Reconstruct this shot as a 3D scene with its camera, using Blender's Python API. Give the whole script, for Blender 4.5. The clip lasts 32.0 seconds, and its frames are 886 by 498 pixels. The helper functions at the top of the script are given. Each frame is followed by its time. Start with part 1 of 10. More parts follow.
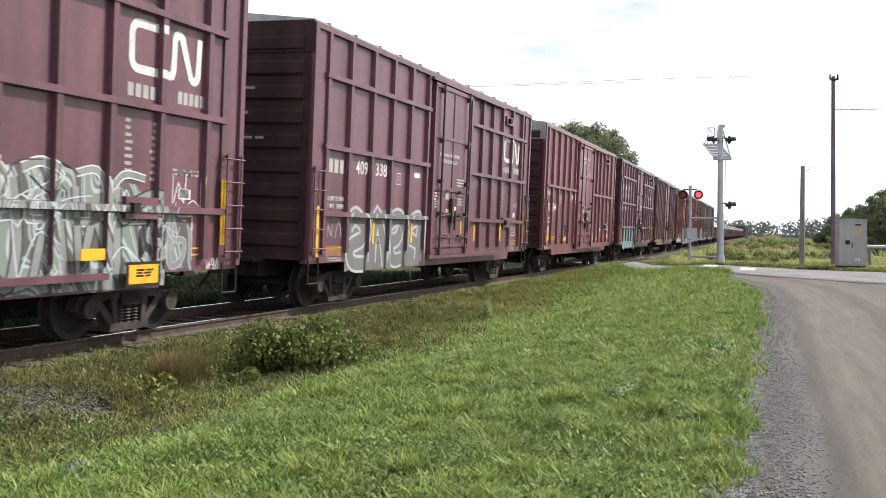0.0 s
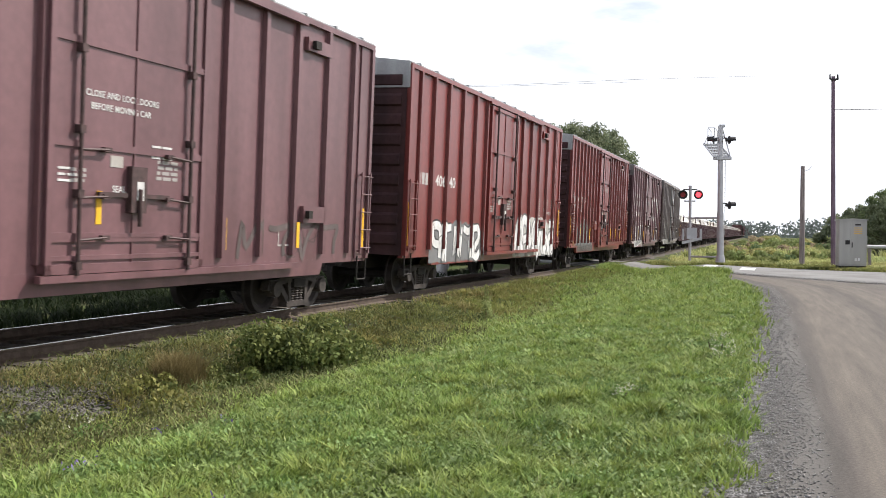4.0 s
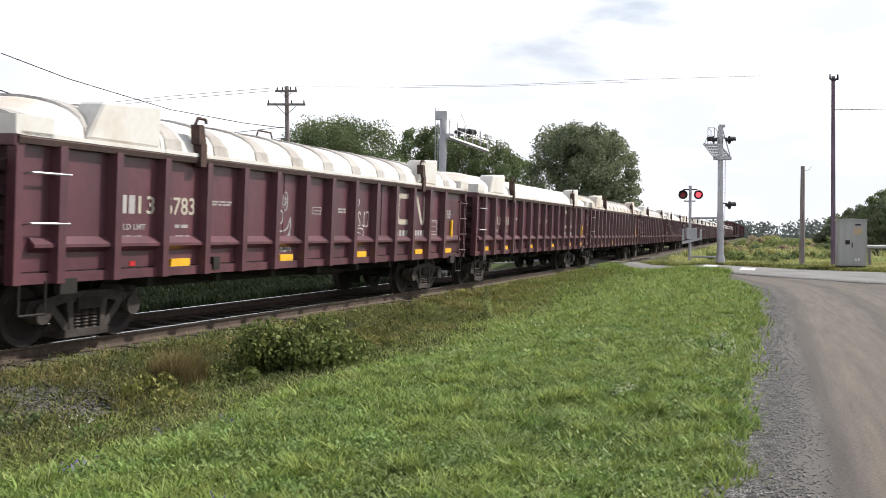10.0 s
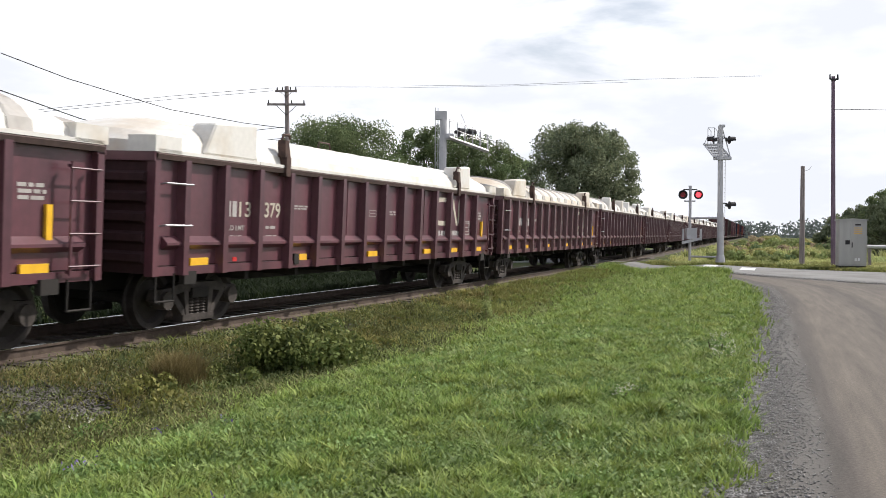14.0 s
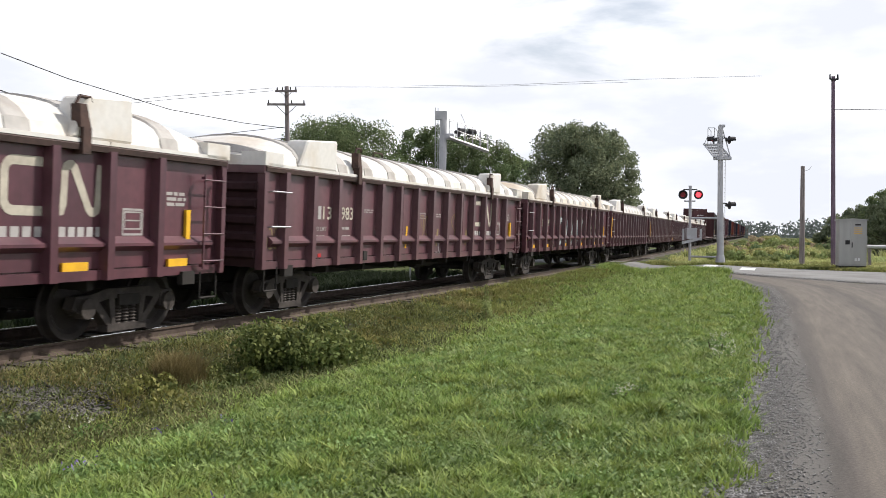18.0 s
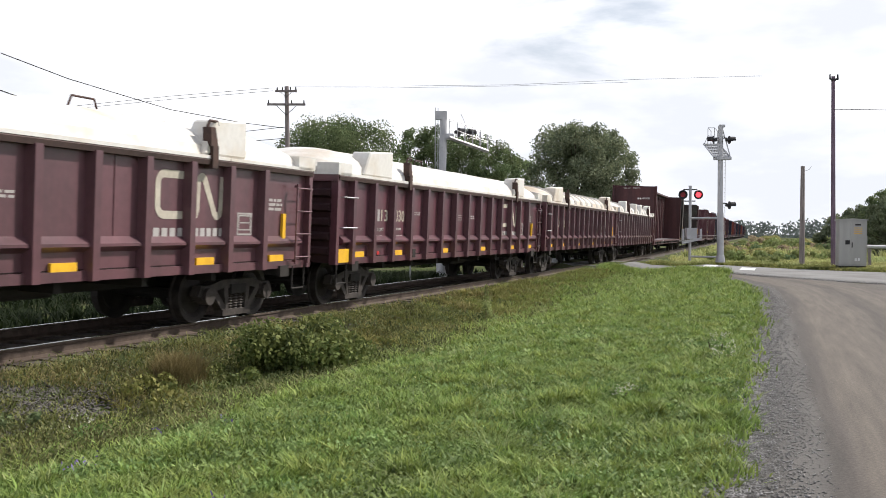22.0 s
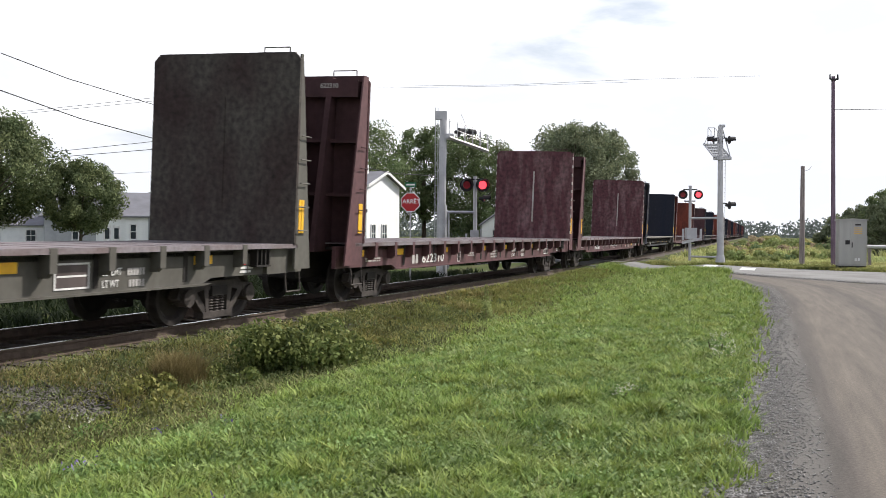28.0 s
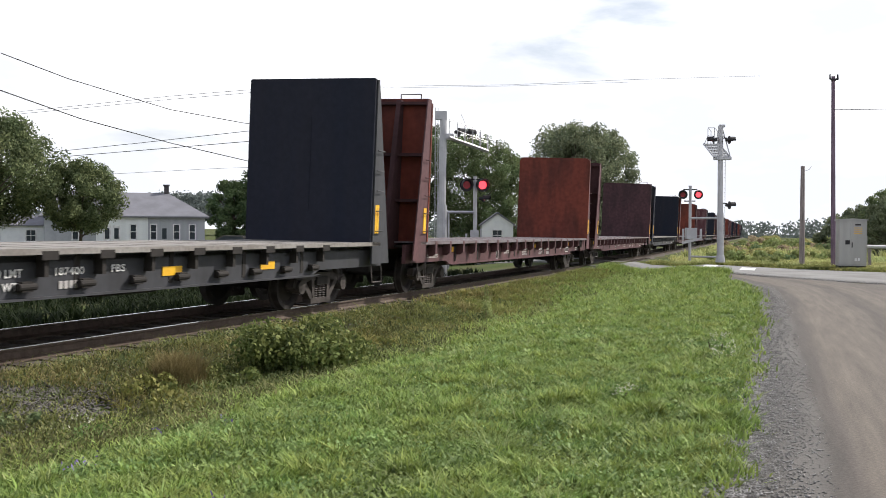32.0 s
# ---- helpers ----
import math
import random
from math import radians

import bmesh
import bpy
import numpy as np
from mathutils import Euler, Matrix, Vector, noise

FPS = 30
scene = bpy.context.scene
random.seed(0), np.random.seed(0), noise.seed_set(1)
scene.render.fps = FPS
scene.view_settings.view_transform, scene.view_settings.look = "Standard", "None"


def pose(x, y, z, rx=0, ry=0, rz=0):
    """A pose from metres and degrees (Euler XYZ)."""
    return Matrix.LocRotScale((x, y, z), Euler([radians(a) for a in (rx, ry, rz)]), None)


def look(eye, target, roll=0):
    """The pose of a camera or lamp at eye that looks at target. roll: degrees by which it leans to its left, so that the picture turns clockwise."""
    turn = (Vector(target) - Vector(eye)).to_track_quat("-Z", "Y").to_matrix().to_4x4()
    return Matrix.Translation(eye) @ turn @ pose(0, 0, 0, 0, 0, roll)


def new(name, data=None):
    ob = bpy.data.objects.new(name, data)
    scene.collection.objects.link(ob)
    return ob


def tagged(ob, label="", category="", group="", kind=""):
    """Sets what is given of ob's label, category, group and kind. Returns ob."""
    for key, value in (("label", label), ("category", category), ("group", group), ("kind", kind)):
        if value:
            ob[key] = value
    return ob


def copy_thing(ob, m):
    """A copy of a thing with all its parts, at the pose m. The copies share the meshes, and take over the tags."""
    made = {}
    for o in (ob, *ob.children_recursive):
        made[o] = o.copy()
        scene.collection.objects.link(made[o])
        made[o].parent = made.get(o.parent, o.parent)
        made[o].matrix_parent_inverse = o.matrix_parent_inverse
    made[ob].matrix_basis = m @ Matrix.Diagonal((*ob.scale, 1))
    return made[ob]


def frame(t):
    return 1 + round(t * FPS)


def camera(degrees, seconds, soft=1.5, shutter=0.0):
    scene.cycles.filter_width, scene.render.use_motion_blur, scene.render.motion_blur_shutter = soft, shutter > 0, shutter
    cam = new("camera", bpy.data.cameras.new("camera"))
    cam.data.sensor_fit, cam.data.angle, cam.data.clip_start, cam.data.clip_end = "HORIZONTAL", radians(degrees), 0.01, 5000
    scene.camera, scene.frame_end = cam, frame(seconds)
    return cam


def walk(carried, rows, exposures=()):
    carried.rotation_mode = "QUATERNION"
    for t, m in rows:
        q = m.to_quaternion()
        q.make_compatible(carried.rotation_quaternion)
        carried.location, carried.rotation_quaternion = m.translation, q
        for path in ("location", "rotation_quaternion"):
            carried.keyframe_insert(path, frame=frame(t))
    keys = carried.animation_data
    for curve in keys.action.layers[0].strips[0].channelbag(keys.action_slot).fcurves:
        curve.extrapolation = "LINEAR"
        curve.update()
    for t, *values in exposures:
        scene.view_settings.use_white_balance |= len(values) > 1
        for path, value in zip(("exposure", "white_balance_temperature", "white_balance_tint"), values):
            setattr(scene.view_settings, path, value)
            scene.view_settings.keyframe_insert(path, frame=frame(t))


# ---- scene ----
# ---- camera ----
H_EYE = 1.4575
PITCH = 0.02065
cam = camera(48.5, 32.0, soft=0.7, shutter=0.08)
EYE_POSE = look((0, 0, H_EYE), (0, 100 * math.cos(PITCH), H_EYE - 100 * math.sin(PITCH)), 0.21)
walk(cam, [(0.0, EYE_POSE), (32.0, EYE_POSE)], [(0.0, 0.34), (8.0, 0.33), (9.5, 0.19), (13.0, 0.06), (20.0, 0.04), (25.0, 0.14), (28.0, 0.18), (32.0, 0.17)])

# ---- the line of the track: distance s from the point abreast of the camera, w towards the camera's side ----
D_TRACK, PSI0 = 10.147, 0.3559
NODES_S = [-1000, 15, 40, 70, 110, 180, 2000]
NODES_A = [0.0, 0.0, -0.0247, -0.0440, -0.0420, -0.0435, -0.0435]
GRADE = -0.0041
CANT = -0.0389
_SS = np.arange(-700.0, 1100.0, 1.0)
_PSI = PSI0 + np.interp(_SS, NODES_S, NODES_A)
_TX = np.concatenate([[0], np.cumsum((np.sin(_PSI[1:]) + np.sin(_PSI[:-1])) / 2)])
_TY = np.concatenate([[0], np.cumsum((np.cos(_PSI[1:]) + np.cos(_PSI[:-1])) / 2)])
_TX += -D_TRACK * math.cos(PSI0) - _TX[700]
_TY += D_TRACK * math.sin(PSI0) - _TY[700]


def track_point(s, w=0.0, z=0.0):
    """World place of a point s along the track, w towards the camera's side, z above the rail heads."""
    a = float(np.interp(s, _SS, _PSI))
    x, y = float(np.interp(s, _SS, _TX)), float(np.interp(s, _SS, _TY))
    return Vector((x + w * math.cos(a), y - w * math.sin(a), z + GRADE * max(s, 0)))


def track_pose(s):
    """Pose of a car whose middle is at s: x along the track, -y towards the camera's side, leaning with the cant."""
    a, b = track_point(s - 6), track_point(s + 6)
    d = b - a
    head = math.atan2(d.y, d.x)
    tilt = -math.atan2(d.z, math.hypot(d.x, d.y))
    p = (a + b) / 2
    return Matrix.Translation(p) @ Euler((-CANT, tilt, head)).to_matrix().to_4x4()


def plan(s, w):
    """Flat coordinates on the straight grid through the camera's foot: s along, w across."""
    return (s * math.sin(PSI0) + (w - D_TRACK) * math.cos(PSI0), s * math.cos(PSI0) - (w - D_TRACK) * math.sin(PSI0))


def gone(t):
    """How far the train has gone by t."""
    return 16.12 * t + 0.0273 * t * t / 2 - 0.00242 * t ** 3 / 6


# ---- world and sun ----
world = bpy.data.worlds.new("sky")
scene.world = world
world.use_nodes = True
SUN_ELEV, SUN_AZ = 41.0, 63.0     # degrees; azimuth clockwise from the view direction


def build_world():
    nt = world.node_tree
    nt.nodes.clear()
    out = nt.nodes.new("ShaderNodeOutputWorld")
    bg = nt.nodes.new("ShaderNodeBackground")
    sky = nt.nodes.new("ShaderNodeTexSky")
    sky.sky_type = "NISHITA"
    sky.sun_disc = False
    sky.sun_elevation, sky.sun_rotation = radians(SUN_ELEV), radians(SUN_AZ)
    sky.air_density, sky.dust_density = 1.0, 2.0
    co = nt.nodes.new("ShaderNodeTexCoord")
    mp = nt.nodes.new("ShaderNodeMapping")
    mp.inputs["Scale"].default_value = (1.0, 1.0, 3.2)
    mp.inputs["Location"].default_value = (0.35, 0.1, 0.0)
    no = nt.nodes.new("ShaderNodeTexNoise")
    no.inputs["Scale"].default_value, no.inputs["Detail"].default_value, no.inputs["Roughness"].default_value = 2.3, 7, 0.55
    no.inputs["Distortion"].default_value = 0.4
    rp = nt.nodes.new("ShaderNodeValToRGB")
    rp.color_ramp.elements[0].position, rp.color_ramp.elements[0].color = 0.32, (0.12, 0.12, 0.12, 1)
    rp.color_ramp.elements[1].position, rp.color_ramp.elements[1].color = 0.46, (1, 1, 1, 1)
    n2 = nt.nodes.new("ShaderNodeTexNoise")
    n2.inputs["Scale"].default_value, n2.inputs["Detail"].default_value = 4.0, 6
    r2 = nt.nodes.new("ShaderNodeValToRGB")
    r2.color_ramp.elements[0].position, r2.color_ramp.elements[0].color = 0.42, (8.7, 9.0, 9.8, 1)
    r2.color_ramp.elements[1].position, r2.color_ramp.elements[1].color = 0.66, (12.8, 12.8, 13.2, 1)
    mx = nt.nodes.new("ShaderNodeMix")
    mx.data_type = "RGBA"
    nt.links.new(co.outputs["Generated"], mp.inputs["Vector"])
    nt.links.new(mp.outputs["Vector"], no.inputs["Vector"])
    nt.links.new(mp.outputs["Vector"], n2.inputs["Vector"])
    zs = nt.nodes.new("ShaderNodeSeparateXYZ")
    nt.links.new(co.outputs["Generated"], zs.inputs["Vector"])
    zr = nt.nodes.new("ShaderNodeMapRange")
    zr.inputs["From Min"].default_value, zr.inputs["From Max"].default_value = 0.12, 0.55
    zr.inputs["To Min"].default_value, zr.inputs["To Max"].default_value = 0.06, -0.15
    nt.links.new(zs.outputs["Z"], zr.inputs["Value"])
    ad = nt.nodes.new("ShaderNodeMath")
    nt.links.new(no.outputs["Fac"], ad.inputs[0])
    nt.links.new(zr.outputs["Result"], ad.inputs[1])
    nt.links.new(ad.outputs[0], rp.inputs["Fac"])
    nt.links.new(n2.outputs["Fac"], r2.inputs["Fac"])
    nt.links.new(rp.outputs["Color"], mx.inputs["Factor"])
    nt.links.new(sky.outputs["Color"], mx.inputs["A"])
    nt.links.new(r2.outputs["Color"], mx.inputs["B"])
    nt.links.new(mx.outputs["Result"], bg.inputs["Color"])
    bg.inputs["Strength"].default_value = 0.1
    nt.links.new(bg.outputs["Background"], out.inputs["Surface"])


build_world()
sun = new("sun", bpy.data.lights.new("sun", "SUN"))
sun.data.energy, sun.data.angle, sun.data.color = 5.0, radians(1.5), (1.0, 0.95, 0.88)
_sd = Vector((math.sin(radians(SUN_AZ)) * math.cos(radians(SUN_ELEV)), math.cos(radians(SUN_AZ)) * math.cos(radians(SUN_ELEV)), math.sin(radians(SUN_ELEV))))
sun.matrix_world = look(_sd * 200, (0, 0, 0))


# ---- materials ----
def material(name, base, rough=0.7, metal=0.0, second=None, scale=3.0, stretch=(1, 1, 1), low=0.4, high=0.65,
             fine=0.12, fine_scale=40.0, bump=0.0, bump_scale=60.0, random_tint=0.0, turn=0.0, spec=0.28):
    """A surface of two tones mixed by noise, with fine grain, bump and, if wanted, a tint by piece."""
    m = bpy.data.materials.new(name)
    m.use_nodes = True
    nt = m.node_tree
    b = nt.nodes["Principled BSDF"]
    b.inputs["Roughness"].default_value, b.inputs["Metallic"].default_value = rough, metal
    b.inputs["Specular IOR Level"].default_value = spec
    co = nt.nodes.new("ShaderNodeTexCoord")
    mp = nt.nodes.new("ShaderNodeMapping")
    mp.inputs["Scale"].default_value = stretch
    src = co.outputs["Object"]
    if turn:
        m0 = nt.nodes.new("ShaderNodeMapping")
        m0.inputs["Rotation"].default_value = (0, 0, turn)
        nt.links.new(src, m0.inputs["Vector"])
        src = m0.outputs["Vector"]
    nt.links.new(src, mp.inputs["Vector"])
    n1 = nt.nodes.new("ShaderNodeTexNoise")
    n1.inputs["Scale"].default_value, n1.inputs["Detail"].default_value = scale, 6
    nt.links.new(mp.outputs["Vector"], n1.inputs["Vector"])
    r1 = nt.nodes.new("ShaderNodeValToRGB")
    second = second or tuple(c * 0.75 for c in base)
    r1.color_ramp.elements[0].position, r1.color_ramp.elements[0].color = low, (*base, 1)
    r1.color_ramp.elements[1].position, r1.color_ramp.elements[1].color = high, (*second, 1)
    nt.links.new(n1.outputs["Fac"], r1.inputs["Fac"])
    col = r1.outputs["Color"]
    n2 = nt.nodes.new("ShaderNodeTexNoise")
    n2.inputs["Scale"].default_value, n2.inputs["Detail"].default_value = fine_scale, 3
    nt.links.new(co.outputs["Object"], n2.inputs["Vector"])
    mr = nt.nodes.new("ShaderNodeMapRange")
    mr.inputs["From Min"].default_value, mr.inputs["From Max"].default_value = 0.25, 0.75
    mr.inputs["To Min"].default_value, mr.inputs["To Max"].default_value = 1 - fine, 1 + fine
    nt.links.new(n2.outputs["Fac"], mr.inputs["Value"])
    hs = nt.nodes.new("ShaderNodeHueSaturation")
    nt.links.new(col, hs.inputs["Color"])
    if random_tint:
        oi = nt.nodes.new("ShaderNodeObjectInfo")
        m2 = nt.nodes.new("ShaderNodeMapRange")
        m2.inputs["To Min"].default_value, m2.inputs["To Max"].default_value = 1 - random_tint, 1 + random_tint
        nt.links.new(oi.outputs["Random"], m2.inputs["Value"])
        mu = nt.nodes.new("ShaderNodeMath")
        mu.operation = "MULTIPLY"
        nt.links.new(mr.outputs["Result"], mu.inputs[0])
        nt.links.new(m2.outputs["Result"], mu.inputs[1])
        nt.links.new(mu.outputs[0], hs.inputs["Value"])
    else:
        nt.links.new(mr.outputs["Result"], hs.inputs["Value"])
    nt.links.new(hs.outputs["Color"], b.inputs["Base Color"])
    if bump:
        n3 = nt.nodes.new("ShaderNodeTexNoise")
        n3.inputs["Scale"].default_value, n3.inputs["Detail"].default_value = bump_scale, 4
        nt.links.new(co.outputs["Object"], n3.inputs["Vector"])
        bp = nt.nodes.new("ShaderNodeBump")
        bp.inputs["Strength"].default_value, bp.inputs["Distance"].default_value = bump, 0.02
        nt.links.new(n3.outputs["Fac"], bp.inputs["Height"])
        nt.links.new(bp.outputs["Normal"], b.inputs["Normal"])
    return m


def glow(name, color, strength):
    m = bpy.data.materials.new(name)
    m.use_nodes = True
    b = m.node_tree.nodes["Principled BSDF"]
    b.inputs["Base Color"].default_value = (*color, 1)
    b.inputs["Emission Color"].default_value = (*color, 1)
    b.inputs["Emission Strength"].default_value = strength
    b.inputs["Roughness"].default_value = 0.3
    return m


def foliage(name, dark, light, rough=0.8, patch_scale=0.6, hue=0.0, swing=0.38):
    """Leaves and blades, tinted leaf by leaf, a little light passing through."""
    m = bpy.data.materials.new(name)
    m.use_nodes = True
    nt = m.node_tree
    b = nt.nodes["Principled BSDF"]
    g = nt.nodes.new("ShaderNodeNewGeometry")
    r = nt.nodes.new("ShaderNodeValToRGB")
    r.color_ramp.elements[0].color, r.color_ramp.elements[1].color = (*dark, 1), (*light, 1)
    nt.links.new(g.outputs["Random Per Island"], r.inputs["Fac"])
    co = nt.nodes.new("ShaderNodeTexCoord")
    no = nt.nodes.new("ShaderNodeTexNoise")
    no.inputs["Scale"].default_value, no.inputs["Detail"].default_value = patch_scale, 4
    nt.links.new(co.outputs["Object"], no.inputs["Vector"])
    mr = nt.nodes.new("ShaderNodeMapRange")
    mr.inputs["From Min"].default_value, mr.inputs["From Max"].default_value = 0.3, 0.7
    mr.inputs["To Min"].default_value, mr.inputs["To Max"].default_value = 1 - swing, 1 + swing
    nt.links.new(no.outputs["Fac"], mr.inputs["Value"])
    hs = nt.nodes.new("ShaderNodeHueSaturation")
    if hue:
        n2 = nt.nodes.new("ShaderNodeTexNoise")
        n2.inputs["Scale"].default_value, n2.inputs["Detail"].default_value = patch_scale * 0.7, 5
        off = nt.nodes.new("ShaderNodeMapping")
        off.inputs["Location"].default_value = (7.3, 2.1, 4.4)
        nt.links.new(co.outputs["Object"], off.inputs["Vector"])
        nt.links.new(off.outputs["Vector"], n2.inputs["Vector"])
        m2 = nt.nodes.new("ShaderNodeMapRange")
        m2.inputs["From Min"].default_value, m2.inputs["From Max"].default_value = 0.3, 0.7
        m2.inputs["To Min"].default_value, m2.inputs["To Max"].default_value = 0.5 - hue, 0.5 + hue
        nt.links.new(n2.outputs["Fac"], m2.inputs["Value"])
        nt.links.new(m2.outputs["Result"], hs.inputs["Hue"])
    nt.links.new(r.outputs["Color"], hs.inputs["Color"])
    nt.links.new(mr.outputs["Result"], hs.inputs["Value"])
    nt.links.new(hs.outputs["Color"], b.inputs["Base Color"])
    b.inputs["Roughness"].default_value = rough
    b.inputs["Specular IOR Level"].default_value = 0.15
    tr = nt.nodes.new("ShaderNodeBsdfTranslucent")
    nt.links.new(hs.outputs["Color"], tr.inputs["Color"])
    mix = nt.nodes.new("ShaderNodeMixShader")
    mix.inputs["Fac"].default_value = 0.3
    nt.links.new(b.outputs["BSDF"], mix.inputs[1])
    nt.links.new(tr.outputs["BSDF"], mix.inputs[2])
    nt.links.new(mix.outputs["Shader"], nt.nodes["Material Output"].inputs["Surface"])
    return m


def graffiti(name, colors, scale=2.2):
    """Sprayed paint: flowing bands of a few colours."""
    m = bpy.data.materials.new(name)
    m.use_nodes = True
    nt = m.node_tree
    b = nt.nodes["Principled BSDF"]
    b.inputs["Roughness"].default_value = 0.6
    co = nt.nodes.new("ShaderNodeTexCoord")
    mp = nt.nodes.new("ShaderNodeMapping")
    mp.inputs["Scale"].default_value = (1.3, 1, 0.7)
    nt.links.new(co.outputs["Object"], mp.inputs["Vector"])
    w = nt.nodes.new("ShaderNodeTexWave")
    w.wave_type, w.bands_direction = "BANDS", "DIAGONAL"
    w.inputs["Scale"].default_value, w.inputs["Distortion"].default_value = scale * 0.35, 9.0
    w.inputs["Detail"].default_value, w.inputs["Detail Scale"].default_value = 1.0, 1.1
    nt.links.new(mp.outputs["Vector"], w.inputs["Vector"])
    r = nt.nodes.new("ShaderNodeValToRGB")
    r.color_ramp.interpolation = "LINEAR"
    n = len(colors)
    while len(r.color_ramp.elements) < 2 * n:
        r.color_ramp.elements.new(0.5)
    for i, c in enumerate(colors):
        for k, p in ((0, i / n + 0.03), (1, (i + 1) / n - 0.03)):
            r.color_ramp.elements[2 * i + k].position = p
            r.color_ramp.elements[2 * i + k].color = (*c, 1)
    nt.links.new(w.outputs["Fac"], r.inputs["Fac"])
    nt.links.new(r.outputs["Color"], b.inputs["Base Color"])
    return m


STREAK = (1.0, 1.0, 0.12)
M = {}
M["brown"] = material("boxcar_brown", (0.163, 0.070, 0.092), 0.32, 0, (0.101, 0.047, 0.058), 2.0, STREAK, fine=0.12, fine_scale=8, spec=0.55)
M["oxide"] = material("boxcar_oxide", (0.199, 0.067, 0.083), 0.32, 0, (0.131, 0.045, 0.054), 1.6, STREAK, fine=0.12, fine_scale=8, spec=0.55)
M["orange"] = material("boxcar_orange_red", (0.188, 0.039, 0.036), 0.32, 0, (0.135, 0.029, 0.027), 1.6, STREAK, fine=0.15, fine_scale=8, spec=0.55)
M["greybrown"] = material("boxcar_faded_grey_brown", (0.186, 0.162, 0.162), 0.42, 0, (0.130, 0.099, 0.091), 1.3, STREAK, 0.42, 0.62, fine=0.18, fine_scale=7, spec=0.5)
M["brown_faded"] = material("boxcar_faded_brown", (0.166, 0.081, 0.090), 0.36, 0, (0.112, 0.052, 0.058), 1.3, STREAK, fine=0.12, fine_scale=8, spec=0.6)
M["gon"] = material("gondola_maroon", (0.117, 0.043, 0.056), 0.32, 0, (0.078, 0.031, 0.042), 2.0, STREAK, fine=0.15, fine_scale=8, spec=0.6)
M["gon_b"] = material("gondola_brown", (0.132, 0.058, 0.070), 0.32, 0, (0.092, 0.046, 0.054), 1.6, STREAK, fine=0.14, fine_scale=8, spec=0.6)
M["rod_dark"] = material("grimy_door_gear", (0.085, 0.050, 0.050), 0.6, 0, (0.05, 0.033, 0.032), 6.0, fine=0.2, fine_scale=15)
# Grimy brown, darkened further to stand for shade on the car ends.
M["end_grime_shade"] = material("car_end_grime_and_shade", (0.070, 0.036, 0.039), 0.8, 0, (0.042, 0.024, 0.026), 1.5, STREAK, fine=0.15, fine_scale=8, spec=0.15)
# Gondola ends likewise: grime, with shade mixed into the base colour.
M["gon_end"] = material("gondola_end_grime_and_shade", (0.050, 0.024, 0.027), 0.8, 0, (0.032, 0.018, 0.02), 1.5, STREAK, fine=0.15, fine_scale=8, spec=0.15)
M["beam"] = material("centrebeam_maroon", (0.088, 0.034, 0.036), 0.55, 0, (0.06, 0.025, 0.028), 2.0, STREAK, fine=0.12, fine_scale=8)
M["flat_maroon"] = material("flat_maroon", (0.108, 0.050, 0.055), 0.6, 0, (0.072, 0.035, 0.038), 1.5, STREAK, fine=0.2, fine_scale=8)
M["flat_grey"] = material("flat_grey", (0.105, 0.10, 0.088), 0.65, 0, (0.07, 0.064, 0.055), 1.5, STREAK, fine=0.12, fine_scale=8)
M["flat_dark"] = material("bulkhead_dark_rust", (0.052, 0.046, 0.040), 0.7, 0, (0.028, 0.016, 0.015), 1.1, (1, 1, 0.6), 0.36, 0.66, fine=0.6, fine_scale=9)
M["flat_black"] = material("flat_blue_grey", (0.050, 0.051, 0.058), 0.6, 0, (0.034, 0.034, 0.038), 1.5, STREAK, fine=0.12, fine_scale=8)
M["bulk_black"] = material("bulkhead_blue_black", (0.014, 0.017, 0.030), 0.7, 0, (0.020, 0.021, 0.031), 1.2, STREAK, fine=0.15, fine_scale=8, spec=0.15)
M["bulk_maroon"] = material("bulkhead_worn_maroon", (0.082, 0.028, 0.035), 0.6, 0, (0.165, 0.095, 0.10), 1.9, (1, 1.6, 0.38), 0.47, 0.70, fine=0.5, fine_scale=7)
M["rust"] = material("bulkhead_rust", (0.165, 0.040, 0.027), 0.8, 0, (0.065, 0.022, 0.018), 1.5, (1, 1, 0.3), 0.42, 0.68, fine=0.2, fine_scale=6)
M["bulk_plum"] = material("bulkhead_plum", (0.066, 0.030, 0.036), 0.7, 0, (0.036, 0.019, 0.022), 1.5, (1, 1, 0.3), 0.42, 0.66, fine=0.3, fine_scale=6)
M["steel"] = material("truck_steel", (0.062, 0.052, 0.047), 0.75, 0.1, (0.032, 0.027, 0.025), 4.0, fine=0.25, fine_scale=20)
M["rusty"] = material("rusty_fitting", (0.085, 0.05, 0.042), 0.75, 0.1, (0.05, 0.032, 0.028), 8.0)
M["wheel"] = material("wheel_steel", (0.04, 0.034, 0.031), 0.6, 0.3, (0.024, 0.02, 0.019), 4.0, fine=0.15)
M["under"] = material("underframe_black", (0.03, 0.026, 0.024), 0.85, 0.0, (0.018, 0.016, 0.015), 3.0)
M["galv"] = material("galvanised_roof", (0.42, 0.43, 0.44), 0.5, 0.4, (0.30, 0.30, 0.31), 2.0, STREAK)
M["cap_dull"] = material("dull_grey_end_cap", (0.20, 0.19, 0.19), 0.6, 0.2, (0.13, 0.11, 0.11), 2.0, STREAK)
M["white"] = material("white_stencil_paint", (0.70, 0.69, 0.68), 0.6, 0, (0.55, 0.54, 0.53), 5.0, fine=0.1)
M["yellow"] = material("yellow_reflective_tape", (0.80, 0.46, 0.03), 0.45, 0, (0.70, 0.38, 0.03), 5.0, fine=0.06)
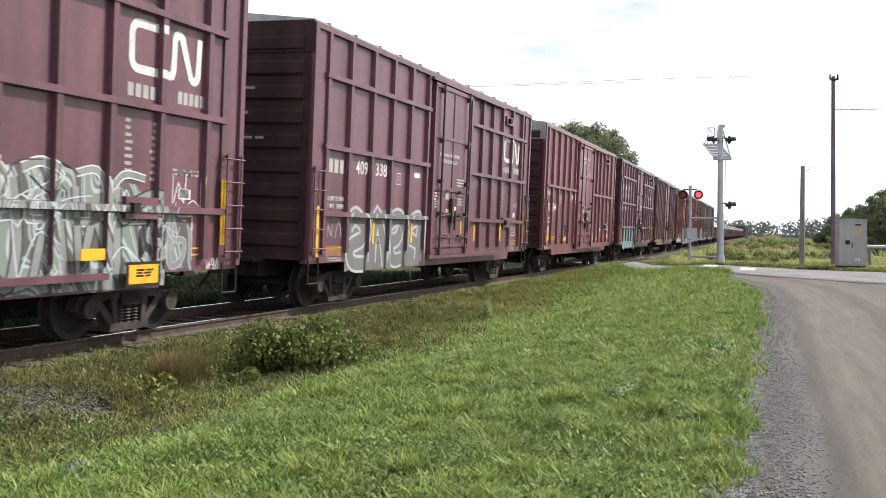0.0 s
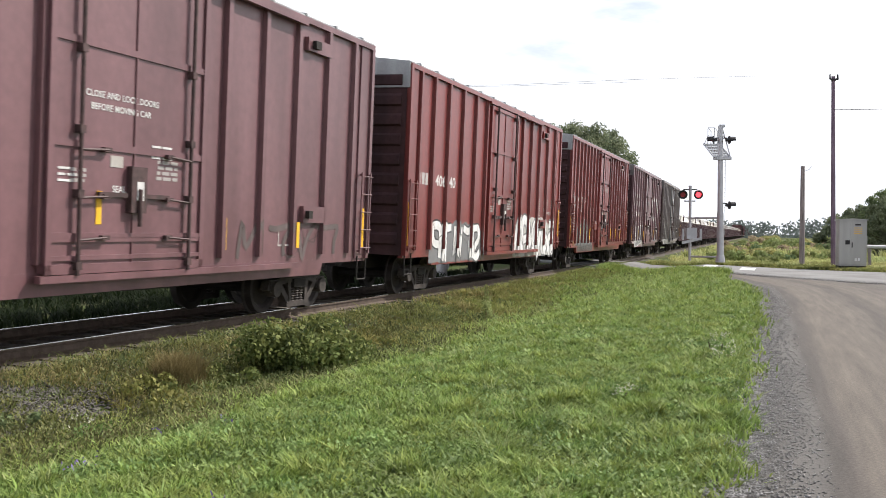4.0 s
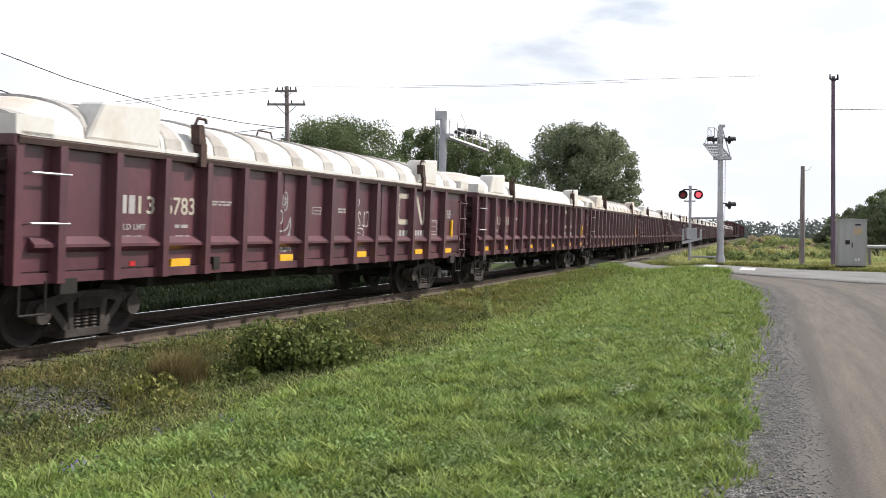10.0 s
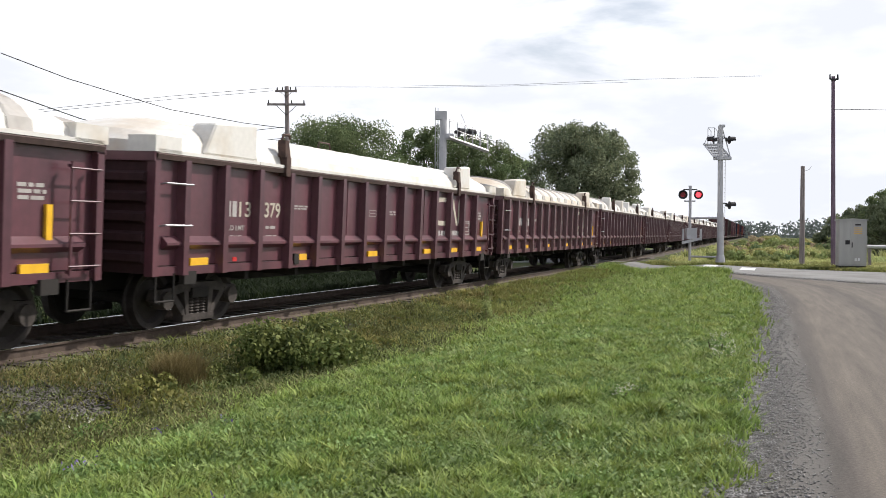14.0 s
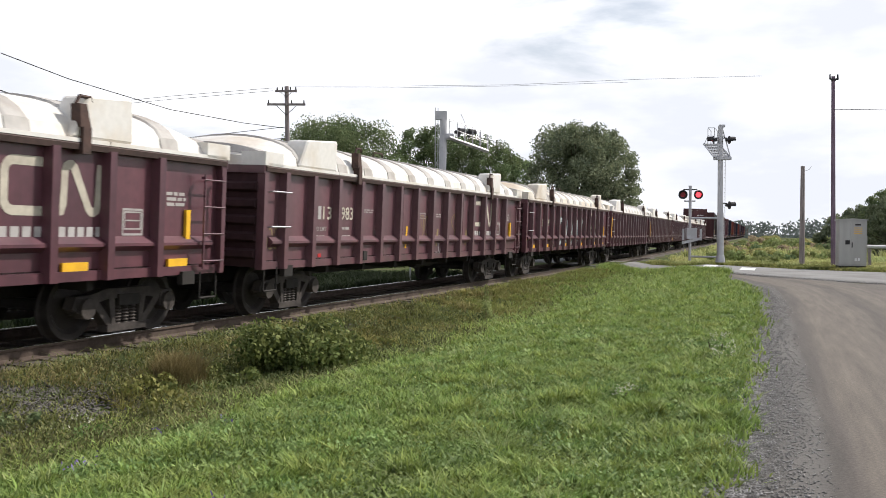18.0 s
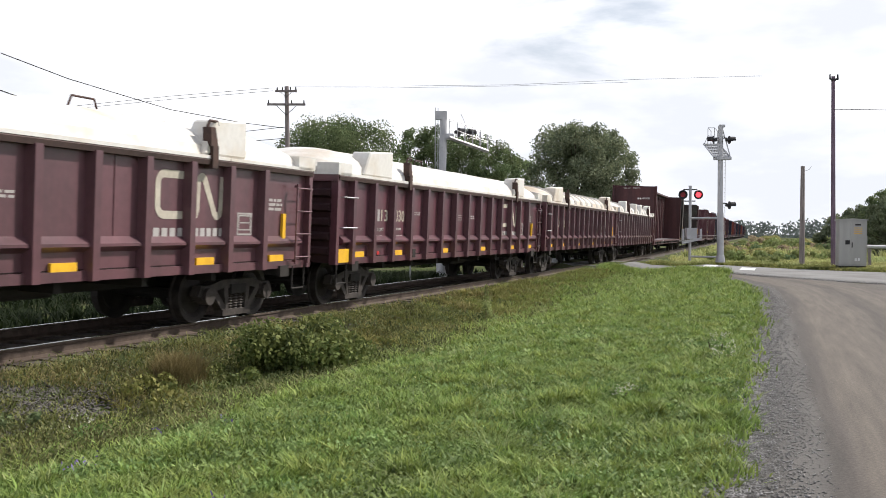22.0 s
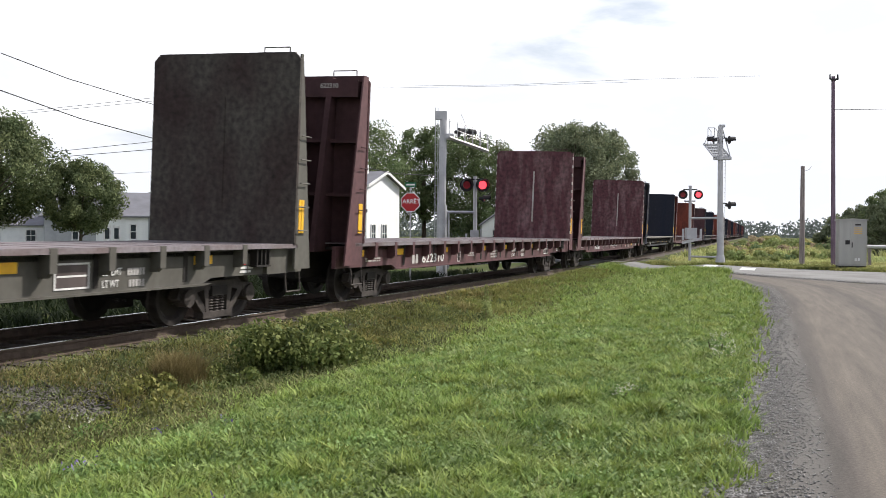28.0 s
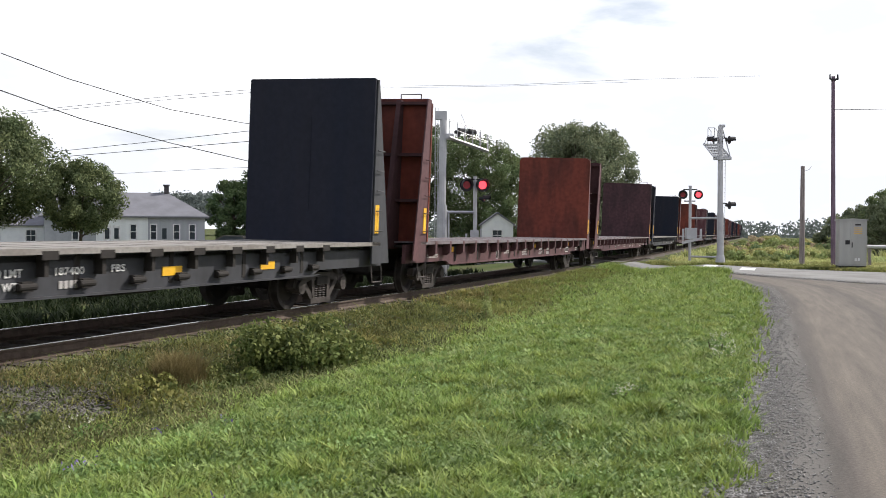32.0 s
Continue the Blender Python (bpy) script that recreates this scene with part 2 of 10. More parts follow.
M["cover"] = material("white_cover", (0.684, 0.665, 0.634), 0.55, 0, (0.570, 0.494, 0.403), 1.2, (1, 1, 1), 0.5, 0.75, fine=0.06, fine_scale=10)
M["cover_tan"] = material("dirty_cover", (0.66, 0.615, 0.555), 0.55, 0, (0.50, 0.41, 0.31), 1.2, (1, 1, 1), 0.42, 0.7, fine=0.08, fine_scale=10)
M["cover_rib"] = material("greyed_cover_rib", (0.42, 0.40, 0.38), 0.65, 0, (0.33, 0.30, 0.27), 2.0, fine=0.1, fine_scale=10)
M["cream"] = material("cream_emblem_paint", (0.50, 0.46, 0.38), 0.6, 0, (0.40, 0.36, 0.30), 4.0, fine=0.12, fine_scale=12)
M["chord"] = material("grimy_top_chord", (0.085, 0.055, 0.05), 0.75, 0, (0.055, 0.038, 0.035), 3.0, (0.3, 1, 1), fine=0.2, fine_scale=12)
M["patch"] = material("bare_pale_patch", (0.52, 0.52, 0.56), 0.5, 0, (0.45, 0.45, 0.49), 2.0)
M["door_grey"] = material("grey_plug_door", (0.16, 0.16, 0.165), 0.6, 0.1, (0.115, 0.11, 0.115), 1.6, STREAK, fine=0.12, fine_scale=8)
M["deck"] = material("worn_deck_planks", (0.27, 0.255, 0.24), 0.8, 0, (0.19, 0.17, 0.155), 3.0, (0.3, 3, 1), fine=0.2, fine_scale=20, random_tint=0.12)
M["deck_red"] = material("worn_deck_planks_reddish", (0.194, 0.174, 0.188), 0.8, 0, (0.137, 0.104, 0.104), 3.0, (0.3, 3, 1), fine=0.2, fine_scale=20, random_tint=0.12)
def sprayed_paint(name, color, swing=0.18):
    return material(name, color, 0.6, 0, tuple(c * (1 - swing) for c in color), 2.5, (1, 1, 0.6), 0.35, 0.7, fine=0.1, fine_scale=9)


M["stencil"] = sprayed_paint("faded_stencil_paint", (0.40, 0.375, 0.36))
M["stencil_bar"] = sprayed_paint("worn_white_bar_paint", (0.44, 0.42, 0.41))
M["graf_pale"] = sprayed_paint("spray_pale_grey", (0.43, 0.45, 0.45))
M["graf_mid"] = sprayed_paint("spray_mid_grey", (0.26, 0.28, 0.27))
M["graf_dark"] = sprayed_paint("spray_dark_grey", (0.06, 0.058, 0.06))
M["graf_steel"] = sprayed_paint("spray_steel_grey", (0.175, 0.175, 0.18))
M["graf_smoke"] = sprayed_paint("spray_smoky_brown", (0.125, 0.10, 0.098), 0.4)
M["graf_bone"] = sprayed_paint("spray_bone_white", (0.45, 0.44, 0.41), 0.3)
M["graf_fog"] = sprayed_paint("spray_fog_grey", (0.255, 0.235, 0.215), 0.25)
M["graf_fog_dark"] = sprayed_paint("spray_fog_dark", (0.135, 0.132, 0.128), 0.2)
M["graf_teal_flat"] = sprayed_paint("spray_teal", (0.215, 0.33, 0.33), 0.25)
M["graf_teal_dark"] = sprayed_paint("spray_teal_dark", (0.135, 0.215, 0.22), 0.25)
M["straw_paint"] = sprayed_paint("straw_yellow_paint", (0.34, 0.27, 0.13), 0.3)
M["straw_pale"] = sprayed_paint("pale_straw_paint", (0.42, 0.38, 0.31), 0.3)
M["sky_paint"] = sprayed_paint("pale_blue_paint", (0.52, 0.57, 0.60))
M["sky_blue"] = sprayed_paint("blue_sticker_paint", (0.20, 0.36, 0.45))
M["rust_pale"] = sprayed_paint("rubbed_orange_paint", (0.32, 0.17, 0.09), 0.35)
M["faded_patch"] = sprayed_paint("worn_greyed_paint", (0.13, 0.095, 0.092), 0.3)
M["door_blue"] = sprayed_paint("bluish_grey_paint", (0.20, 0.205, 0.225), 0.2)
M["dull_red"] = sprayed_paint("faded_red_paint", (0.27, 0.045, 0.05), 0.3)
M["graf_green"] = graffiti("sprayed_green_white", [(0.20, 0.23, 0.21), (0.42, 0.46, 0.45), (0.13, 0.14, 0.15), (0.30, 0.35, 0.36), (0.10, 0.085, 0.085)])
M["rail"] = material("rail_side", (0.10, 0.075, 0.06), 0.7, 0.3, (0.07, 0.05, 0.04), 8.0)
M["railtop"] = material("rail_head", (0.62, 0.62, 0.62), 0.25, 1.0)
M["tie"] = material("timber_tie", (0.10, 0.08, 0.065), 0.9, 0, (0.06, 0.05, 0.042), 6.0, (0.3, 3, 3), random_tint=0.3)
M["ballast"] = material("ballast_stones", (0.12, 0.105, 0.095), 0.9, 0, (0.07, 0.06, 0.055), 1.5, fine=0.5, fine_scale=35, bump=0.8, bump_scale=30)
M["stone"] = material("loose_stone", (0.150, 0.140, 0.130), 0.95, 0, (0.08, 0.073, 0.068), 12.0, fine=0.3, fine_scale=60, spec=0.05)
M["soil"] = material("grassy_soil", (0.055, 0.078, 0.020), 0.95, 0, (0.09, 0.085, 0.04), 0.5, fine=0.4, fine_scale=25, bump=0.6, bump_scale=25, spec=0.1)
def gravel_material():
    """Gravel with lengthwise wheel tracks: the map's x runs across the road in metres, y along it."""
    m = bpy.data.materials.new("gravel_road")
    m.use_nodes = True
    nt = m.node_tree
    b = nt.nodes["Principled BSDF"]
    b.inputs["Roughness"].default_value = 0.95
    uv = nt.nodes.new("ShaderNodeUVMap")
    sp = nt.nodes.new("ShaderNodeSeparateXYZ")
    nt.links.new(uv.outputs["UV"], sp.inputs["Vector"])
    wv = nt.nodes.new("ShaderNodeTexNoise")
    wv.inputs["Scale"].default_value, wv.inputs["Detail"].default_value = 0.35, 5
    mp = nt.nodes.new("ShaderNodeMapping")
    mp.inputs["Scale"].default_value = (4.0, 0.6, 1)
    nt.links.new(uv.outputs["UV"], mp.inputs["Vector"])
    nt.links.new(mp.outputs["Vector"], wv.inputs["Vector"])
    sh = nt.nodes.new("ShaderNodeMath")
    sh.operation = "MULTIPLY_ADD"
    sh.inputs[1].default_value = 0.55
    nt.links.new(wv.outputs["Fac"], sh.inputs[0])
    nt.links.new(sp.outputs["X"], sh.inputs[2])
    dv = nt.nodes.new("ShaderNodeMath")
    dv.operation = "DIVIDE"
    dv.inputs[1].default_value = 8.0
    nt.links.new(sh.outputs[0], dv.inputs[0])
    r = nt.nodes.new("ShaderNodeValToRGB")
    tones = ((0.0, (0.101, 0.093, 0.086)), (0.105, (0.090, 0.083, 0.076)), (0.118, (0.066, 0.057, 0.050)), (0.135, (0.068, 0.057, 0.050)), (0.16, (0.116, 0.097, 0.080)), (0.27, (0.107, 0.090, 0.075)),
             (0.32, (0.071, 0.060, 0.052)), (0.37, (0.114, 0.095, 0.079)), (0.53, (0.077, 0.065, 0.056)), (1.0, (0.145, 0.128, 0.114)))
    while len(r.color_ramp.elements) < len(tones):
        r.color_ramp.elements.new(0.5)
    for e, (p, c) in zip(r.color_ramp.elements, tones):
        e.position, e.color = p, (*c, 1)
    nt.links.new(dv.outputs[0], r.inputs["Fac"])
    st = nt.nodes.new("ShaderNodeTexNoise")
    st.inputs["Scale"].default_value, st.inputs["Detail"].default_value, st.inputs["Roughness"].default_value = 1.3, 8, 0.65
    m2 = nt.nodes.new("ShaderNodeMapping")
    m2.inputs["Scale"].default_value = (5.0, 0.3, 1)
    nt.links.new(uv.outputs["UV"], m2.inputs["Vector"])
    nt.links.new(m2.outputs["Vector"], st.inputs["Vector"])
    fi = nt.nodes.new("ShaderNodeTexNoise")
    fi.inputs["Scale"].default_value, fi.inputs["Detail"].default_value = 38.0, 4
    nt.links.new(uv.outputs["UV"], fi.inputs["Vector"])
    a1 = nt.nodes.new("ShaderNodeMapRange")
    a1.inputs["From Min"].default_value, a1.inputs["From Max"].default_value = 0.3, 0.7
    a1.inputs["To Min"].default_value, a1.inputs["To Max"].default_value = 0.7, 1.25
    nt.links.new(st.outputs["Fac"], a1.inputs["Value"])
    a2 = nt.nodes.new("ShaderNodeMapRange")
    a2.inputs["From Min"].default_value, a2.inputs["From Max"].default_value = 0.3, 0.7
    a2.inputs["To Min"].default_value, a2.inputs["To Max"].default_value = 0.78, 1.22
    nt.links.new(fi.outputs["Fac"], a2.inputs["Value"])
    mu = nt.nodes.new("ShaderNodeMath")
    mu.operation = "MULTIPLY"
    nt.links.new(a1.outputs["Result"], mu.inputs[0])
    nt.links.new(a2.outputs["Result"], mu.inputs[1])
    hs = nt.nodes.new("ShaderNodeHueSaturation")
    nt.links.new(r.outputs["Color"], hs.inputs["Color"])
    nt.links.new(mu.outputs[0], hs.inputs["Value"])
    nt.links.new(hs.outputs["Color"], b.inputs["Base Color"])
    bp = nt.nodes.new("ShaderNodeBump")
    bp.inputs["Strength"].default_value, bp.inputs["Distance"].default_value = 0.35, 0.012
    nt.links.new(fi.outputs["Fac"], bp.inputs["Height"])
    nt.links.new(bp.outputs["Normal"], b.inputs["Normal"])
    return m


M["gravel"] = gravel_material()
M["asphalt"] = material("worn_asphalt", (0.215, 0.212, 0.208), 0.9, 0, (0.165, 0.16, 0.155), 0.7, fine=0.15, fine_scale=60, bump=0.2, bump_scale=80)
M["roadpaint"] = material("white_road_paint", (0.8, 0.8, 0.78), 0.7, 0, (0.66, 0.66, 0.64), 4.0)
M["pole"] = material("weathered_pole_wood", (0.30, 0.26, 0.255), 0.85, 0, (0.19, 0.16, 0.155), 4.0, (3, 3, 0.2), fine=0.25, fine_scale=30)
# Purple tint puts the lens's colour fringe into the pole's colour.
M["pole_purple"] = material("fringe_tinted_pole", (0.20, 0.145, 0.195), 0.85, 0, (0.13, 0.09, 0.125), 4.0, (3, 3, 0.2), fine=0.25, fine_scale=30)
M["alu"] = material("grey_aluminium", (0.46, 0.46, 0.48), 0.45, 0.5, (0.38, 0.38, 0.40), 2.0, fine=0.08)
M["dark"] = material("dark_fitting", (0.035, 0.033, 0.036), 0.6, 0.1)
M["wire"] = material("overhead_wire", (0.045, 0.045, 0.05), 0.6)
M["siding"] = material("white_clapboard", (0.799, 0.810, 0.824), 0.6, 0, (0.734, 0.745, 0.760), 2.0, fine=0.05)
M["siding_grey"] = material("grey_clapboard", (0.40, 0.41, 0.44), 0.7, 0, (0.34, 0.35, 0.38), 2.0, fine=0.06)
M["trim"] = material("white_trim", (0.80, 0.80, 0.80), 0.55)
M["roof_grey"] = material("grey_shingles", (0.20, 0.20, 0.225), 0.9, 0, (0.165, 0.165, 0.185), 1.0, fine=0.06, fine_scale=20)
M["roof_dark"] = material("dark_porch_roof", (0.05, 0.05, 0.06), 0.85)
M["brickred"] = material("chimney_brick", (0.19, 0.11, 0.09), 0.9, 0, (0.13, 0.08, 0.07), 8.0)
M["chimney_dark"] = material("sooty_chimney_metal", (0.10, 0.09, 0.095), 0.7, 0.2, (0.06, 0.055, 0.06), 3.0)
M["pane"] = material("window_pane", (0.05, 0.06, 0.07), 0.08)
M["sign_red"] = material("stop_sign_red", (0.50, 0.03, 0.035), 0.4, 0, (0.42, 0.03, 0.03), 3.0)
M["sign_green"] = material("street_sign_green", (0.04, 0.20, 0.10), 0.4)
M["cabinet"] = material("cabinet_grey", (0.42, 0.415, 0.40), 0.55, 0.25, (0.35, 0.345, 0.335), 2.0, STREAK, fine=0.06)
M["bark"] = material("bark", (0.10, 0.08, 0.065), 0.9, 0, (0.06, 0.05, 0.04), 6.0, (2, 2, 0.4))
M["leaf_dark"] = foliage("leaves_dark", (0.06, 0.095, 0.045), (0.14, 0.19, 0.085), hue=0.02)
M["leaf_shade"] = foliage("leaves_shaded_maple", (0.058, 0.080, 0.040), (0.215, 0.25, 0.12), hue=0.02)
# Paler and greyer leaves, so that haze sits in the colour.
M["leaf_pale"] = foliage("leaves_pale_grey_green", (0.115, 0.14, 0.085), (0.27, 0.30, 0.185), hue=0.015)
M["leaf_bush"] = foliage("bush_leaves", (0.069, 0.097, 0.030), (0.217, 0.243, 0.079), 0.7, 2.0, 0.02)
# Lightened and desaturated for haze on the farther trees.
M["leaf_mid"] = foliage("leaves_mid", (0.115, 0.158, 0.078), (0.235, 0.295, 0.138), hue=0.022)
M["leaf_maple"] = foliage("leaves_maple", (0.085, 0.115, 0.055), (0.19, 0.235, 0.11), hue=0.022)
M["leaf_light"] = foliage("leaves_light", (0.19, 0.235, 0.085), (0.37, 0.41, 0.18), hue=0.025)
# Near-black greens: the shade beyond the train is put into the colour.
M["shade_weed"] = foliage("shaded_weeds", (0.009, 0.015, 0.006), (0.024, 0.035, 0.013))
# Blue-grey leaves with distance haze mixed into both tones.
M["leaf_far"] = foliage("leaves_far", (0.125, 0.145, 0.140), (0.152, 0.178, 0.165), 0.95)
M["grass"] = foliage("mown_grass", (0.118, 0.178, 0.040), (0.33, 0.412, 0.112), 0.6, 4.5, 0.024, 0.34)
M["weed"] = foliage("weeds", (0.120, 0.144, 0.040), (0.291, 0.283, 0.093), 0.8, 1.2, 0.03)
M["leaf_olive"] = foliage("olive_weed_leaves", (0.075, 0.088, 0.036), (0.205, 0.215, 0.092), 0.85, 1.6, 0.035, 0.45)
M["blossom"] = foliage("cream_blossoms", (0.46, 0.46, 0.36), (0.74, 0.73, 0.62))
M["grass_light"] = foliage("pale_grass_blades", (0.20, 0.285, 0.075), (0.37, 0.46, 0.17), 0.6, 1.5, 0.02)
M["road_stone"] = material("road_stone", (0.33, 0.32, 0.31), 0.95, 0, (0.15, 0.145, 0.14), 12.0, fine=0.3, fine_scale=60, spec=0.05)
M["brownweed"] = foliage("withered_brown_weeds", (0.115, 0.092, 0.040), (0.245, 0.20, 0.095), 0.85, 2.0)
M["seed"] = foliage("seed_heads", (0.22, 0.27, 0.09), (0.40, 0.44, 0.20), 0.8, 2.0)
M["purple"] = foliage("vetch_flowers", (0.16, 0.13, 0.30), (0.28, 0.22, 0.45))
M["straw"] = foliage("dry_weeds", (0.19, 0.165, 0.065), (0.36, 0.31, 0.15), hue=0.015)
M["clover"] = foliage("clover_leaves", (0.125, 0.19, 0.058), (0.275, 0.37, 0.125), 0.5, 1.7, 0.02)
M["pinkweed"] = foliage("faded_pink_weeds", (0.28, 0.22, 0.14), (0.50, 0.41, 0.29))
M["field"] = foliage("field_plants", (0.29, 0.32, 0.11), (0.54, 0.54, 0.24), 0.8, 0.25, 0.03)
M["lamp_on"] = glow("red_lamp_lit", (1.0, 0.05, 0.07), 2.2)
M["lamp_off"] = material("red_lamp_dark", (0.42, 0.03, 0.045), 0.3)


# ---- mesh helpers ----
def box(bm, x0, x1, y0, y1, z0, z1):
    v = [bm.verts.new(c) for c in ((x0, y0, z0), (x1, y0, z0), (x1, y1, z0), (x0, y1, z0), (x0, y0, z1), (x1, y0, z1), (x1, y1, z1), (x0, y1, z1))]
    for f in ((3, 2, 1, 0), (4, 5, 6, 7), (0, 1, 5, 4), (1, 2, 6, 5), (2, 3, 7, 6), (3, 0, 4, 7)):
        bm.faces.new([v[i] for i in f])


def prism(bm, outline, axis, a, b):
    """A solid from a closed outline of 2D points, pushed from a to b along axis ('x', 'y' or 'z')."""
    def put(p, h):
        return {"x": (h, p[0], p[1]), "y": (p[0], h, p[1]), "z": (p[0], p[1], h)}[axis]
    lo = [bm.verts.new(put(p, a)) for p in outline]
    hi = [bm.verts.new(put(p, b)) for p in outline]
    n = len(outline)
    bm.faces.new(lo[::-1])
    bm.faces.new(hi)
    for i in range(n):
        bm.faces.new((lo[i], lo[(i + 1) % n], hi[(i + 1) % n], hi[i]))


def tube(bm, a, b, r, r2=None, n=8):
    """A round bar from a to b."""
    a, b = Vector(a), Vector(b)
    r2 = r if r2 is None else r2
    q = (b - a).to_track_quat("Z", "Y")
    lo = [bm.verts.new(a + q @ Vector((r * math.cos(k * math.tau / n), r * math.sin(k * math.tau / n), 0))) for k in range(n)]
    hi = [bm.verts.new(b + q @ Vector((r2 * math.cos(k * math.tau / n), r2 * math.sin(k * math.tau / n), 0))) for k in range(n)]
    bm.faces.new(lo[::-1])
    bm.faces.new(hi)
    for k in range(n):
        bm.faces.new((lo[k], lo[(k + 1) % n], hi[(k + 1) % n], hi[k]))


def mesh_of(name, bm, mat):
    bmesh.ops.recalc_face_normals(bm, faces=bm.faces[:])
    me = bpy.data.meshes.new(name)
    bm.to_mesh(me)
    bm.free()
    me.materials.append(mat)
    return me


def part(name, bm, mat, parent, label=""):
    """One mesh part under a thing or part; bm is a bmesh or a mesh already made."""
    me = bm if isinstance(bm, bpy.types.Mesh) else mesh_of(name, bm, mat)
    ob = new(name, me)
    ob.parent = parent
    if label:
        ob["label"] = label
    return ob


def pieces(name, bm, mat, parent, label=""):
    """Each loose piece of the mesh as a part of its own."""
    left = set(bm.verts)
    while left:
        todo, island = [left.pop()], []
        while todo:
            v = todo.pop()
            island.append(v)
            for e in v.link_edges:
                o = e.other_vert(v)
                if o in left:
                    left.discard(o)
                    todo.append(o)
        b2 = bmesh.new()
        m = {v: b2.verts.new(v.co) for v in island}
        for f in {f for v in island for f in v.link_faces}:
            b2.faces.new([m[v] for v in f.verts])
        part(name, b2, mat, parent, label)
    bm.free()


def thing(name, label, category, group="", kind="", at=None):
    ob = new(name)
    ob.empty_display_size = 0.3
    if at is not None:
        ob.matrix_world = at
    return tagged(ob, label, category, group, kind)


def mesh_arrays(name, verts, faces, mat, kind_label=None):
    """A mesh from numpy arrays of vertices and of equal-sized faces."""
    me = bpy.data.meshes.new(name)
    k = faces.shape[1]
    me.vertices.add(len(verts))
    me.vertices.foreach_set("co", verts.astype(np.float32).ravel())
    me.loops.add(faces.size)
    me.loops.foreach_set("vertex_index", faces.astype(np.int32).ravel())
    me.polygons.add(len(faces))
    me.polygons.foreach_set("loop_start", np.arange(0, faces.size, k, dtype=np.int32))
    me.update(calc_edges=True)
    me.materials.append(mat)
    return me


# ---- the train ----
W = 1.5          # half width of the cars


def wheel_mesh():
    bm = bmesh.new()
    prof = [(0.0, 0.12), (0.10, 0.12), (0.12, 0.09), (0.30, 0.06), (0.36, 0.115), (0.445, 0.12), (0.455, 0.0), (0.485, -0.02), (0.485, -0.05), (0.36, -0.05), (0.30, 0.0), (0.0, 0.0)]
    n = 28
    rings = []
    for r, y in prof:
        rings.append([bm.verts.new((r * math.cos(k * math.tau / n), y, r * math.sin(k * math.tau / n))) for k in range(n)] if r > 0 else [bm.verts.new((0, y, 0))])
    for a, b in zip(rings, rings[1:]):
        for k in range(n):
            j = (k + 1) % n
            if len(a) == 1:
                bm.faces.new((a[0], b[k], b[j]))
            elif len(b) == 1:
                bm.faces.new((a[k], a[j], b[0]))
            else:
                bm.faces.new((a[k], a[j], b[j], b[k]))
    return mesh_of("wheel", bm, M["wheel"])


def side_frame_mesh():
    """Cast side frame of a freight truck with its spring opening, seen from the side; x along, thickness in y."""
    bm = bmesh.new()
    top = [(-1.12, 0.46), (-1.05, 0.62), (-0.78, 0.63), (-0.45, 0.70), (0.45, 0.70), (0.78, 0.63), (1.05, 0.62), (1.12, 0.46)]
    inner_top = [(-1.02, 0.42), (-0.98, 0.50), (-0.75, 0.50), (-0.42, 0.56), (0.42, 0.56), (0.75, 0.50), (0.98, 0.50), (1.02, 0.42)]
    prism(bm, top + inner_top[::-1], "y", -0.08, 0.08)
    for sx in (-1, 1):
        prism(bm, [(sx * 0.74, 0.52), (sx * 0.60, 0.54), (sx * 0.24, 0.17), (sx * 0.36, 0.13)][::sx], "y", -0.075, 0.075)
        prism(bm, [(sx * 0.40, 0.58), (sx * 0.28, 0.58), (sx * 0.25, 0.20), (sx * 0.33, 0.18)][::sx], "y", -0.085, 0.085)
        tube(bm, (sx * 0.88, -0.15, 0.455), (sx * 0.88, 0.05, 0.455), 0.14, n=12)
        box(bm, sx * 0.88 - 0.15, sx * 0.88 + 0.15, -0.09, 0.09, 0.40, 0.60)
    box(bm, -0.42, 0.42, -0.09, 0.09, 0.10, 0.20)
    return mesh_of("side_frame", bm, M["steel"])


def spring_mesh():
    """One coil spring as a rippled column."""
    bm = bmesh.new()
    n, prev = 12, None
    for k in range(25):
        r = 0.058 + 0.014 * math.cos(k * math.pi / 2)
        cur = [bm.verts.new((r * math.cos(a * math.tau / n), -0.02 + r * math.sin(a * math.tau / n), 0.2 + 0.27 * k / 24)) for a in range(n)]
        if prev:
            for a in range(n):
                bm.faces.new((prev[a], prev[(a + 1) % n], cur[(a + 1) % n], cur[a]))
        prev = cur
    return mesh_of("spring", bm, M["steel"])


def bolster_mesh():
    bm = bmesh.new()
    box(bm, -0.22, 0.22, -1.12, 1.12, 0.46, 0.62)
    box(bm, -0.30, 0.30, -0.35, 0.35, 0.60, 0.78)
    for x in (-0.88, 0.88):
        tube(bm, (x, -0.95, 0.455), (x, 0.95, 0.455), 0.085, n=10)
    return mesh_of("bolster", bm, M["under"])


TRUCK = dict(wheel=wheel_mesh(), side=side_frame_mesh(), spring=spring_mesh(), bolster=bolster_mesh())


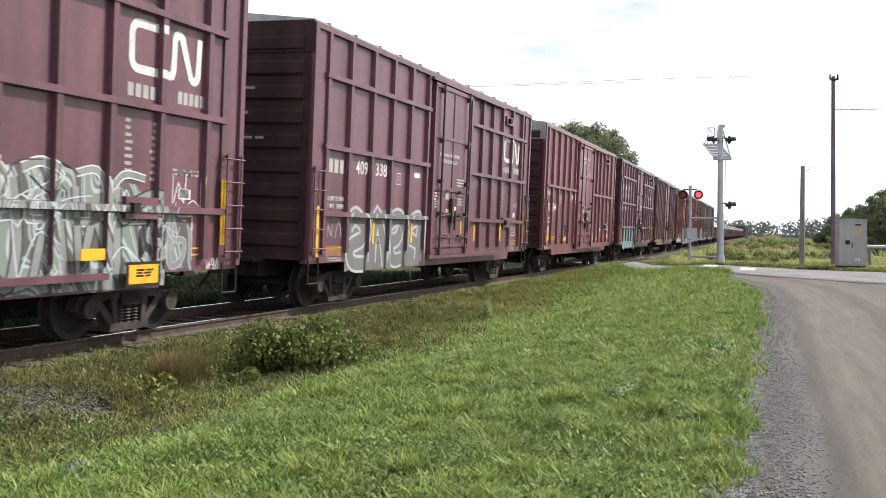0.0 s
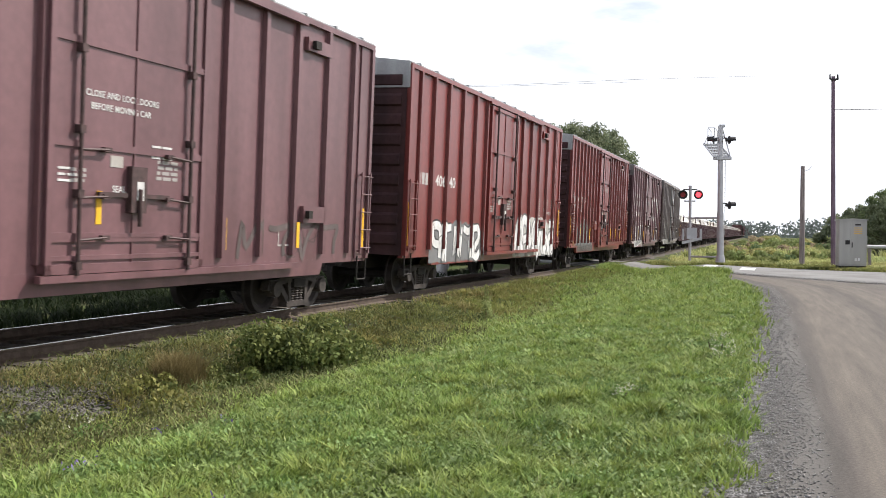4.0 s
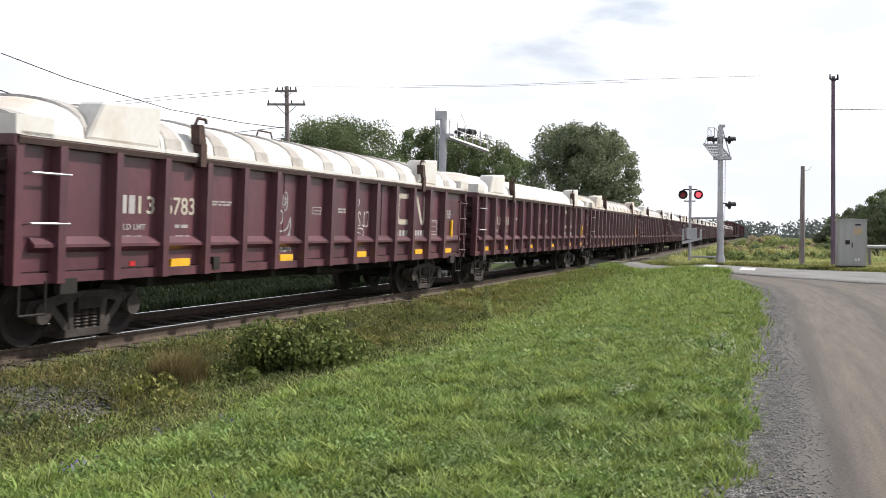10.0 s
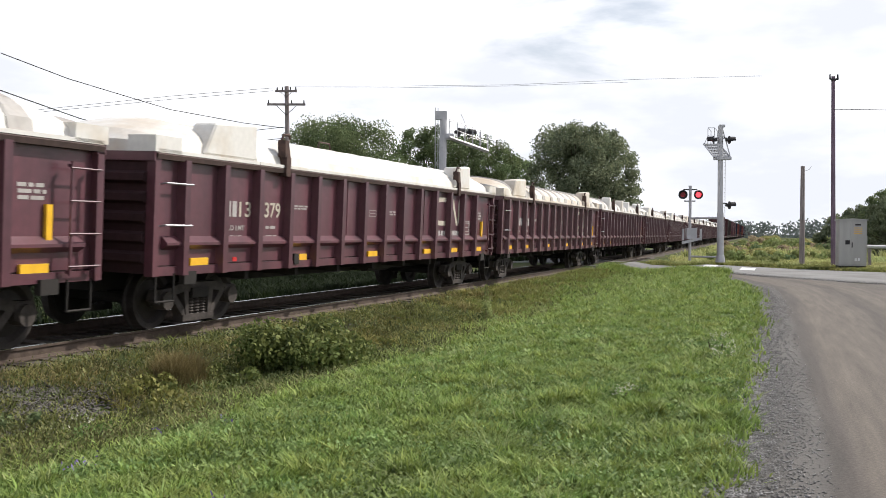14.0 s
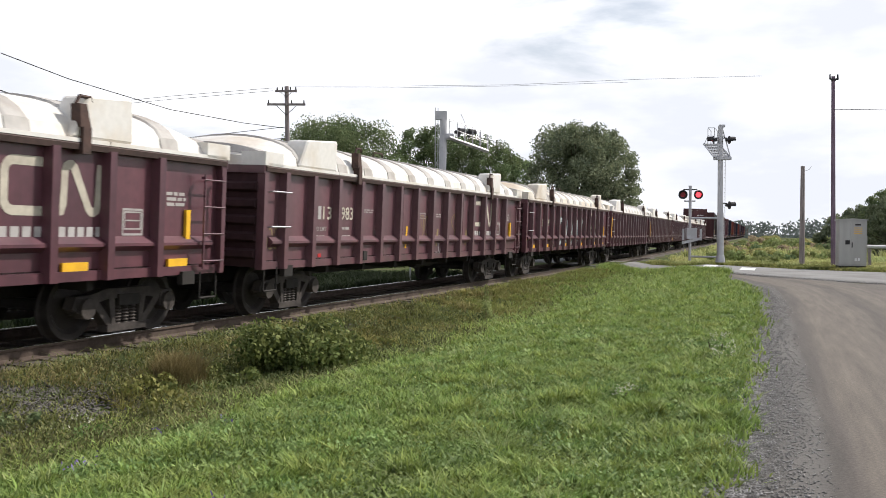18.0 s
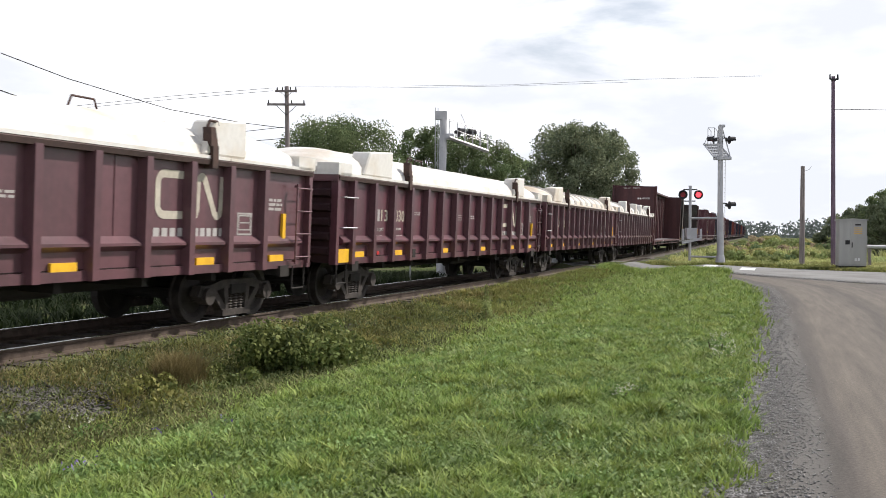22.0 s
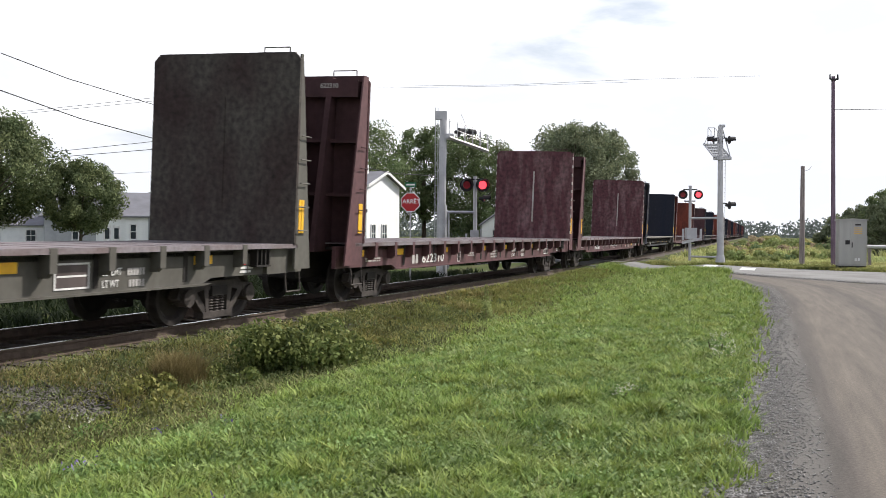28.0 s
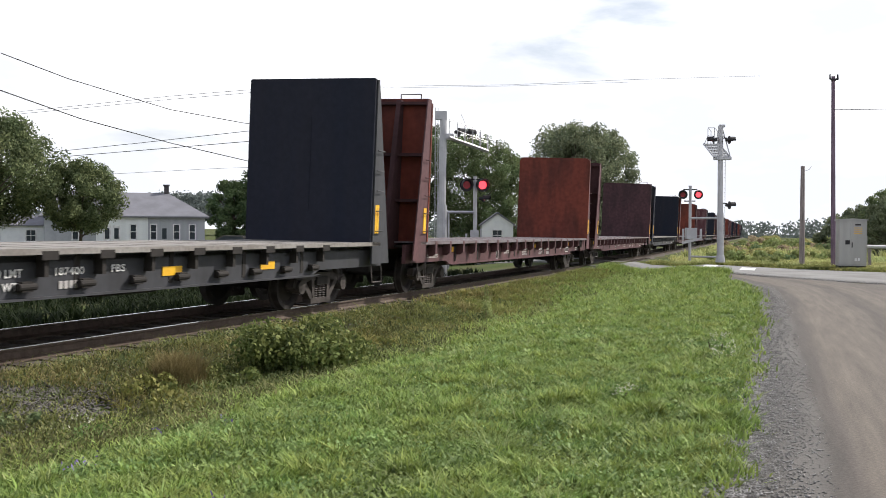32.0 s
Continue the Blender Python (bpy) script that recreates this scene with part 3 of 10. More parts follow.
def add_truck(car, x):
    t = part("truck", TRUCK["bolster"], None, car, "dark steel four-wheel freight truck")
    t.location = (x, 0, 0)
    for sy in (-1, 1):
        f = part("side_frame", TRUCK["side"], None, t)
        f.location = (0, sy * 1.0, 0)
        if sy < 0:
            f.rotation_euler = (0, 0, 0)
        for sx in (-0.16, 0.0, 0.16):
            s = part("spring", TRUCK["spring"], None, t)
            s.location = (sx, sy * 1.0, 0)
        for wx in (-0.88, 0.88):
            wh = part("wheel", TRUCK["wheel"], None, t, "round steel wheel with a bright worn tread")
            wh.location = (wx, sy * 0.73, 0.457)
            wh.rotation_euler = (0, 0, math.pi if sy < 0 else 0)
    return t


def add_coupler(car, x, out):
    bm = bmesh.new()
    a, b = sorted((x - out * 0.5, x + out * 0.55))
    box(bm, a, b, -0.09, 0.09, 0.74, 0.92)
    c, d = sorted((x + out * 0.45, x + out * 0.75))
    box(bm, c, d, -0.15, 0.13, 0.70, 0.98)
    tube(bm, (x, 0.45, 0.80), (x + out * 0.6, 0.40, 0.45), 0.035, n=6)
    part("coupler", bm, M["under"], car, "dark steel knuckle coupler")


def add_ladder(car, x0, x1, z0, z1, rungs, mat, y=-W - 0.05):
    bm = bmesh.new()
    for x in (x0, x1):
        box(bm, x - 0.02, x + 0.02, y - 0.012, y + 0.012, z0, z1)
        for z in (z0 + 0.05, z1 - 0.05):
            box(bm, x - 0.02, x + 0.02, y, -W + 0.01, z - 0.02, z + 0.02)
    for k in range(rungs):
        z = z0 + 0.12 + (z1 - z0 - 0.2) * k / max(1, rungs - 1)
        tube(bm, (x0 - 0.05, y - 0.02, z), (x1 + 0.05, y - 0.02, z), 0.014, n=6)
    part("ladder", bm, mat, car, "steel side ladder with round rungs")


def text_mesh(body, size, mat, thick=0.004, spread=1.0):
    cu = bpy.data.curves.new("lettering", "FONT")
    cu.body, cu.size, cu.align_x, cu.align_y, cu.extrude = body, size, "LEFT", "BOTTOM", thick / 2
    cu.space_character = spread
    cu.offset = size * 0.012
    cu.resolution_u = 3
    ob = bpy.data.objects.new("lettering", cu)
    me = bpy.data.meshes.new_from_object(ob)
    bpy.data.objects.remove(ob)
    me.materials.clear()
    me.materials.append(mat)
    return me


def side_text(car, body, x, z, size, mat=None, y=-W - 0.006, spread=1.05, label=""):
    """Lettering on the camera's side of a car, starting at x, with its foot at z."""
    ob = part("lettering", text_mesh(body, size / 0.73, mat or M["white"], spread=spread), None, car, label or "white painted number " + body)
    ob.matrix_local = Matrix.Translation((x, y, z)) @ Euler((math.pi / 2, 0, 0)).to_matrix().to_4x4()
    return ob


def fit_text(car, body, x0, x1, z0, z1, mat=None, y=-W + 0.048, label=""):
    """Lettering that fills the box from x0 to x1 and z0 to z1 on the camera's side."""
    ob = part("lettering", text_mesh(body, 1.0, mat or M["white"], spread=1.02), None, car, label or "white painted number " + body)
    co = [v.co for v in ob.data.vertices]
    ax, bx = min(c.x for c in co), max(c.x for c in co)
    az, bz = min(c.y for c in co), max(c.y for c in co)
    kx, kz = (x1 - x0) / (bx - ax), (z1 - z0) / (bz - az)
    ob.data.transform(Matrix.Diagonal((kx, kz, 1, 1)) @ Matrix.Translation((-ax, -az, 0)))
    ob.matrix_local = Matrix.Translation((x0, y, z0)) @ Euler((math.pi / 2, 0, 0)).to_matrix().to_4x4()
    return ob


def end_text(car, body, x, y, z, size, mat=None):
    """Lettering on the front end of a car, which faces -x; it starts at y on the far side."""
    ob = part("lettering", text_mesh(body, size / 0.73, mat or M["white"]), None, car, "small painted number " + body)
    ob.matrix_local = Matrix.Translation((x, y, z)) @ Euler((math.pi / 2, 0, -math.pi / 2)).to_matrix().to_4x4()
    return ob


def end_bars(car, x, y, z, w, h=0.05):
    """A line of small stencils on a car's front end."""
    bm = bmesh.new()
    n = max(2, int(w / 0.22))
    for k in range(n):
        y1 = y - k * w / n
        box(bm, x - 0.003, x + 0.006, y1 - w / n * 0.7, y1, z, z + h)
    tagged(part("stencil_block", bm, M["cover_rib"], car, "small pale stencilled line"), kind="stuff")


def bars(car, x, z, rows, widths, h=0.05, gap=0.045, mat=None, y=-W - 0.005, name="stencil_block"):
    """Small unreadable stencils: plain bars, each row cut into words."""
    bm = bmesh.new()
    rng = random.Random(int(x * 100) + int(z * 100))
    for r in range(rows):
        zz = z - r * (h + gap)
        xx, end = x, x + widths * (0.7 + 0.3 * rng.random())
        while xx < end:
            wd = min(end - xx, 0.08 + 0.2 * rng.random())
            if wd > 0.03:
                box(bm, xx, xx + wd, y - 0.003, y + 0.006, zz - h, zz)
            xx += wd + 0.04
    tagged(part(name, bm, mat or M["white"], car, "small white stencilled lines"), kind="stuff")


def clip_poly(poly, x0=-1e9, x1=1e9, z0=-1e9, z1=1e9):
    """The part of a flat outline of (x, z) points within a box."""
    for axis, lim, sign in ((0, x0, 1), (0, x1, -1), (1, z0, 1), (1, z1, -1)):
        out = []
        for p, q in zip(poly, poly[1:] + poly[:1]):
            a, b = sign * (p[axis] - lim), sign * (q[axis] - lim)
            if a >= 0:
                out.append(p)
            if (a < 0) != (b < 0):
                f = a / (a - b)
                out.append((p[0] + (q[0] - p[0]) * f, p[1] + (q[1] - p[1]) * f))
        poly = out
        if len(poly) < 3:
            return []
    return poly


def smooth_line(pts, n=5):
    """A curve through the points."""
    out = []
    for i in range(len(pts) - 1):
        p0, p1, p2, p3 = pts[max(i - 1, 0)], pts[i], pts[i + 1], pts[min(i + 2, len(pts) - 1)]
        for k in range(n):
            t = k / n
            out.append(tuple(0.5 * (2 * p1[c] + (p2[c] - p0[c]) * t + (2 * p0[c] - 5 * p1[c] + 4 * p2[c] - p3[c]) * t * t + (3 * p1[c] - p0[c] - 3 * p2[c] + p3[c]) * t ** 3) for c in (0, 1)))
    return out + [pts[-1]]


def band(pts, width, taper=1.0):
    """A line of paint of some width as a row of four-sided pieces."""
    edge = []
    for i, p in enumerate(pts):
        a, b = pts[max(i - 1, 0)], pts[min(i + 1, len(pts) - 1)]
        dx, dz = b[0] - a[0], b[1] - a[1]
        d = math.hypot(dx, dz) or 1.0
        miter = 1.0
        if 0 < i < len(pts) - 1:
            ux, uz = p[0] - a[0], p[1] - a[1]
            miter = 1 / max(0.6, abs(ux * dx + uz * dz) / ((math.hypot(ux, uz) or 1.0) * d))
        w = width / 2 * miter * (1 + (taper - 1) * i / max(1, len(pts) - 1))
        edge.append(((p[0] - dz / d * w, p[1] + dx / d * w), (p[0] + dz / d * w, p[1] - dx / d * w)))
    return [[a[0], b[0], b[1], a[1]] for a, b in zip(edge, edge[1:])]


def paint(car, name, polys, mat, label, y, ribs=(), belts=(), rib_half=0.054, rib_y=-W - 0.023, belt_y=-W - 0.043):
    """Paint laid on a car's side, on the recessed panels and over the faces of the ribs and belt rails."""
    bm = bmesh.new()

    def lay(poly, yy):
        if len(poly) > 2:
            try:
                bm.faces.new([bm.verts.new((p[0], yy, p[1])) for p in poly])
            except ValueError:
                pass
    for poly in polys:
        lay(poly, y)
        for r in ribs:
            lay(clip_poly(poly, x0=r - rib_half, x1=r + rib_half), rib_y + (y + W - 0.05) * 0.3)
        for z in belts:
            lay(clip_poly(poly, z0=z - 0.045, z1=z + 0.045), belt_y + (y + W - 0.05) * 0.3)
    for f in bm.faces:
        f.normal_update()
        if f.normal.y > 0:
            f.normal_flip()
    me = bpy.data.meshes.new(name)
    bm.to_mesh(me)
    bm.free()
    me.materials.append(mat)
    return part(name, me, None, car, label)


def arc(cx, cz, r, a0, a1, n=5):
    return [(cx + r * math.cos(radians(a0 + (a1 - a0) * k / n)), cz + r * math.sin(radians(a0 + (a1 - a0) * k / n))) for k in range(n + 1)]


def logo(car, x, z, w, h, mat=None, y=-W + 0.048, ribs=(), rib_half=0.054, rib_y=-W - 0.023):
    """The railway's big white emblem as one wandering band: an open frame, then a zigzag."""
    t = h * 0.165
    r, m = h * 0.20, t / 2
    xc = x + w * 0.53
    one = [(xc - w * 0.02, z + h - m)] + arc(x + m + r, z + h - m - r, r, 90, 180) + arc(x + m + r, z + m + r, r, 180, 270) + [(xc, z + m)]
    q = h * 0.13
    two = [(xc, z + m), (xc + t * 0.55, z + m + 0.12 * t)] + [(xc + t * 0.85, z + m + t * 0.8), (xc + t * 1.0, z + h - m - q * 1.7)] + arc(xc + t * 1.0 + q, z + h - m - q, q, 170, 40, 4) + \
        arc(x + w - m - q * 1.3, z + m + q, q, 215, 350, 4) + [(x + w - m, z + h * 0.95)]
    paint(car, "emblem", band(one, t) + band(two, t), mat or M["white"], "large white painted emblem of one bent band", y, ribs, rib_half=rib_half, rib_y=rib_y)


SWEEPS = (((0.9, 0.8), (0.55, 1.0), (0.15, 0.8), (0.35, 0.55), (0.8, 0.4), (0.75, 0.08), (0.2, 0.05)),
          ((0.9, 0.95), (0.3, 0.95), (0.05, 0.5), (0.3, 0.05), (0.9, 0.1)),
          ((0.1, 0.0), (0.25, 0.6), (0.45, 1.0), (0.7, 0.55), (0.9, 0.0)),
          ((0.15, 1.0), (0.2, 0.5), (0.1, 0.0), (0.55, 0.1), (0.95, 0.05)),
          ((0.1, 0.05), (0.2, 0.95), (0.6, 0.35), (0.85, 0.95), (0.9, 0.0)),
          ((0.2, 0.0), (0.15, 0.9), (0.7, 0.95), (0.8, 0.55), (0.25, 0.45)))


def turned(rng):
    """One of the sweeps, turned over at random and bent a little."""
    form, fx, fz = SWEEPS[rng.randrange(len(SWEEPS))], rng.random() < 0.6, rng.random() < 0.5
    return [((1 - p[0] if fx else p[0]) + rng.uniform(-0.12, 0.12), (1 - p[1] if fz else p[1]) + rng.uniform(-0.06, 0.06)) for p in form]


def sprayed(car, x0, x1, z0, z1, n, seed, field, fill, edge, y, ribs=(), belts=(), thick=0.22, field_drop=0.12, lines=3, line_mat=None):
    """A sprayed piece: an uneven field, fat sweeps with a thin edge of another colour, and loose lines over them."""
    rng = random.Random(seed)
    w, h = (x1 - x0) / n, z1 - z0
    if field is not None:
        m = 4 * n
        xs = [x0 - 0.08 + (x1 - x0 + 0.16) * k / m for k in range(m + 1)]
        tops = [z1 + 0.05 - h * field_drop * rng.random() - h * 0.25 * max(0, 1 - 3 * min(k, m - k) / m) for k in range(m + 1)]
        lows = [z0 - 0.02 + 0.05 * rng.random() for k in range(m + 1)]
        paint(car, "spray_field", [[(xs[k], lows[k]), (xs[k + 1], lows[k + 1]), (xs[k + 1], tops[k + 1]), (xs[k], tops[k])] for k in range(m)], field, "sprayed paint field", y, ribs, belts)
    for k in range(n):
        form = turned(rng)
        ax, bx = x0 + k * w + 0.02 * w, x0 + (k + 1) * w - 0.02 * w
        az, bz = z0 + h * (0.06 + 0.05 * rng.random()), z1 - h * (0.06 + 0.12 * rng.random())
        lean = 0.12 * w * (rng.random() - 0.3)
        pts = smooth_line([(ax + (bx - ax) * p[0] + lean * p[1], az + (bz - az) * p[1]) for p in form], 4)
        t = thick * min(w, h)
        paint(car, "spray_outline", band(pts, t * 1.45, 0.8), edge, "outline of a sprayed sweep", y - 0.0008 - 0.0004 * (k % 2), ribs, belts)
        paint(car, "spray_stroke", band(pts, t, 0.8), fill, "fat sprayed sweep", y - 0.0018 - 0.0004 * (k % 2), ribs, belts)
    for k in range(lines):
        a = x0 + (x1 - x0) * rng.random() * 0.85
        pts = smooth_line([(a + w * 0.45 * j * rng.uniform(0.4, 1.0), z0 + h * rng.uniform(0.05, 0.98)) for j in range(4)], 4)
        paint(car, "spray_line", band(pts, 0.028, 0.5), line_mat or edge, "thin sprayed line", y - 0.003, ribs, belts)


def tag_lines(car, x0, x1, z0, z1, n, seed, mat, y, width=0.03, ribs=(), belts=()):
    """A quick signature of thin looping lines."""
    rng = random.Random(seed)
    w = (x1 - x0) / n
    for k in range(n):
        form = turned(rng)
        pts = smooth_line([(x0 + w * (k + 0.08 + 0.84 * p[0] + 0.1 * rng.random()), z0 + (z1 - z0) * (0.05 + 0.9 * p[1])) for p in form], 4)
        paint(car, "spray_line", band(pts, width, 0.7), mat, "thin sprayed line", y - 0.0004 * (k % 3), ribs, belts)


def yellow_strip(car, x, z0, z1, w=0.09, y=-W - 0.006):
    bm = bmesh.new()
    box(bm, x - w / 2, x + w / 2, y - 0.004, y + 0.006, z0, z1)
    part("reflector", bm, M["yellow"], car, "yellow reflective strip")


def boxcar(label, mat, end_mat=None, ribs=(), belts=(), door=(-1.5, 1.4), door_mat=None, roof=None, cap=None, body_len=15.4, top=5.35):
    """A fifty-foot boxcar: x along the car, -y the camera's side, z above the rail heads."""
    car = thing("boxcar", label, "boxcar", "boxcars of the train")
    L, zb, zs = body_len / 2, 0.98, 0.71
    bm = bmesh.new()
    box(bm, -L, L, -W + 0.06, W - 0.06, zb, top)
    part("body", bm, mat, car)
    # roof with cross seams
    bm = bmesh.new()
    prism(bm, [(-W + 0.02, top + 0.0), (-W + 0.02, top + 0.05), (0, top + 0.2), (W - 0.02, top + 0.05), (W - 0.02, top)], "x", -L - 0.02, L + 0.02)
    for k in range(13):
        x = -L + (k + 0.5) * 2 * L / 13
        prism(bm, [(-W, top + 0.03), (-W, top + 0.08), (0, top + 0.24), (W, top + 0.08), (W, top + 0.03)], "x", x - 0.03, x + 0.03)
    part("roof", bm, roof or M["galv"], car, "weathered metal roof with cross seams")
    for sy in (-1, 1):
        # sill, deeper between the trucks
        bm = bmesh.new()
        y0, y1 = sorted((sy * (W - 0.0575), sy * (W - 0.16)))
        prism(bm, [(-L, zb - 0.06), (-L + 1.86, zb - 0.06), (-L + 1.94, zs), (L - 2.0, zs), (L - 1.9, zb - 0.06), (L, zb - 0.06), (L, zb + 0.02), (-L, zb + 0.02)], "y", y0, y1)
        part("side_sill", bm, mat, car)
        bm = bmesh.new()
        y0, y1 = sorted((sy * (W + 0.015), sy * (W - 0.08)))
        box(bm, -L, L, y0, y1, top - 0.09, top + 0.01)
        part("top_chord", bm, mat, car)
        for ex in (-1, 1):
            bm = bmesh.new()
            x0, x1 = sorted((ex * L, ex * (L - 0.12)))
            box(bm, x0, x1, y0, y1, zb, top - 0.09)
            box(bm, *sorted((ex * (L - 0.12), ex * (L - 0.55))), *sorted((sy * (W - 0.03), sy * (W - 0.07))), zb, top - 0.09)
            part("corner_post", bm, mat, car)
    # ribs either side of the door
    bm = bmesh.new()
    prism(bm, [(-0.066, -W + 0.07), (-0.054, -W - 0.02), (0.054, -W - 0.02), (0.066, -W + 0.07)], "z", zb + 0.12, top - 0.09)
    me = mesh_of("rib", bm, mat)
    for x in ribs:
        for sy in (1, -1):
            r = part("rib", me, None, car)
            r.location = (x, 0, 0)
            if sy < 0:
                r.scale = (1, -1, 1)
    for z in belts:
        for a, b in ((-L + 0.5, door[0] - 0.1), (door[1] + 0.1, L - 0.5)):
            bm = bmesh.new()
            prism(bm, [(-W + 0.07, z - 0.06), (-W - 0.04, z - 0.045), (-W - 0.04, z + 0.045), (-W + 0.07, z + 0.06)], "x", a, b)
            part("belt_rail", bm, mat, car)
    # the door, with its frame, cross bars and rods
    d0, d1 = door
    bm = bmesh.new()
    box(bm, d0, d1, -W - 0.04, -W + 0.05, zb + 0.02, top - 0.22)
    mat, body_mat = door_mat or mat, mat
    dr = part("door", bm, mat, car, "plug door with locking rods")
    bm = bmesh.new()
    for a, b, c, d in ((d0, d0 + 0.1, zb, top - 0.2), (d1 - 0.1, d1, zb, top - 0.2), (d0, d1, top - 0.3, top - 0.2), (d0, d1, zb, zb + 0.12)):
        box(bm, a, b, -W - 0.075, -W - 0.03, c, d)
    part("door_frame", bm, mat, dr)
    for z in (1.42, 2.6, 3.88):
        bm = bmesh.new()
        box(bm, d0 + 0.1, d1 - 0.1, -W - 0.065, -W - 0.035, z - 0.045, z + 0.045)
        part("cross_bar", bm, mat, dr)
    bm = bmesh.new()
    box(bm, (d0 + d1) / 2 - 0.015, (d0 + d1) / 2 + 0.015, -W - 0.06, -W - 0.035, zb + 0.1, top - 0.3)
    part("panel_seam", bm, mat, dr)
    for x in (d0 + 0.52, d1 - 0.42):
        bm = bmesh.new()
        tube(bm, (x, -W - 0.11, zb - 0.02), (x, -W - 0.11, top - 0.16), 0.028, n=8)
        for z in (zb + 0.1, zb + 1.0, zb + 1.8, zb + 2.8, top - 0.35):
            box(bm, x - 0.05, x + 0.05, -W - 0.14, -W - 0.03, z - 0.05, z + 0.05)
        part("locking_rod", bm, M["rod_dark"], dr, "grimy door locking rod")
    for x, sx in ((d0 + 0.52, 1), (d1 - 0.42, -1)):
        for z in (zb + 0.42, zb + 0.95, zb + 1.55):
            bm = bmesh.new()
            tube(bm, (x, -W - 0.12, z), (x + sx * 0.5, -W - 0.12, z + 0.03), 0.018, n=6)
            box(bm, *sorted((x + sx * 0.42, x + sx * 0.56)), -W - 0.13, -W - 0.03, z, z + 0.06)
            part("door_handle", bm, M["rod_dark"], dr)
    for f in (0.045, 0.11):
        bm = bmesh.new()
        z = zb + (top - zb) * f
        box(bm, d0 + 0.1, d1 - 0.1, -W - 0.07, -W - 0.035, z - 0.03, z + 0.03)
        part("cross_bar", bm, mat, dr)
    bm = bmesh.new()
    box(bm, -0.16, 0.16, -W - 0.13, -W - 0.03, zb + 0.78, zb + 1.4)
    tube(bm, (0, -W - 0.15, zb + 0.6), (0, -W - 0.15, zb + 1.1), 0.03, n=8)
    box(bm, -0.75, -0.2, -W - 0.1, -W - 0.05, zb + 0.98, zb + 1.04)
    box(bm, 0.2, 0.7, -W - 0.1, -W - 0.05, zb + 0.98, zb + 1.04)
    part("door_lock", bm, M["rod_dark"], dr, "grimy door lock gear with a lever")
    bm = bmesh.new()
    box(bm, -0.05, 0.09, -W - 0.136, -W - 0.125, zb + 0.95, zb + 1.2)
    part("tag", bm, M["white"], dr, "white metal tag")
    mat = body_mat
    for z, h in ((top - 0.17, 0.07), (zb - 0.1, 0.09)):
        bm = bmesh.new()
        box(bm, d0 - 0.2 if z > 2 else d0 - 0.1, d1 + 3.0 if z > 2 else d1 + 3.0, -W - 0.1, -W - 0.01, z, z + h)
        part("door_rail", bm, mat, car)
    # ends: horizontal corrugations
    for ex in (-1, 1):
        # the end colour carries grime plus painted-in shade
        em = end_mat or M["end_grime_shade"]
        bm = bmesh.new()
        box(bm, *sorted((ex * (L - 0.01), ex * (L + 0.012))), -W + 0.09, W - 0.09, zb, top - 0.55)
        part("end_sheet", bm, em, car, "grimy end sheet, darkened to stand for shade")
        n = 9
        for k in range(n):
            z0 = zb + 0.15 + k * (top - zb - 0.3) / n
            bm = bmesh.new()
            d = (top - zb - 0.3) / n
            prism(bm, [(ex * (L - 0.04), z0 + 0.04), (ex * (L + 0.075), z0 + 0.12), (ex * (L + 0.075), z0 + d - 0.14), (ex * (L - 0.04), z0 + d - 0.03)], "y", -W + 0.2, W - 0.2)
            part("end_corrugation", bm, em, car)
        bm = bmesh.new()
        box(bm, *sorted((ex * (L - 0.02), ex * (L + 0.04))), -W + 0.02, W - 0.02, top - 0.55, top + 0.03)
        part("end_cap", bm, cap or M["galv"], car)
        bm = bmesh.new()
        box(bm, *sorted((ex * (L + 0.05), ex * (L + 0.4))), -0.6, 0.6, zb - 0.05, zb + 0.02)
        part("end_platform", bm, M["under"], car)
        add_coupler(car, ex * L, ex)
        x0, x1 = sorted((ex * (L - 0.08), ex * (L - 0.48)))
        add_ladder(car, x0, x1, zb + 0.1, zb + 1.75, 5, mat)
        bm = bmesh.new()
        xa, xb = sorted((ex * (L - 0.05), ex * (L - 0.45)))
        tube(bm, (xa, -W + 0.02, zb + 0.05), (xa, -W + 0.02, 0.55), 0.016, n=6)
        tube(bm, (xb, -W + 0.02, zb + 0.05), (xb, -W + 0.02, 0.55), 0.016, n=6)
        tube(bm, (xa, -W + 0.02, 0.55), (xb, -W + 0.02, 0.55), 0.018, n=6)
        part("sill_step", bm, M["under"], car)
        add_truck(car, ex * (L - 2.15))
    bm = bmesh.new()
    box(bm, -L + 0.3, L - 0.3, -0.3, 0.3, 0.62, zb)
    box(bm, -1.2, 0.2, 0.4, 1.1, 0.62, zb)
    tube(bm, (0.8, -0.7, 0.8), (2.2, -0.7, 0.8), 0.2, n=12)
    part("underframe", bm, M["under"], car)
    return car


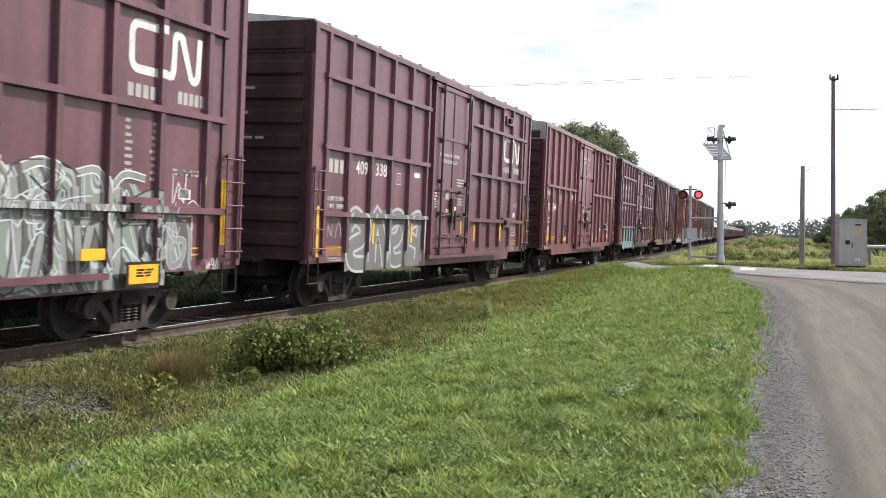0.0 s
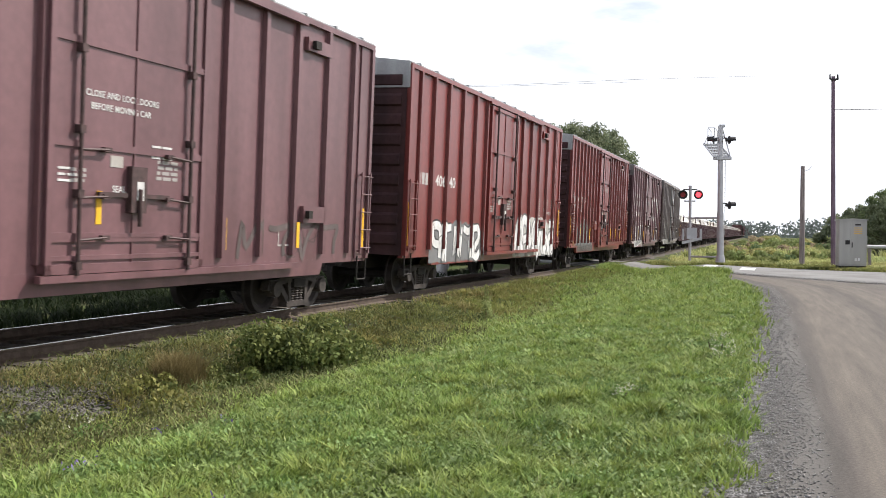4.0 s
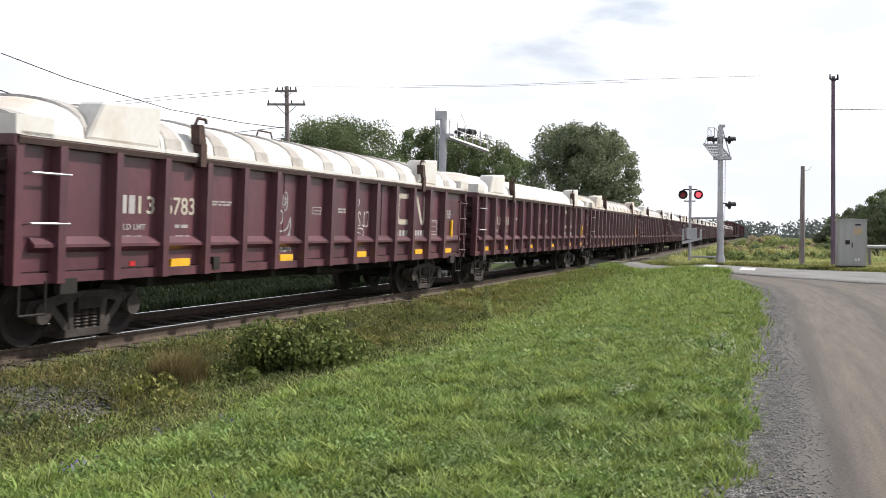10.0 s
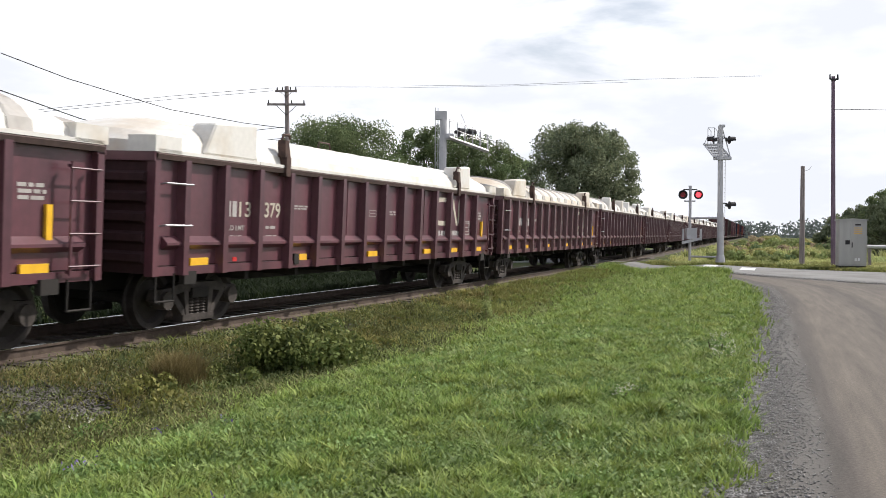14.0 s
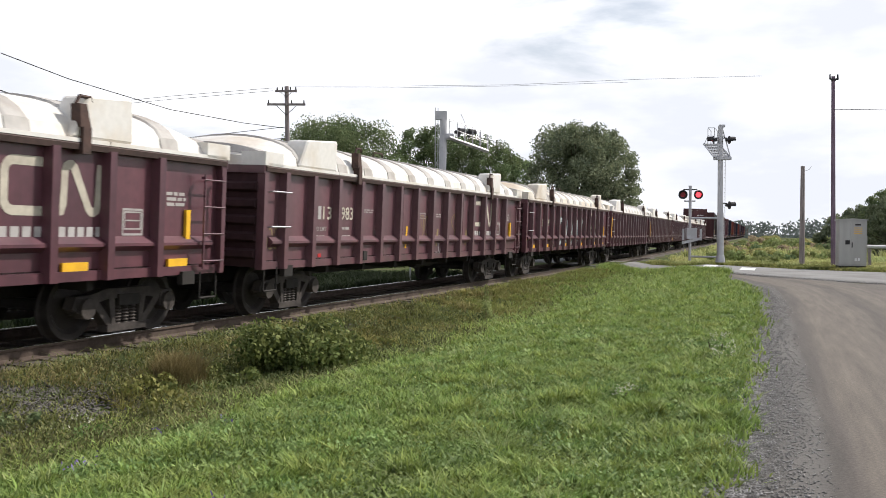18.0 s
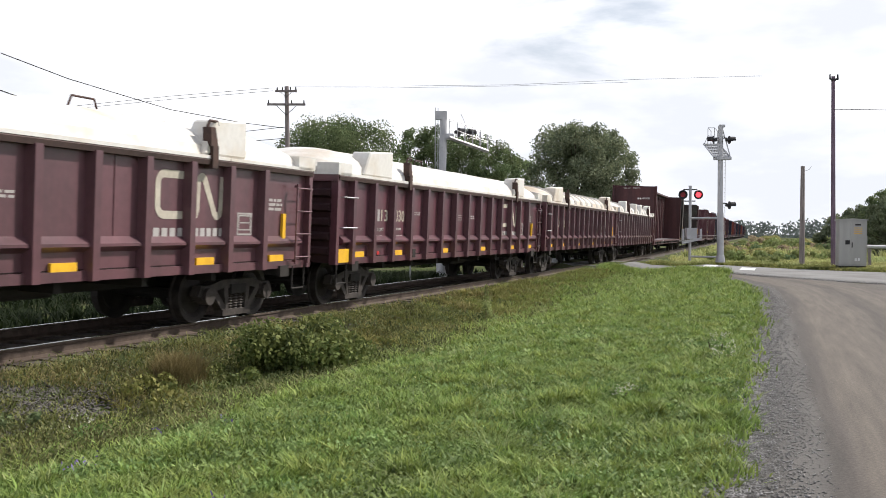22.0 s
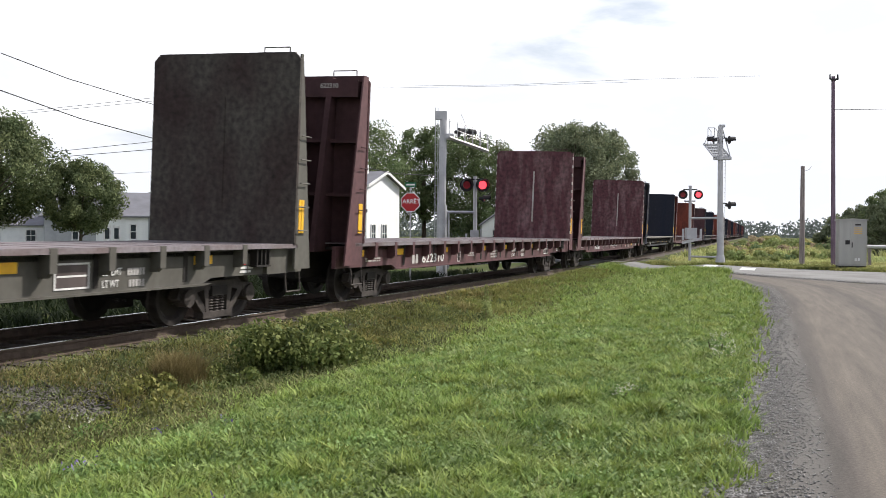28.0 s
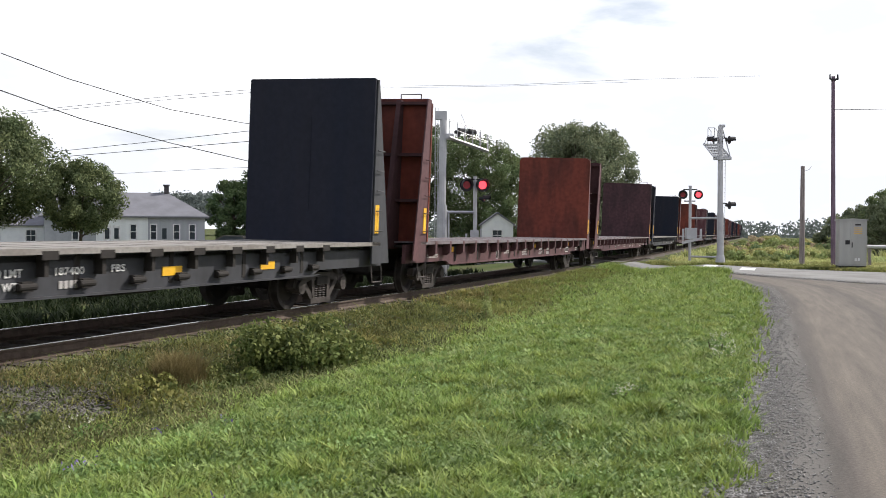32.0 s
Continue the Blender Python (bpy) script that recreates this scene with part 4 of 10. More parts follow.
def gondola(label, mat, cover_mat, number="", body_len=16.0, top=2.62, ribbed=True, blocks=(), plates=(1.2, 3.3, 6.42, 9.65, 12.7, 14.85), ends=(True, True), loop=0.0):
    """A mill gondola with arched white covers; x along the car, -y the camera's side."""
    car = thing("gondola", label, "gondola car", "gondolas of the train")
    L, zb = body_len / 2, 0.90
    # hollow body
    for sy in (-1, 1):
        bm = bmesh.new()
        box(bm, -L, L, *sorted((sy * (W - 0.10), sy * (W - 0.16))), zb, top)
        part("side_wall", bm, mat, car)
        bm = bmesh.new()
        prism(bm, [(sy * (W + 0.01), top - 0.09), (sy * (W + 0.03), top - 0.02), (sy * (W + 0.01), top), (sy * (W - 0.18), top), (sy * (W - 0.18), top - 0.09)], "x", -L, L)
        part("top_chord", bm, M["chord"], car, "grimy rolled top chord")
        bm = bmesh.new()
        prism(bm, [(sy * (W - 0.1), zb + 0.34), (sy * (W - 0.0), zb + 0.41), (sy * (W - 0.0), zb + 0.45), (sy * (W - 0.1), zb + 0.54)], "x", -L + 0.3, L - 0.3)
        part("ridge", bm, mat, car)
        bm = bmesh.new()
        box(bm, -L, L, *sorted((sy * (W - 0.05), sy * (W - 0.15))), zb - 0.03, zb + 0.1)
        part("side_sill", bm, mat, car)
    bm = bmesh.new()
    box(bm, -L + 0.02, L - 0.02, -W + 0.1, W - 0.1, zb, zb + 0.12)
    part("floor", bm, M["under"], car)
    n = 14
    bm = bmesh.new()
    prism(bm, [(-0.085, -W + 0.11), (-0.065, -W - 0.04), (0.065, -W - 0.04), (0.085, -W + 0.11)], "z", zb - 0.03, top - 0.07)
    me = mesh_of("rib", bm, mat)
    for k in range(n):
        part("rib", me, None, car).location = (-L + 0.72 + 1.045 * k, 0, 0)
    for ex in (-1, 1):
        bm = bmesh.new()
        box(bm, *sorted((ex * L, ex * (L - 0.08))), -W + 0.05, W - 0.05, zb, top)
        part("end_wall", bm, M["gon_end"], car, "grimy end wall, darkened to stand for shade")
        for k in range(5):
            z0 = zb + 0.1 + k * (top - zb - 0.3) / 5
            bm = bmesh.new()
            prism(bm, [(ex * (L - 0.02), z0 + 0.03), (ex * (L + 0.09), z0 + 0.08), (ex * (L + 0.09), z0 + 0.18), (ex * (L - 0.02), z0 + 0.23)], "y", -W + 0.15, W - 0.15)
            part("end_corrugation", bm, M["gon_end"], car)
        bm = bmesh.new()
        box(bm, *sorted((ex * (L + 0.05), ex * (L - 0.12))), -W + 0.0, W - 0.0, top - 0.12, top + 0.01)
        part("end_chord", bm, mat, car)
        bm = bmesh.new()
        box(bm, *sorted((ex * (L + 0.02), ex * (L - 0.10))), -W - 0.0, -W + 0.14, zb - 0.03, top - 0.09)
        part("corner_post", bm, mat, car)
        if ex > 0:
            add_ladder(car, L - 0.62, L - 0.16, zb + 0.05, top - 0.25, 4, mat)
        else:
            for z in (top - 0.42, top - 1.02):
                bm = bmesh.new()
                tube(bm, (-L + 0.2, -W - 0.03, z), (-L + 0.85, -W - 0.03, z), 0.016, n=6)
                for x in (-L + 0.2, -L + 0.85):
                    tube(bm, (x, -W - 0.03, z), (x, -W + 0.1, z - 0.02), 0.014, n=6)
                part("grab_iron", bm, M["alu"], car)
        bm = bmesh.new()
        xa, xb = sorted((ex * (L - 0.12), ex * (L - 0.55)))
        for x in (xa, xb):
            tube(bm, (x, -W + 0.05, zb), (x, -W + 0.05, 0.5), 0.016, n=6)
        tube(bm, (xa, -W + 0.05, 0.5), (xb, -W + 0.05, 0.5), 0.018, n=6)
        part("sill_step", bm, M["under"], car)
        add_coupler(car, ex * L, ex)
        add_truck(car, ex * (L - 1.75))
        bm = bmesh.new()
        xa, xb = sorted((ex * (L - 0.75), ex * (L - 1.05)))
        box(bm, xa, xb, -W + 0.0, -W + 0.1, zb - 0.17, zb + 0.02)
        part("jacking_pad", bm, M["under"], car)
    bm = bmesh.new()
    box(bm, -L + 0.3, L - 0.3, -0.25, 0.25, 0.58, zb)
    for k in range(7):
        x = -L + 2.8 + k * (2 * L - 5.6) / 6
        box(bm, x - 0.06, x + 0.06, -W + 0.2, W - 0.2, 0.72, zb)
    tube(bm, (1.0, -0.6, 0.74), (2.3, -0.6, 0.74), 0.16, n=12)
    part("underframe", bm, M["under"], car)
    # covers: arched lids in sections, each with cross ribs; raised end blocks and dark clamps at the joints
    lids = ((-L + 0.02, -L + 2.75), (-L + 2.75, -L + 13.2), (-L + 13.2, L - 0.02))

    def arch(bm, stations, half, z):
        """A lofted arch through stations of (x, rise)."""
        m, prev = 14, None
        for x, rise in stations:
            cur = [bm.verts.new((x, half * math.cos(math.pi - math.pi * k / m), z + rise * math.sin(math.pi * k / m) ** 0.85)) for k in range(m + 1)]
            if prev:
                for k in range(m):
                    bm.faces.new((prev[k], prev[k + 1], cur[k + 1], cur[k]))
                bm.faces.new((prev[0], cur[0], cur[m], prev[m]))
            else:
                bm.faces.new(cur)
            prev = cur
        bm.faces.new(prev[::-1])

    def rise_at(x):
        e = min(x + L, L - x)
        return 0.12 + 0.445 * min(1.0, e / 1.1) ** 0.6 if e < 1.1 else 0.565
    for i, (a, b) in enumerate(lids):
        bm = bmesh.new()
        n = max(4, int((b - a) / 0.3))
        arch(bm, [(a + 0.02 + (b - a - 0.04) * k / n, rise_at(a + (b - a) * k / n) + (0.0 if ribbed else 0.012 * math.sin(k * 1.9))) for k in range(n + 1)], W - 0.06, top + 0.05)
        box(bm, a + 0.01, b - 0.01, -W - 0.02, W + 0.02, top + 0.002, top + 0.055)
        lid = part("cover", bm, cover_mat, car, "arched white moulded cover")
        nr = max(2, int((b - a) / 1.25))
        for k in range(nr + 1 if ribbed else 0):
            x = a + 0.3 + (b - a - 0.6) * k / nr
            bm = bmesh.new()
            arch(bm, [(x - 0.2, rise_at(x - 0.2) * 0.92), (x - 0.15, rise_at(x) + 0.03), (x + 0.15, rise_at(x) + 0.03), (x + 0.2, rise_at(x + 0.2) * 0.92)], W - 0.045, top + 0.055)
            part("cover_rib", bm, M["cover_rib"], lid)
    for x, d, wide in ((-L + 2.66, -1, ends[0]), (-L + 12.78, 1, ends[1])):
        for y0, y1 in ((-W + 0.0, -W + 0.42), (W - 0.42, W - 0.0)):
            bm = bmesh.new()
            if d < 0:
                o = [(x, top + 0.06), (x, top + 0.64), (x - (1.2 if wide else 0.3), top + (0.56 if wide else 0.62)), (x - (1.5 if wide else 0.42), top + 0.06)]
            else:
                o = [(x + 0.9, top + 0.06), (x + 0.88, top + 0.66), (x + (0.0 if wide else 0.5), top + 0.6), (x - (0.3 if wide else -0.4), top + 0.06)]
            prism(bm, o, "y", y0, y1)
            bmesh.ops.bevel(bm, geom=bm.edges[:], offset=0.03, segments=1, affect="EDGES")
            part("cover_end_block", bm, cover_mat, car, "white raised end block of a cover")
        c = x + 0.96 if d < 0 else x - 0.08
        bm = bmesh.new()
        box(bm, c - 0.06, c + 0.09, -W - 0.06, -W + 0.10, top - 0.14, top + 0.2)
        prism(bm, [(c - 0.10, top + 0.19), (c + 0.09, top + 0.19), (c + 0.0, top + 0.48), (c - 0.12, top + 0.48)], "y", -W - 0.05, -W + 0.10)
        tube(bm, (c - 0.12, -W + 0.02, top + 0.48), (c - 0.06, -W + 0.02, top + 0.58), 0.024, n=6)
        tube(bm, (c - 0.06, -W + 0.02, top + 0.58), (c + 0.14, -W + 0.02, top + 0.58), 0.024, n=6)
        tube(bm, (c + 0.14, -W + 0.02, top + 0.58), (c + 0.16, -W + 0.02, top + 0.52), 0.024, n=6)
        part("cover_clamp", bm, M["rusty"], car, "dark rusty hinged cover clamp")
    for x in blocks:
        x = x - L
        bm = bmesh.new()
        prism(bm, [(x - 0.28, top + 0.06), (x + 0.3, top + 0.06), (x + 0.22, top + 0.62), (x - 0.14, top + 0.6)], "y", -W, -W + 0.4)
        bmesh.ops.bevel(bm, geom=bm.edges[:], offset=0.035, segments=1, affect="EDGES")
        part("cover_end_block", bm, cover_mat, car, "white raised block on a cover")
    for ex in (-1, 1):
        bm = bmesh.new()
        xa, xb = sorted((ex * (L + 0.06), ex * (L - 0.55)))
        box(bm, xa, xb, -W - 0.02, -W + 0.45, top + 0.01, top + 0.24)
        part("cover_corner", bm, cover_mat, car)
    xm = loop
    bm = bmesh.new()
    pts = [(xm - 0.38, 0.5), (xm - 0.24, 0.8), (xm + 0.24, 0.8), (xm + 0.38, 0.5)]
    for p, q in zip(pts, pts[1:]):
        tube(bm, (p[0], 0, top + p[1]), (q[0], 0, top + q[1]), 0.018, n=6)
    part("lifting_loop", bm, M["rusty"], car, "bent steel lifting loop")
    # marks
    for x in plates:
        x = x - L
        bm = bmesh.new()
        box(bm, x - 0.23, x + 0.23, -W + 0.055, -W + 0.098, zb + 0.08, zb + 0.21)
        part("reflector", bm, M["yellow"], car, "yellow reflective plate")
    ys = -W + 0.095
    ribs = [-L + 0.72 + 1.045 * k for k in range(14)]
    block_row(car, -L + 1.93, -L + 2.28, 1.75, 2.0, 2, ys, "reporting_mark", "white painted blocks")
    if number:
        fit_text(car, number[:2], -L + 2.33, -L + 2.69, 1.75, 2.0, M["cream"], y=ys)
        fit_text(car, number[2:], -L + 2.94, -L + 3.66, 1.75, 2.01, M["cream"], y=ys)
        end_text(car, number, -L - 0.094, 0.75, top - 0.40, 0.15)
        end_bars(car, -L - 0.094, 0.5, top - 0.73, 0.5)
        end_bars(car, -L - 0.094, 0.6, top - 1.03, 0.9)
    else:
        block_row(car, -L + 2.33, -L + 3.66, 1.75, 2.0, 6, ys, "number_bar", "white painted blocks")
    fit_text(car, "LD LMT", -L + 2.02, -L + 2.5, 1.53, 1.61, M["stencil"], y=ys, label="white stencilled words")
    fit_text(car, "LT WT", -L + 2.02, -L + 2.42, 1.37, 1.45, M["stencil"], y=ys, label="white stencilled words")
    words_bars(car, -L + 3.16, -L + 3.56, 1.53, 1.61, 1, ys)
    words_bars(car, -L + 3.2, -L + 3.56, 1.37, 1.45, 1, ys)
    words_bars(car, -L + 4.08, -L + 4.68, 1.9, 1.99, 2, ys)
    frame_mark(car, -L + 7.42, -L + 7.78, 1.84, 1.98, M["stencil"], ys, 0.018, 1)
    words_bars(car, -L + 8.48, -L + 8.84, 1.87, 1.98, 2, ys)
    logo(car, -L + 11.47, 1.69, 1.74, 0.71, M["cream"], y=ys, ribs=ribs, rib_half=0.065)
    block_row(car, -L + 11.42, -L + 12.18, 1.40, 1.56, 4, ys, "web_address_bar", "white painted blocks")
    block_row(car, -L + 12.4, -L + 13.24, 1.40, 1.56, 5, ys, "web_address_bar", "white painted blocks")
    frame_mark(car, -L + 13.62, -L + 14.06, 1.45, 1.82, M["stencil"], ys, 0.03)
    frame_mark(car, -L + 13.66, -L + 14.02, 1.53, 1.78, M["stencil"], ys, 0.02, 1)
    words_bars(car, -L + 14.55, -L + 15.05, 1.85, 2.08, 3, ys)
    words_bars(car, -L + 2.0, -L + 2.7, 0.95, 0.99, 1, ys)
    patch(car, -L + 2.18, -L + 2.3, 1.03, 1.1, M["sign_red"], "small red mark", y=ys)
    bm = bmesh.new()
    box(bm, -L + 4.12, -L + 4.3, -W + 0.03, -W + 0.1, 0.93, 1.12)
    part("drain_plate", bm, M["under"], car)
    for x in (-L + 3.85, -L + 6.35, -L + 10.6):
        bm = bmesh.new()
        box(bm, x - 0.012, x + 0.012, -W + 0.088, -W + 0.1, zb + 0.55, top - 0.1)
        part("weld_seam", bm, mat, car)
    bm = bmesh.new()
    box(bm, L - 0.93, L - 0.83, -W + 0.05, -W + 0.098, zb + 0.40, zb + 0.93)
    part("reflector", bm, M["yellow"], car)
    return car


def bulkhead(car, ex, L, deck, top, mat, inner, side_mat=None, yellow=True, inset=0.98, strip=None, chamfer=0.13):
    """An end bulkhead: an upright inner plate, posts and sloping side gussets behind it."""
    xi = ex * (L - inset)
    bm = bmesh.new()
    c, h = chamfer, W + (0.045 if chamfer > 0.1 else 0.0)
    out = [(-h, deck - 0.005), (h, deck - 0.12), (h, top - c), (h - c, top), (-h + c, top), (-h, top - c)]
    prism(bm, out, "x", *sorted((xi, xi + ex * 0.07)))
    bk = part("bulkhead", bm, inner, car, "tall steel end bulkhead")
    for sy in (-1, 1):
        bm = bmesh.new()
        y0, y1 = sorted((sy * (W + 0.03), sy * (W - 0.005)))
        prism(bm, [(xi + ex * 0.07, deck - 0.44), (ex * (L - 0.02), deck - 0.44), (xi + ex * (0.30 if ex < 0 else 0.14), top - 0.03), (xi + ex * 0.07, top - 0.03)], "y", y0, y1)
        part("gusset", bm, side_mat or mat, bk)
    for y in (-0.75, 0, 0.75):
        bm = bmesh.new()
        prism(bm, [(xi + ex * 0.07, deck - 0.2), (ex * (L - 0.1), deck - 0.2), (xi + ex * 0.25, top - 0.05), (xi + ex * 0.07, top - 0.05)], "y", y - 0.06, y + 0.06)
        part("post", bm, mat, bk)
    for f in (0.3, 0.62, 0.98):
        z = deck + (top - deck) * f
        bm = bmesh.new()
        wd = 0.5 - 0.26 * f
        box(bm, *sorted((xi + ex * 0.07, xi + ex * (0.07 + wd * 0.7))), -W + 0.03, W - 0.03, z - 0.09, z - 0.02)
        part("shelf_plate", bm, mat, bk)
    if strip:
        bm = bmesh.new()
        box(bm, *sorted((xi - ex * 0.02, xi + ex * 0.03)), -0.018, 0.018, 0, 0.11)
        tab = mesh_of("edge_tab", bm, strip)
        for k in range(10):
            for sy in (-1, 1):
                part("edge_tab", tab, None, bk, "pale worn edge tab").location = (0, sy * h, deck + 0.2 + k * (top - deck - 0.52) / 9)
    bm = bmesh.new()
    box(bm, *sorted((xi - ex * 0.012, xi)), -0.03, 0.03, deck + 0.62, top - 0.8)
    part("centre_strip", bm, strip or inner, bk)
    if yellow:
        bm = bmesh.new()
        box(bm, *sorted((xi + ex * 0.15, xi + ex * 0.24)), -W - 0.036, -W - 0.02, deck + 0.2, deck + 0.8)
        box(bm, *sorted((xi + ex * 0.25, xi + ex * 0.33)), -W - 0.04, -W - 0.02, deck + 0.2, deck + 0.8)
        part("reflector", bm, M["yellow"], bk)
    bm = bmesh.new()
    for k in range(5):
        z = deck + 0.25 + 0.42 * k
        tube(bm, (xi + ex * 0.08, -W - 0.085, z), (xi + ex * 0.42, -W - 0.085, z), 0.013, n=6)
    part("grab_iron", bm, mat, bk)
    if chamfer > 0.1:
        bm = bmesh.new()
        tube(bm, (xi + ex * 0.1, -1.27, top + 0.1), (xi + ex * 0.1, -0.75, top + 0.1), 0.012, n=6)
        for y in (-1.27, -0.75):
            tube(bm, (xi + ex * 0.1, y, top - 0.02), (xi + ex * 0.1, y, top + 0.1), 0.012, n=6)
        part("top_loop", bm, mat, bk)


def flatcar(label, mat, inner, deck_mat, number="", body_len=21.3, deck=1.29, top=4.70, front_inner=None, near_side=None, far_side=None, style=0, inset=0.68, strip=None, plates=(1.0, 3.2, 6.3, 9.5, 12.4, 14.75, 17.8, 20.0), load_at=12.8, posts=(1.57, 1.08)):
    """A bulkhead flat car; x along the car."""
    car = thing("bulkhead_flatcar", label, "flat car", "bulkhead flat cars of the train")
    L = body_len / 2
    bm = bmesh.new()
    box(bm, -L + 0.6, L - 0.6, -W + 0.16, W - 0.16, deck - 0.16, deck - 0.1)
    dk = part("deck", bm, M["under"], car, "worn plank deck")
    bm = bmesh.new()
    prism(bm, [(-W + 0.02, deck - 0.03), (-W + 0.02, deck), (W - 0.02, deck - 0.07), (W - 0.02, deck - 0.1)], "x", 0, (2 * L - 1.2) / 30 - 0.006)
    plank = mesh_of("plank", bm, deck_mat)
    for k in range(30):
        part("plank", plank, None, dk).location = (-L + 0.6 + k * (2 * L - 1.2) / 30, 0, 0.004 * (k % 3))
    for sy in (-1, 1):
        bm = bmesh.new()
        y0, y1 = sorted((sy * (W - 0.16), sy * (W - 0.24)))
        prism(bm, [(-L, 0.78), (-L + 2.9, 0.78), (-L + 3.2, 0.67), (L - 3.2, 0.67), (L - 2.9, 0.78), (L, 0.78), (L, deck - 0.07), (-L, deck - 0.07)], "y", y0, y1)
        part("side_sill", bm, mat, car)
        bm = bmesh.new()
        y0, y1 = sorted((sy * (W + 0.03), sy * (W - 0.06)))
        drop = 0.0 if sy < 0 else 0.08
        box(bm, -L + 0.5, L - 0.5, y0, y1, deck - 0.065 - drop, deck + 0.01 - drop)
        part("deck_edge", bm, deck_mat, car)
        bm = bmesh.new()
        y0, y1 = sorted((sy * (W - 0.1), sy * (W - 0.158)))
        prism(bm, [(-L + 2.95, 0.70), (-L + 3.2, 0.67), (L - 3.2, 0.67), (L - 2.95, 0.70)], "y", y0, y1)
        part("sill_flange", bm, mat, car)
    bm = bmesh.new()
    if style == 2:
        box(bm, -0.14, 0.14, -W - 0.035, -W + 0.06, deck - 0.13, deck - 0.02)
        box(bm, -0.035, 0.035, -W + 0.02, -W + 0.2, deck - 0.34, deck - 0.13)
    else:
        box(bm, -0.065, 0.065, -W - 0.04, -W + 0.05, deck - 0.30, deck + 0.012)
        prism(bm, [(-W + 0.05, deck - 0.36), (-W - 0.02, deck - 0.28), (-W + 0.05, deck - 0.08), (-W + 0.2, deck - 0.08), (-W + 0.2, deck - 0.36)], "x", -0.04, 0.04)
    me = mesh_of("stake_pocket", bm, M["under"] if style == 2 else mat)
    bm = bmesh.new()
    tube(bm, (-0.14, -W + 0.08, 0.04), (0.14, -W + 0.08, 0.04), 0.045, n=10)
    box(bm, -0.09, 0.09, -W + 0.06, -W + 0.17, -0.02, 0.1)
    me2 = mesh_of("lashing_winch", bm, M["under"])
    n = 17
    for k in range(n):
        p = part("stake_pocket", me, None, car)
        p.location = (-L + posts[0] + k * posts[1], 0, 0)
        if style == 2 and k != 3:
            q = part("lashing_winch", me2, None, car)
            q.location = (-L + (1.8, 2.36, 3.64)[k] if k < 3 else -L + 4.4 + (k - 3) * 1.035, 0, 0.8)
    for x in plates:
        zp = 0.86 if style == 2 else 0.83 if number == "622403" and x > 17 else 1.0
        x = x - L
        bm = bmesh.new()
        box(bm, x - 0.235, x + 0.235, -W + 0.145, -W + 0.165, zp, zp + 0.135)
        part("reflector", bm, M["yellow"], car, "yellow reflective plate")
    # maroon cars: a darker colour puts shade on the front bulkhead
    shaded = M["end_grime_shade"] if mat == M["flat_maroon"] else mat
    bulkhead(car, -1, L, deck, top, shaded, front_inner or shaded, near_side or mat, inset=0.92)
    bulkhead(car, 1, L, deck, top, mat, inner, far_side, inset=inset, strip=strip, chamfer=0.03 if style == 2 else 0.13)
    for ex in (-1, 1):
        add_coupler(car, ex * L, ex)
        add_truck(car, ex * (L - 2.3))
    bm = bmesh.new()
    box(bm, -L + 0.3, L - 0.3, -0.3, 0.3, 0.52, deck - 0.1)
    for k in range(8):
        x = -L + 3.6 + k * (2 * L - 7.2) / 7
        box(bm, x - 0.05, x + 0.05, -W + 0.15, W - 0.15, 0.75, deck - 0.07)
    tube(bm, (2, -0.7, 0.72), (3.4, -0.7, 0.72), 0.17, n=12)
    part("underframe", bm, M["under"], car)
    if number:
        xb = -L + 0.85 - 0.33
        bm = bmesh.new()
        box(bm, xb + 0.1, xb + 0.24, -1.4, -0.2, top - 0.46, top - 0.12)
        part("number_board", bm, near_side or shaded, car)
        end_text(car, number, xb + 0.096, -0.55, top - 0.3, 0.1, M["stencil"])
        nx = {"978856": (4.85, 5.25, 5.66, 7.43), "622310": (4.1, 4.55, 4.8, 6.35)}.get(number, (5.16, 5.46, 5.52, 6.45))
        nz = 1.05 if style == 2 else 0.99
        block_row(car, -L + nx[0], -L + nx[1], nz - 0.22, nz, 2, -W + 0.153, "reporting_mark", "white painted blocks")
        fit_text(car, number, -L + nx[2], -L + nx[3], nz - 0.23 + 0.01, nz, y=-W + 0.152)
    ys = -W + 0.153
    dull = M["stencil"]
    words_bars(car, -L + 1.4, -L + 2.3, 0.86, 0.96, 2, ys, dull)
    words_bars(car, -L + 8.3, -L + 8.9, 0.84, 0.96, 2, ys, dull)
    xl = load_at - L
    if number == "622403":
        patch(car, xl - 0.8, xl - 0.3, 0.82, 1.08, M["dull_red"], "faded red painted square behind the load limits", y=ys)
        xl -= 0.8
    if style == 2:
        xl -= 5.4
    wide, far = (0.39, 0.5) if mat == M["flat_grey"] else (0.5, 1.07)
    zl = 0.04 if style == 2 else 0.0
    fit_text(car, "LD LMT", xl, xl + wide, 0.91 + zl, 1.01 + zl, M["white"], y=ys - 0.006, label="white stencilled words")
    fit_text(car, "LT WT", xl, xl + wide * 0.86, 0.75 + zl, 0.85 + zl, M["white"], y=ys - 0.006, label="white stencilled words")
    if style == 2:
        fit_text(car, "187400", xl + 1.05, xl + 1.57, 0.95, 1.05, M["white"], y=ys - 0.006)
        fit_text(car, "FBS", xl + 2.1, xl + 2.38, 0.96, 1.06, M["white"], y=ys - 0.006, label="white stencilled letters")
    else:
        block_row(car, xl + far, xl + far + wide, 0.9, 1.0, 6, ys - 0.006, "figure_block", "white stencilled figures")
    block_row(car, xl + far + 0.04, xl + far + wide, 0.74 + zl, 0.84 + zl, 5, ys - 0.006, "figure_block", "white stencilled figures")
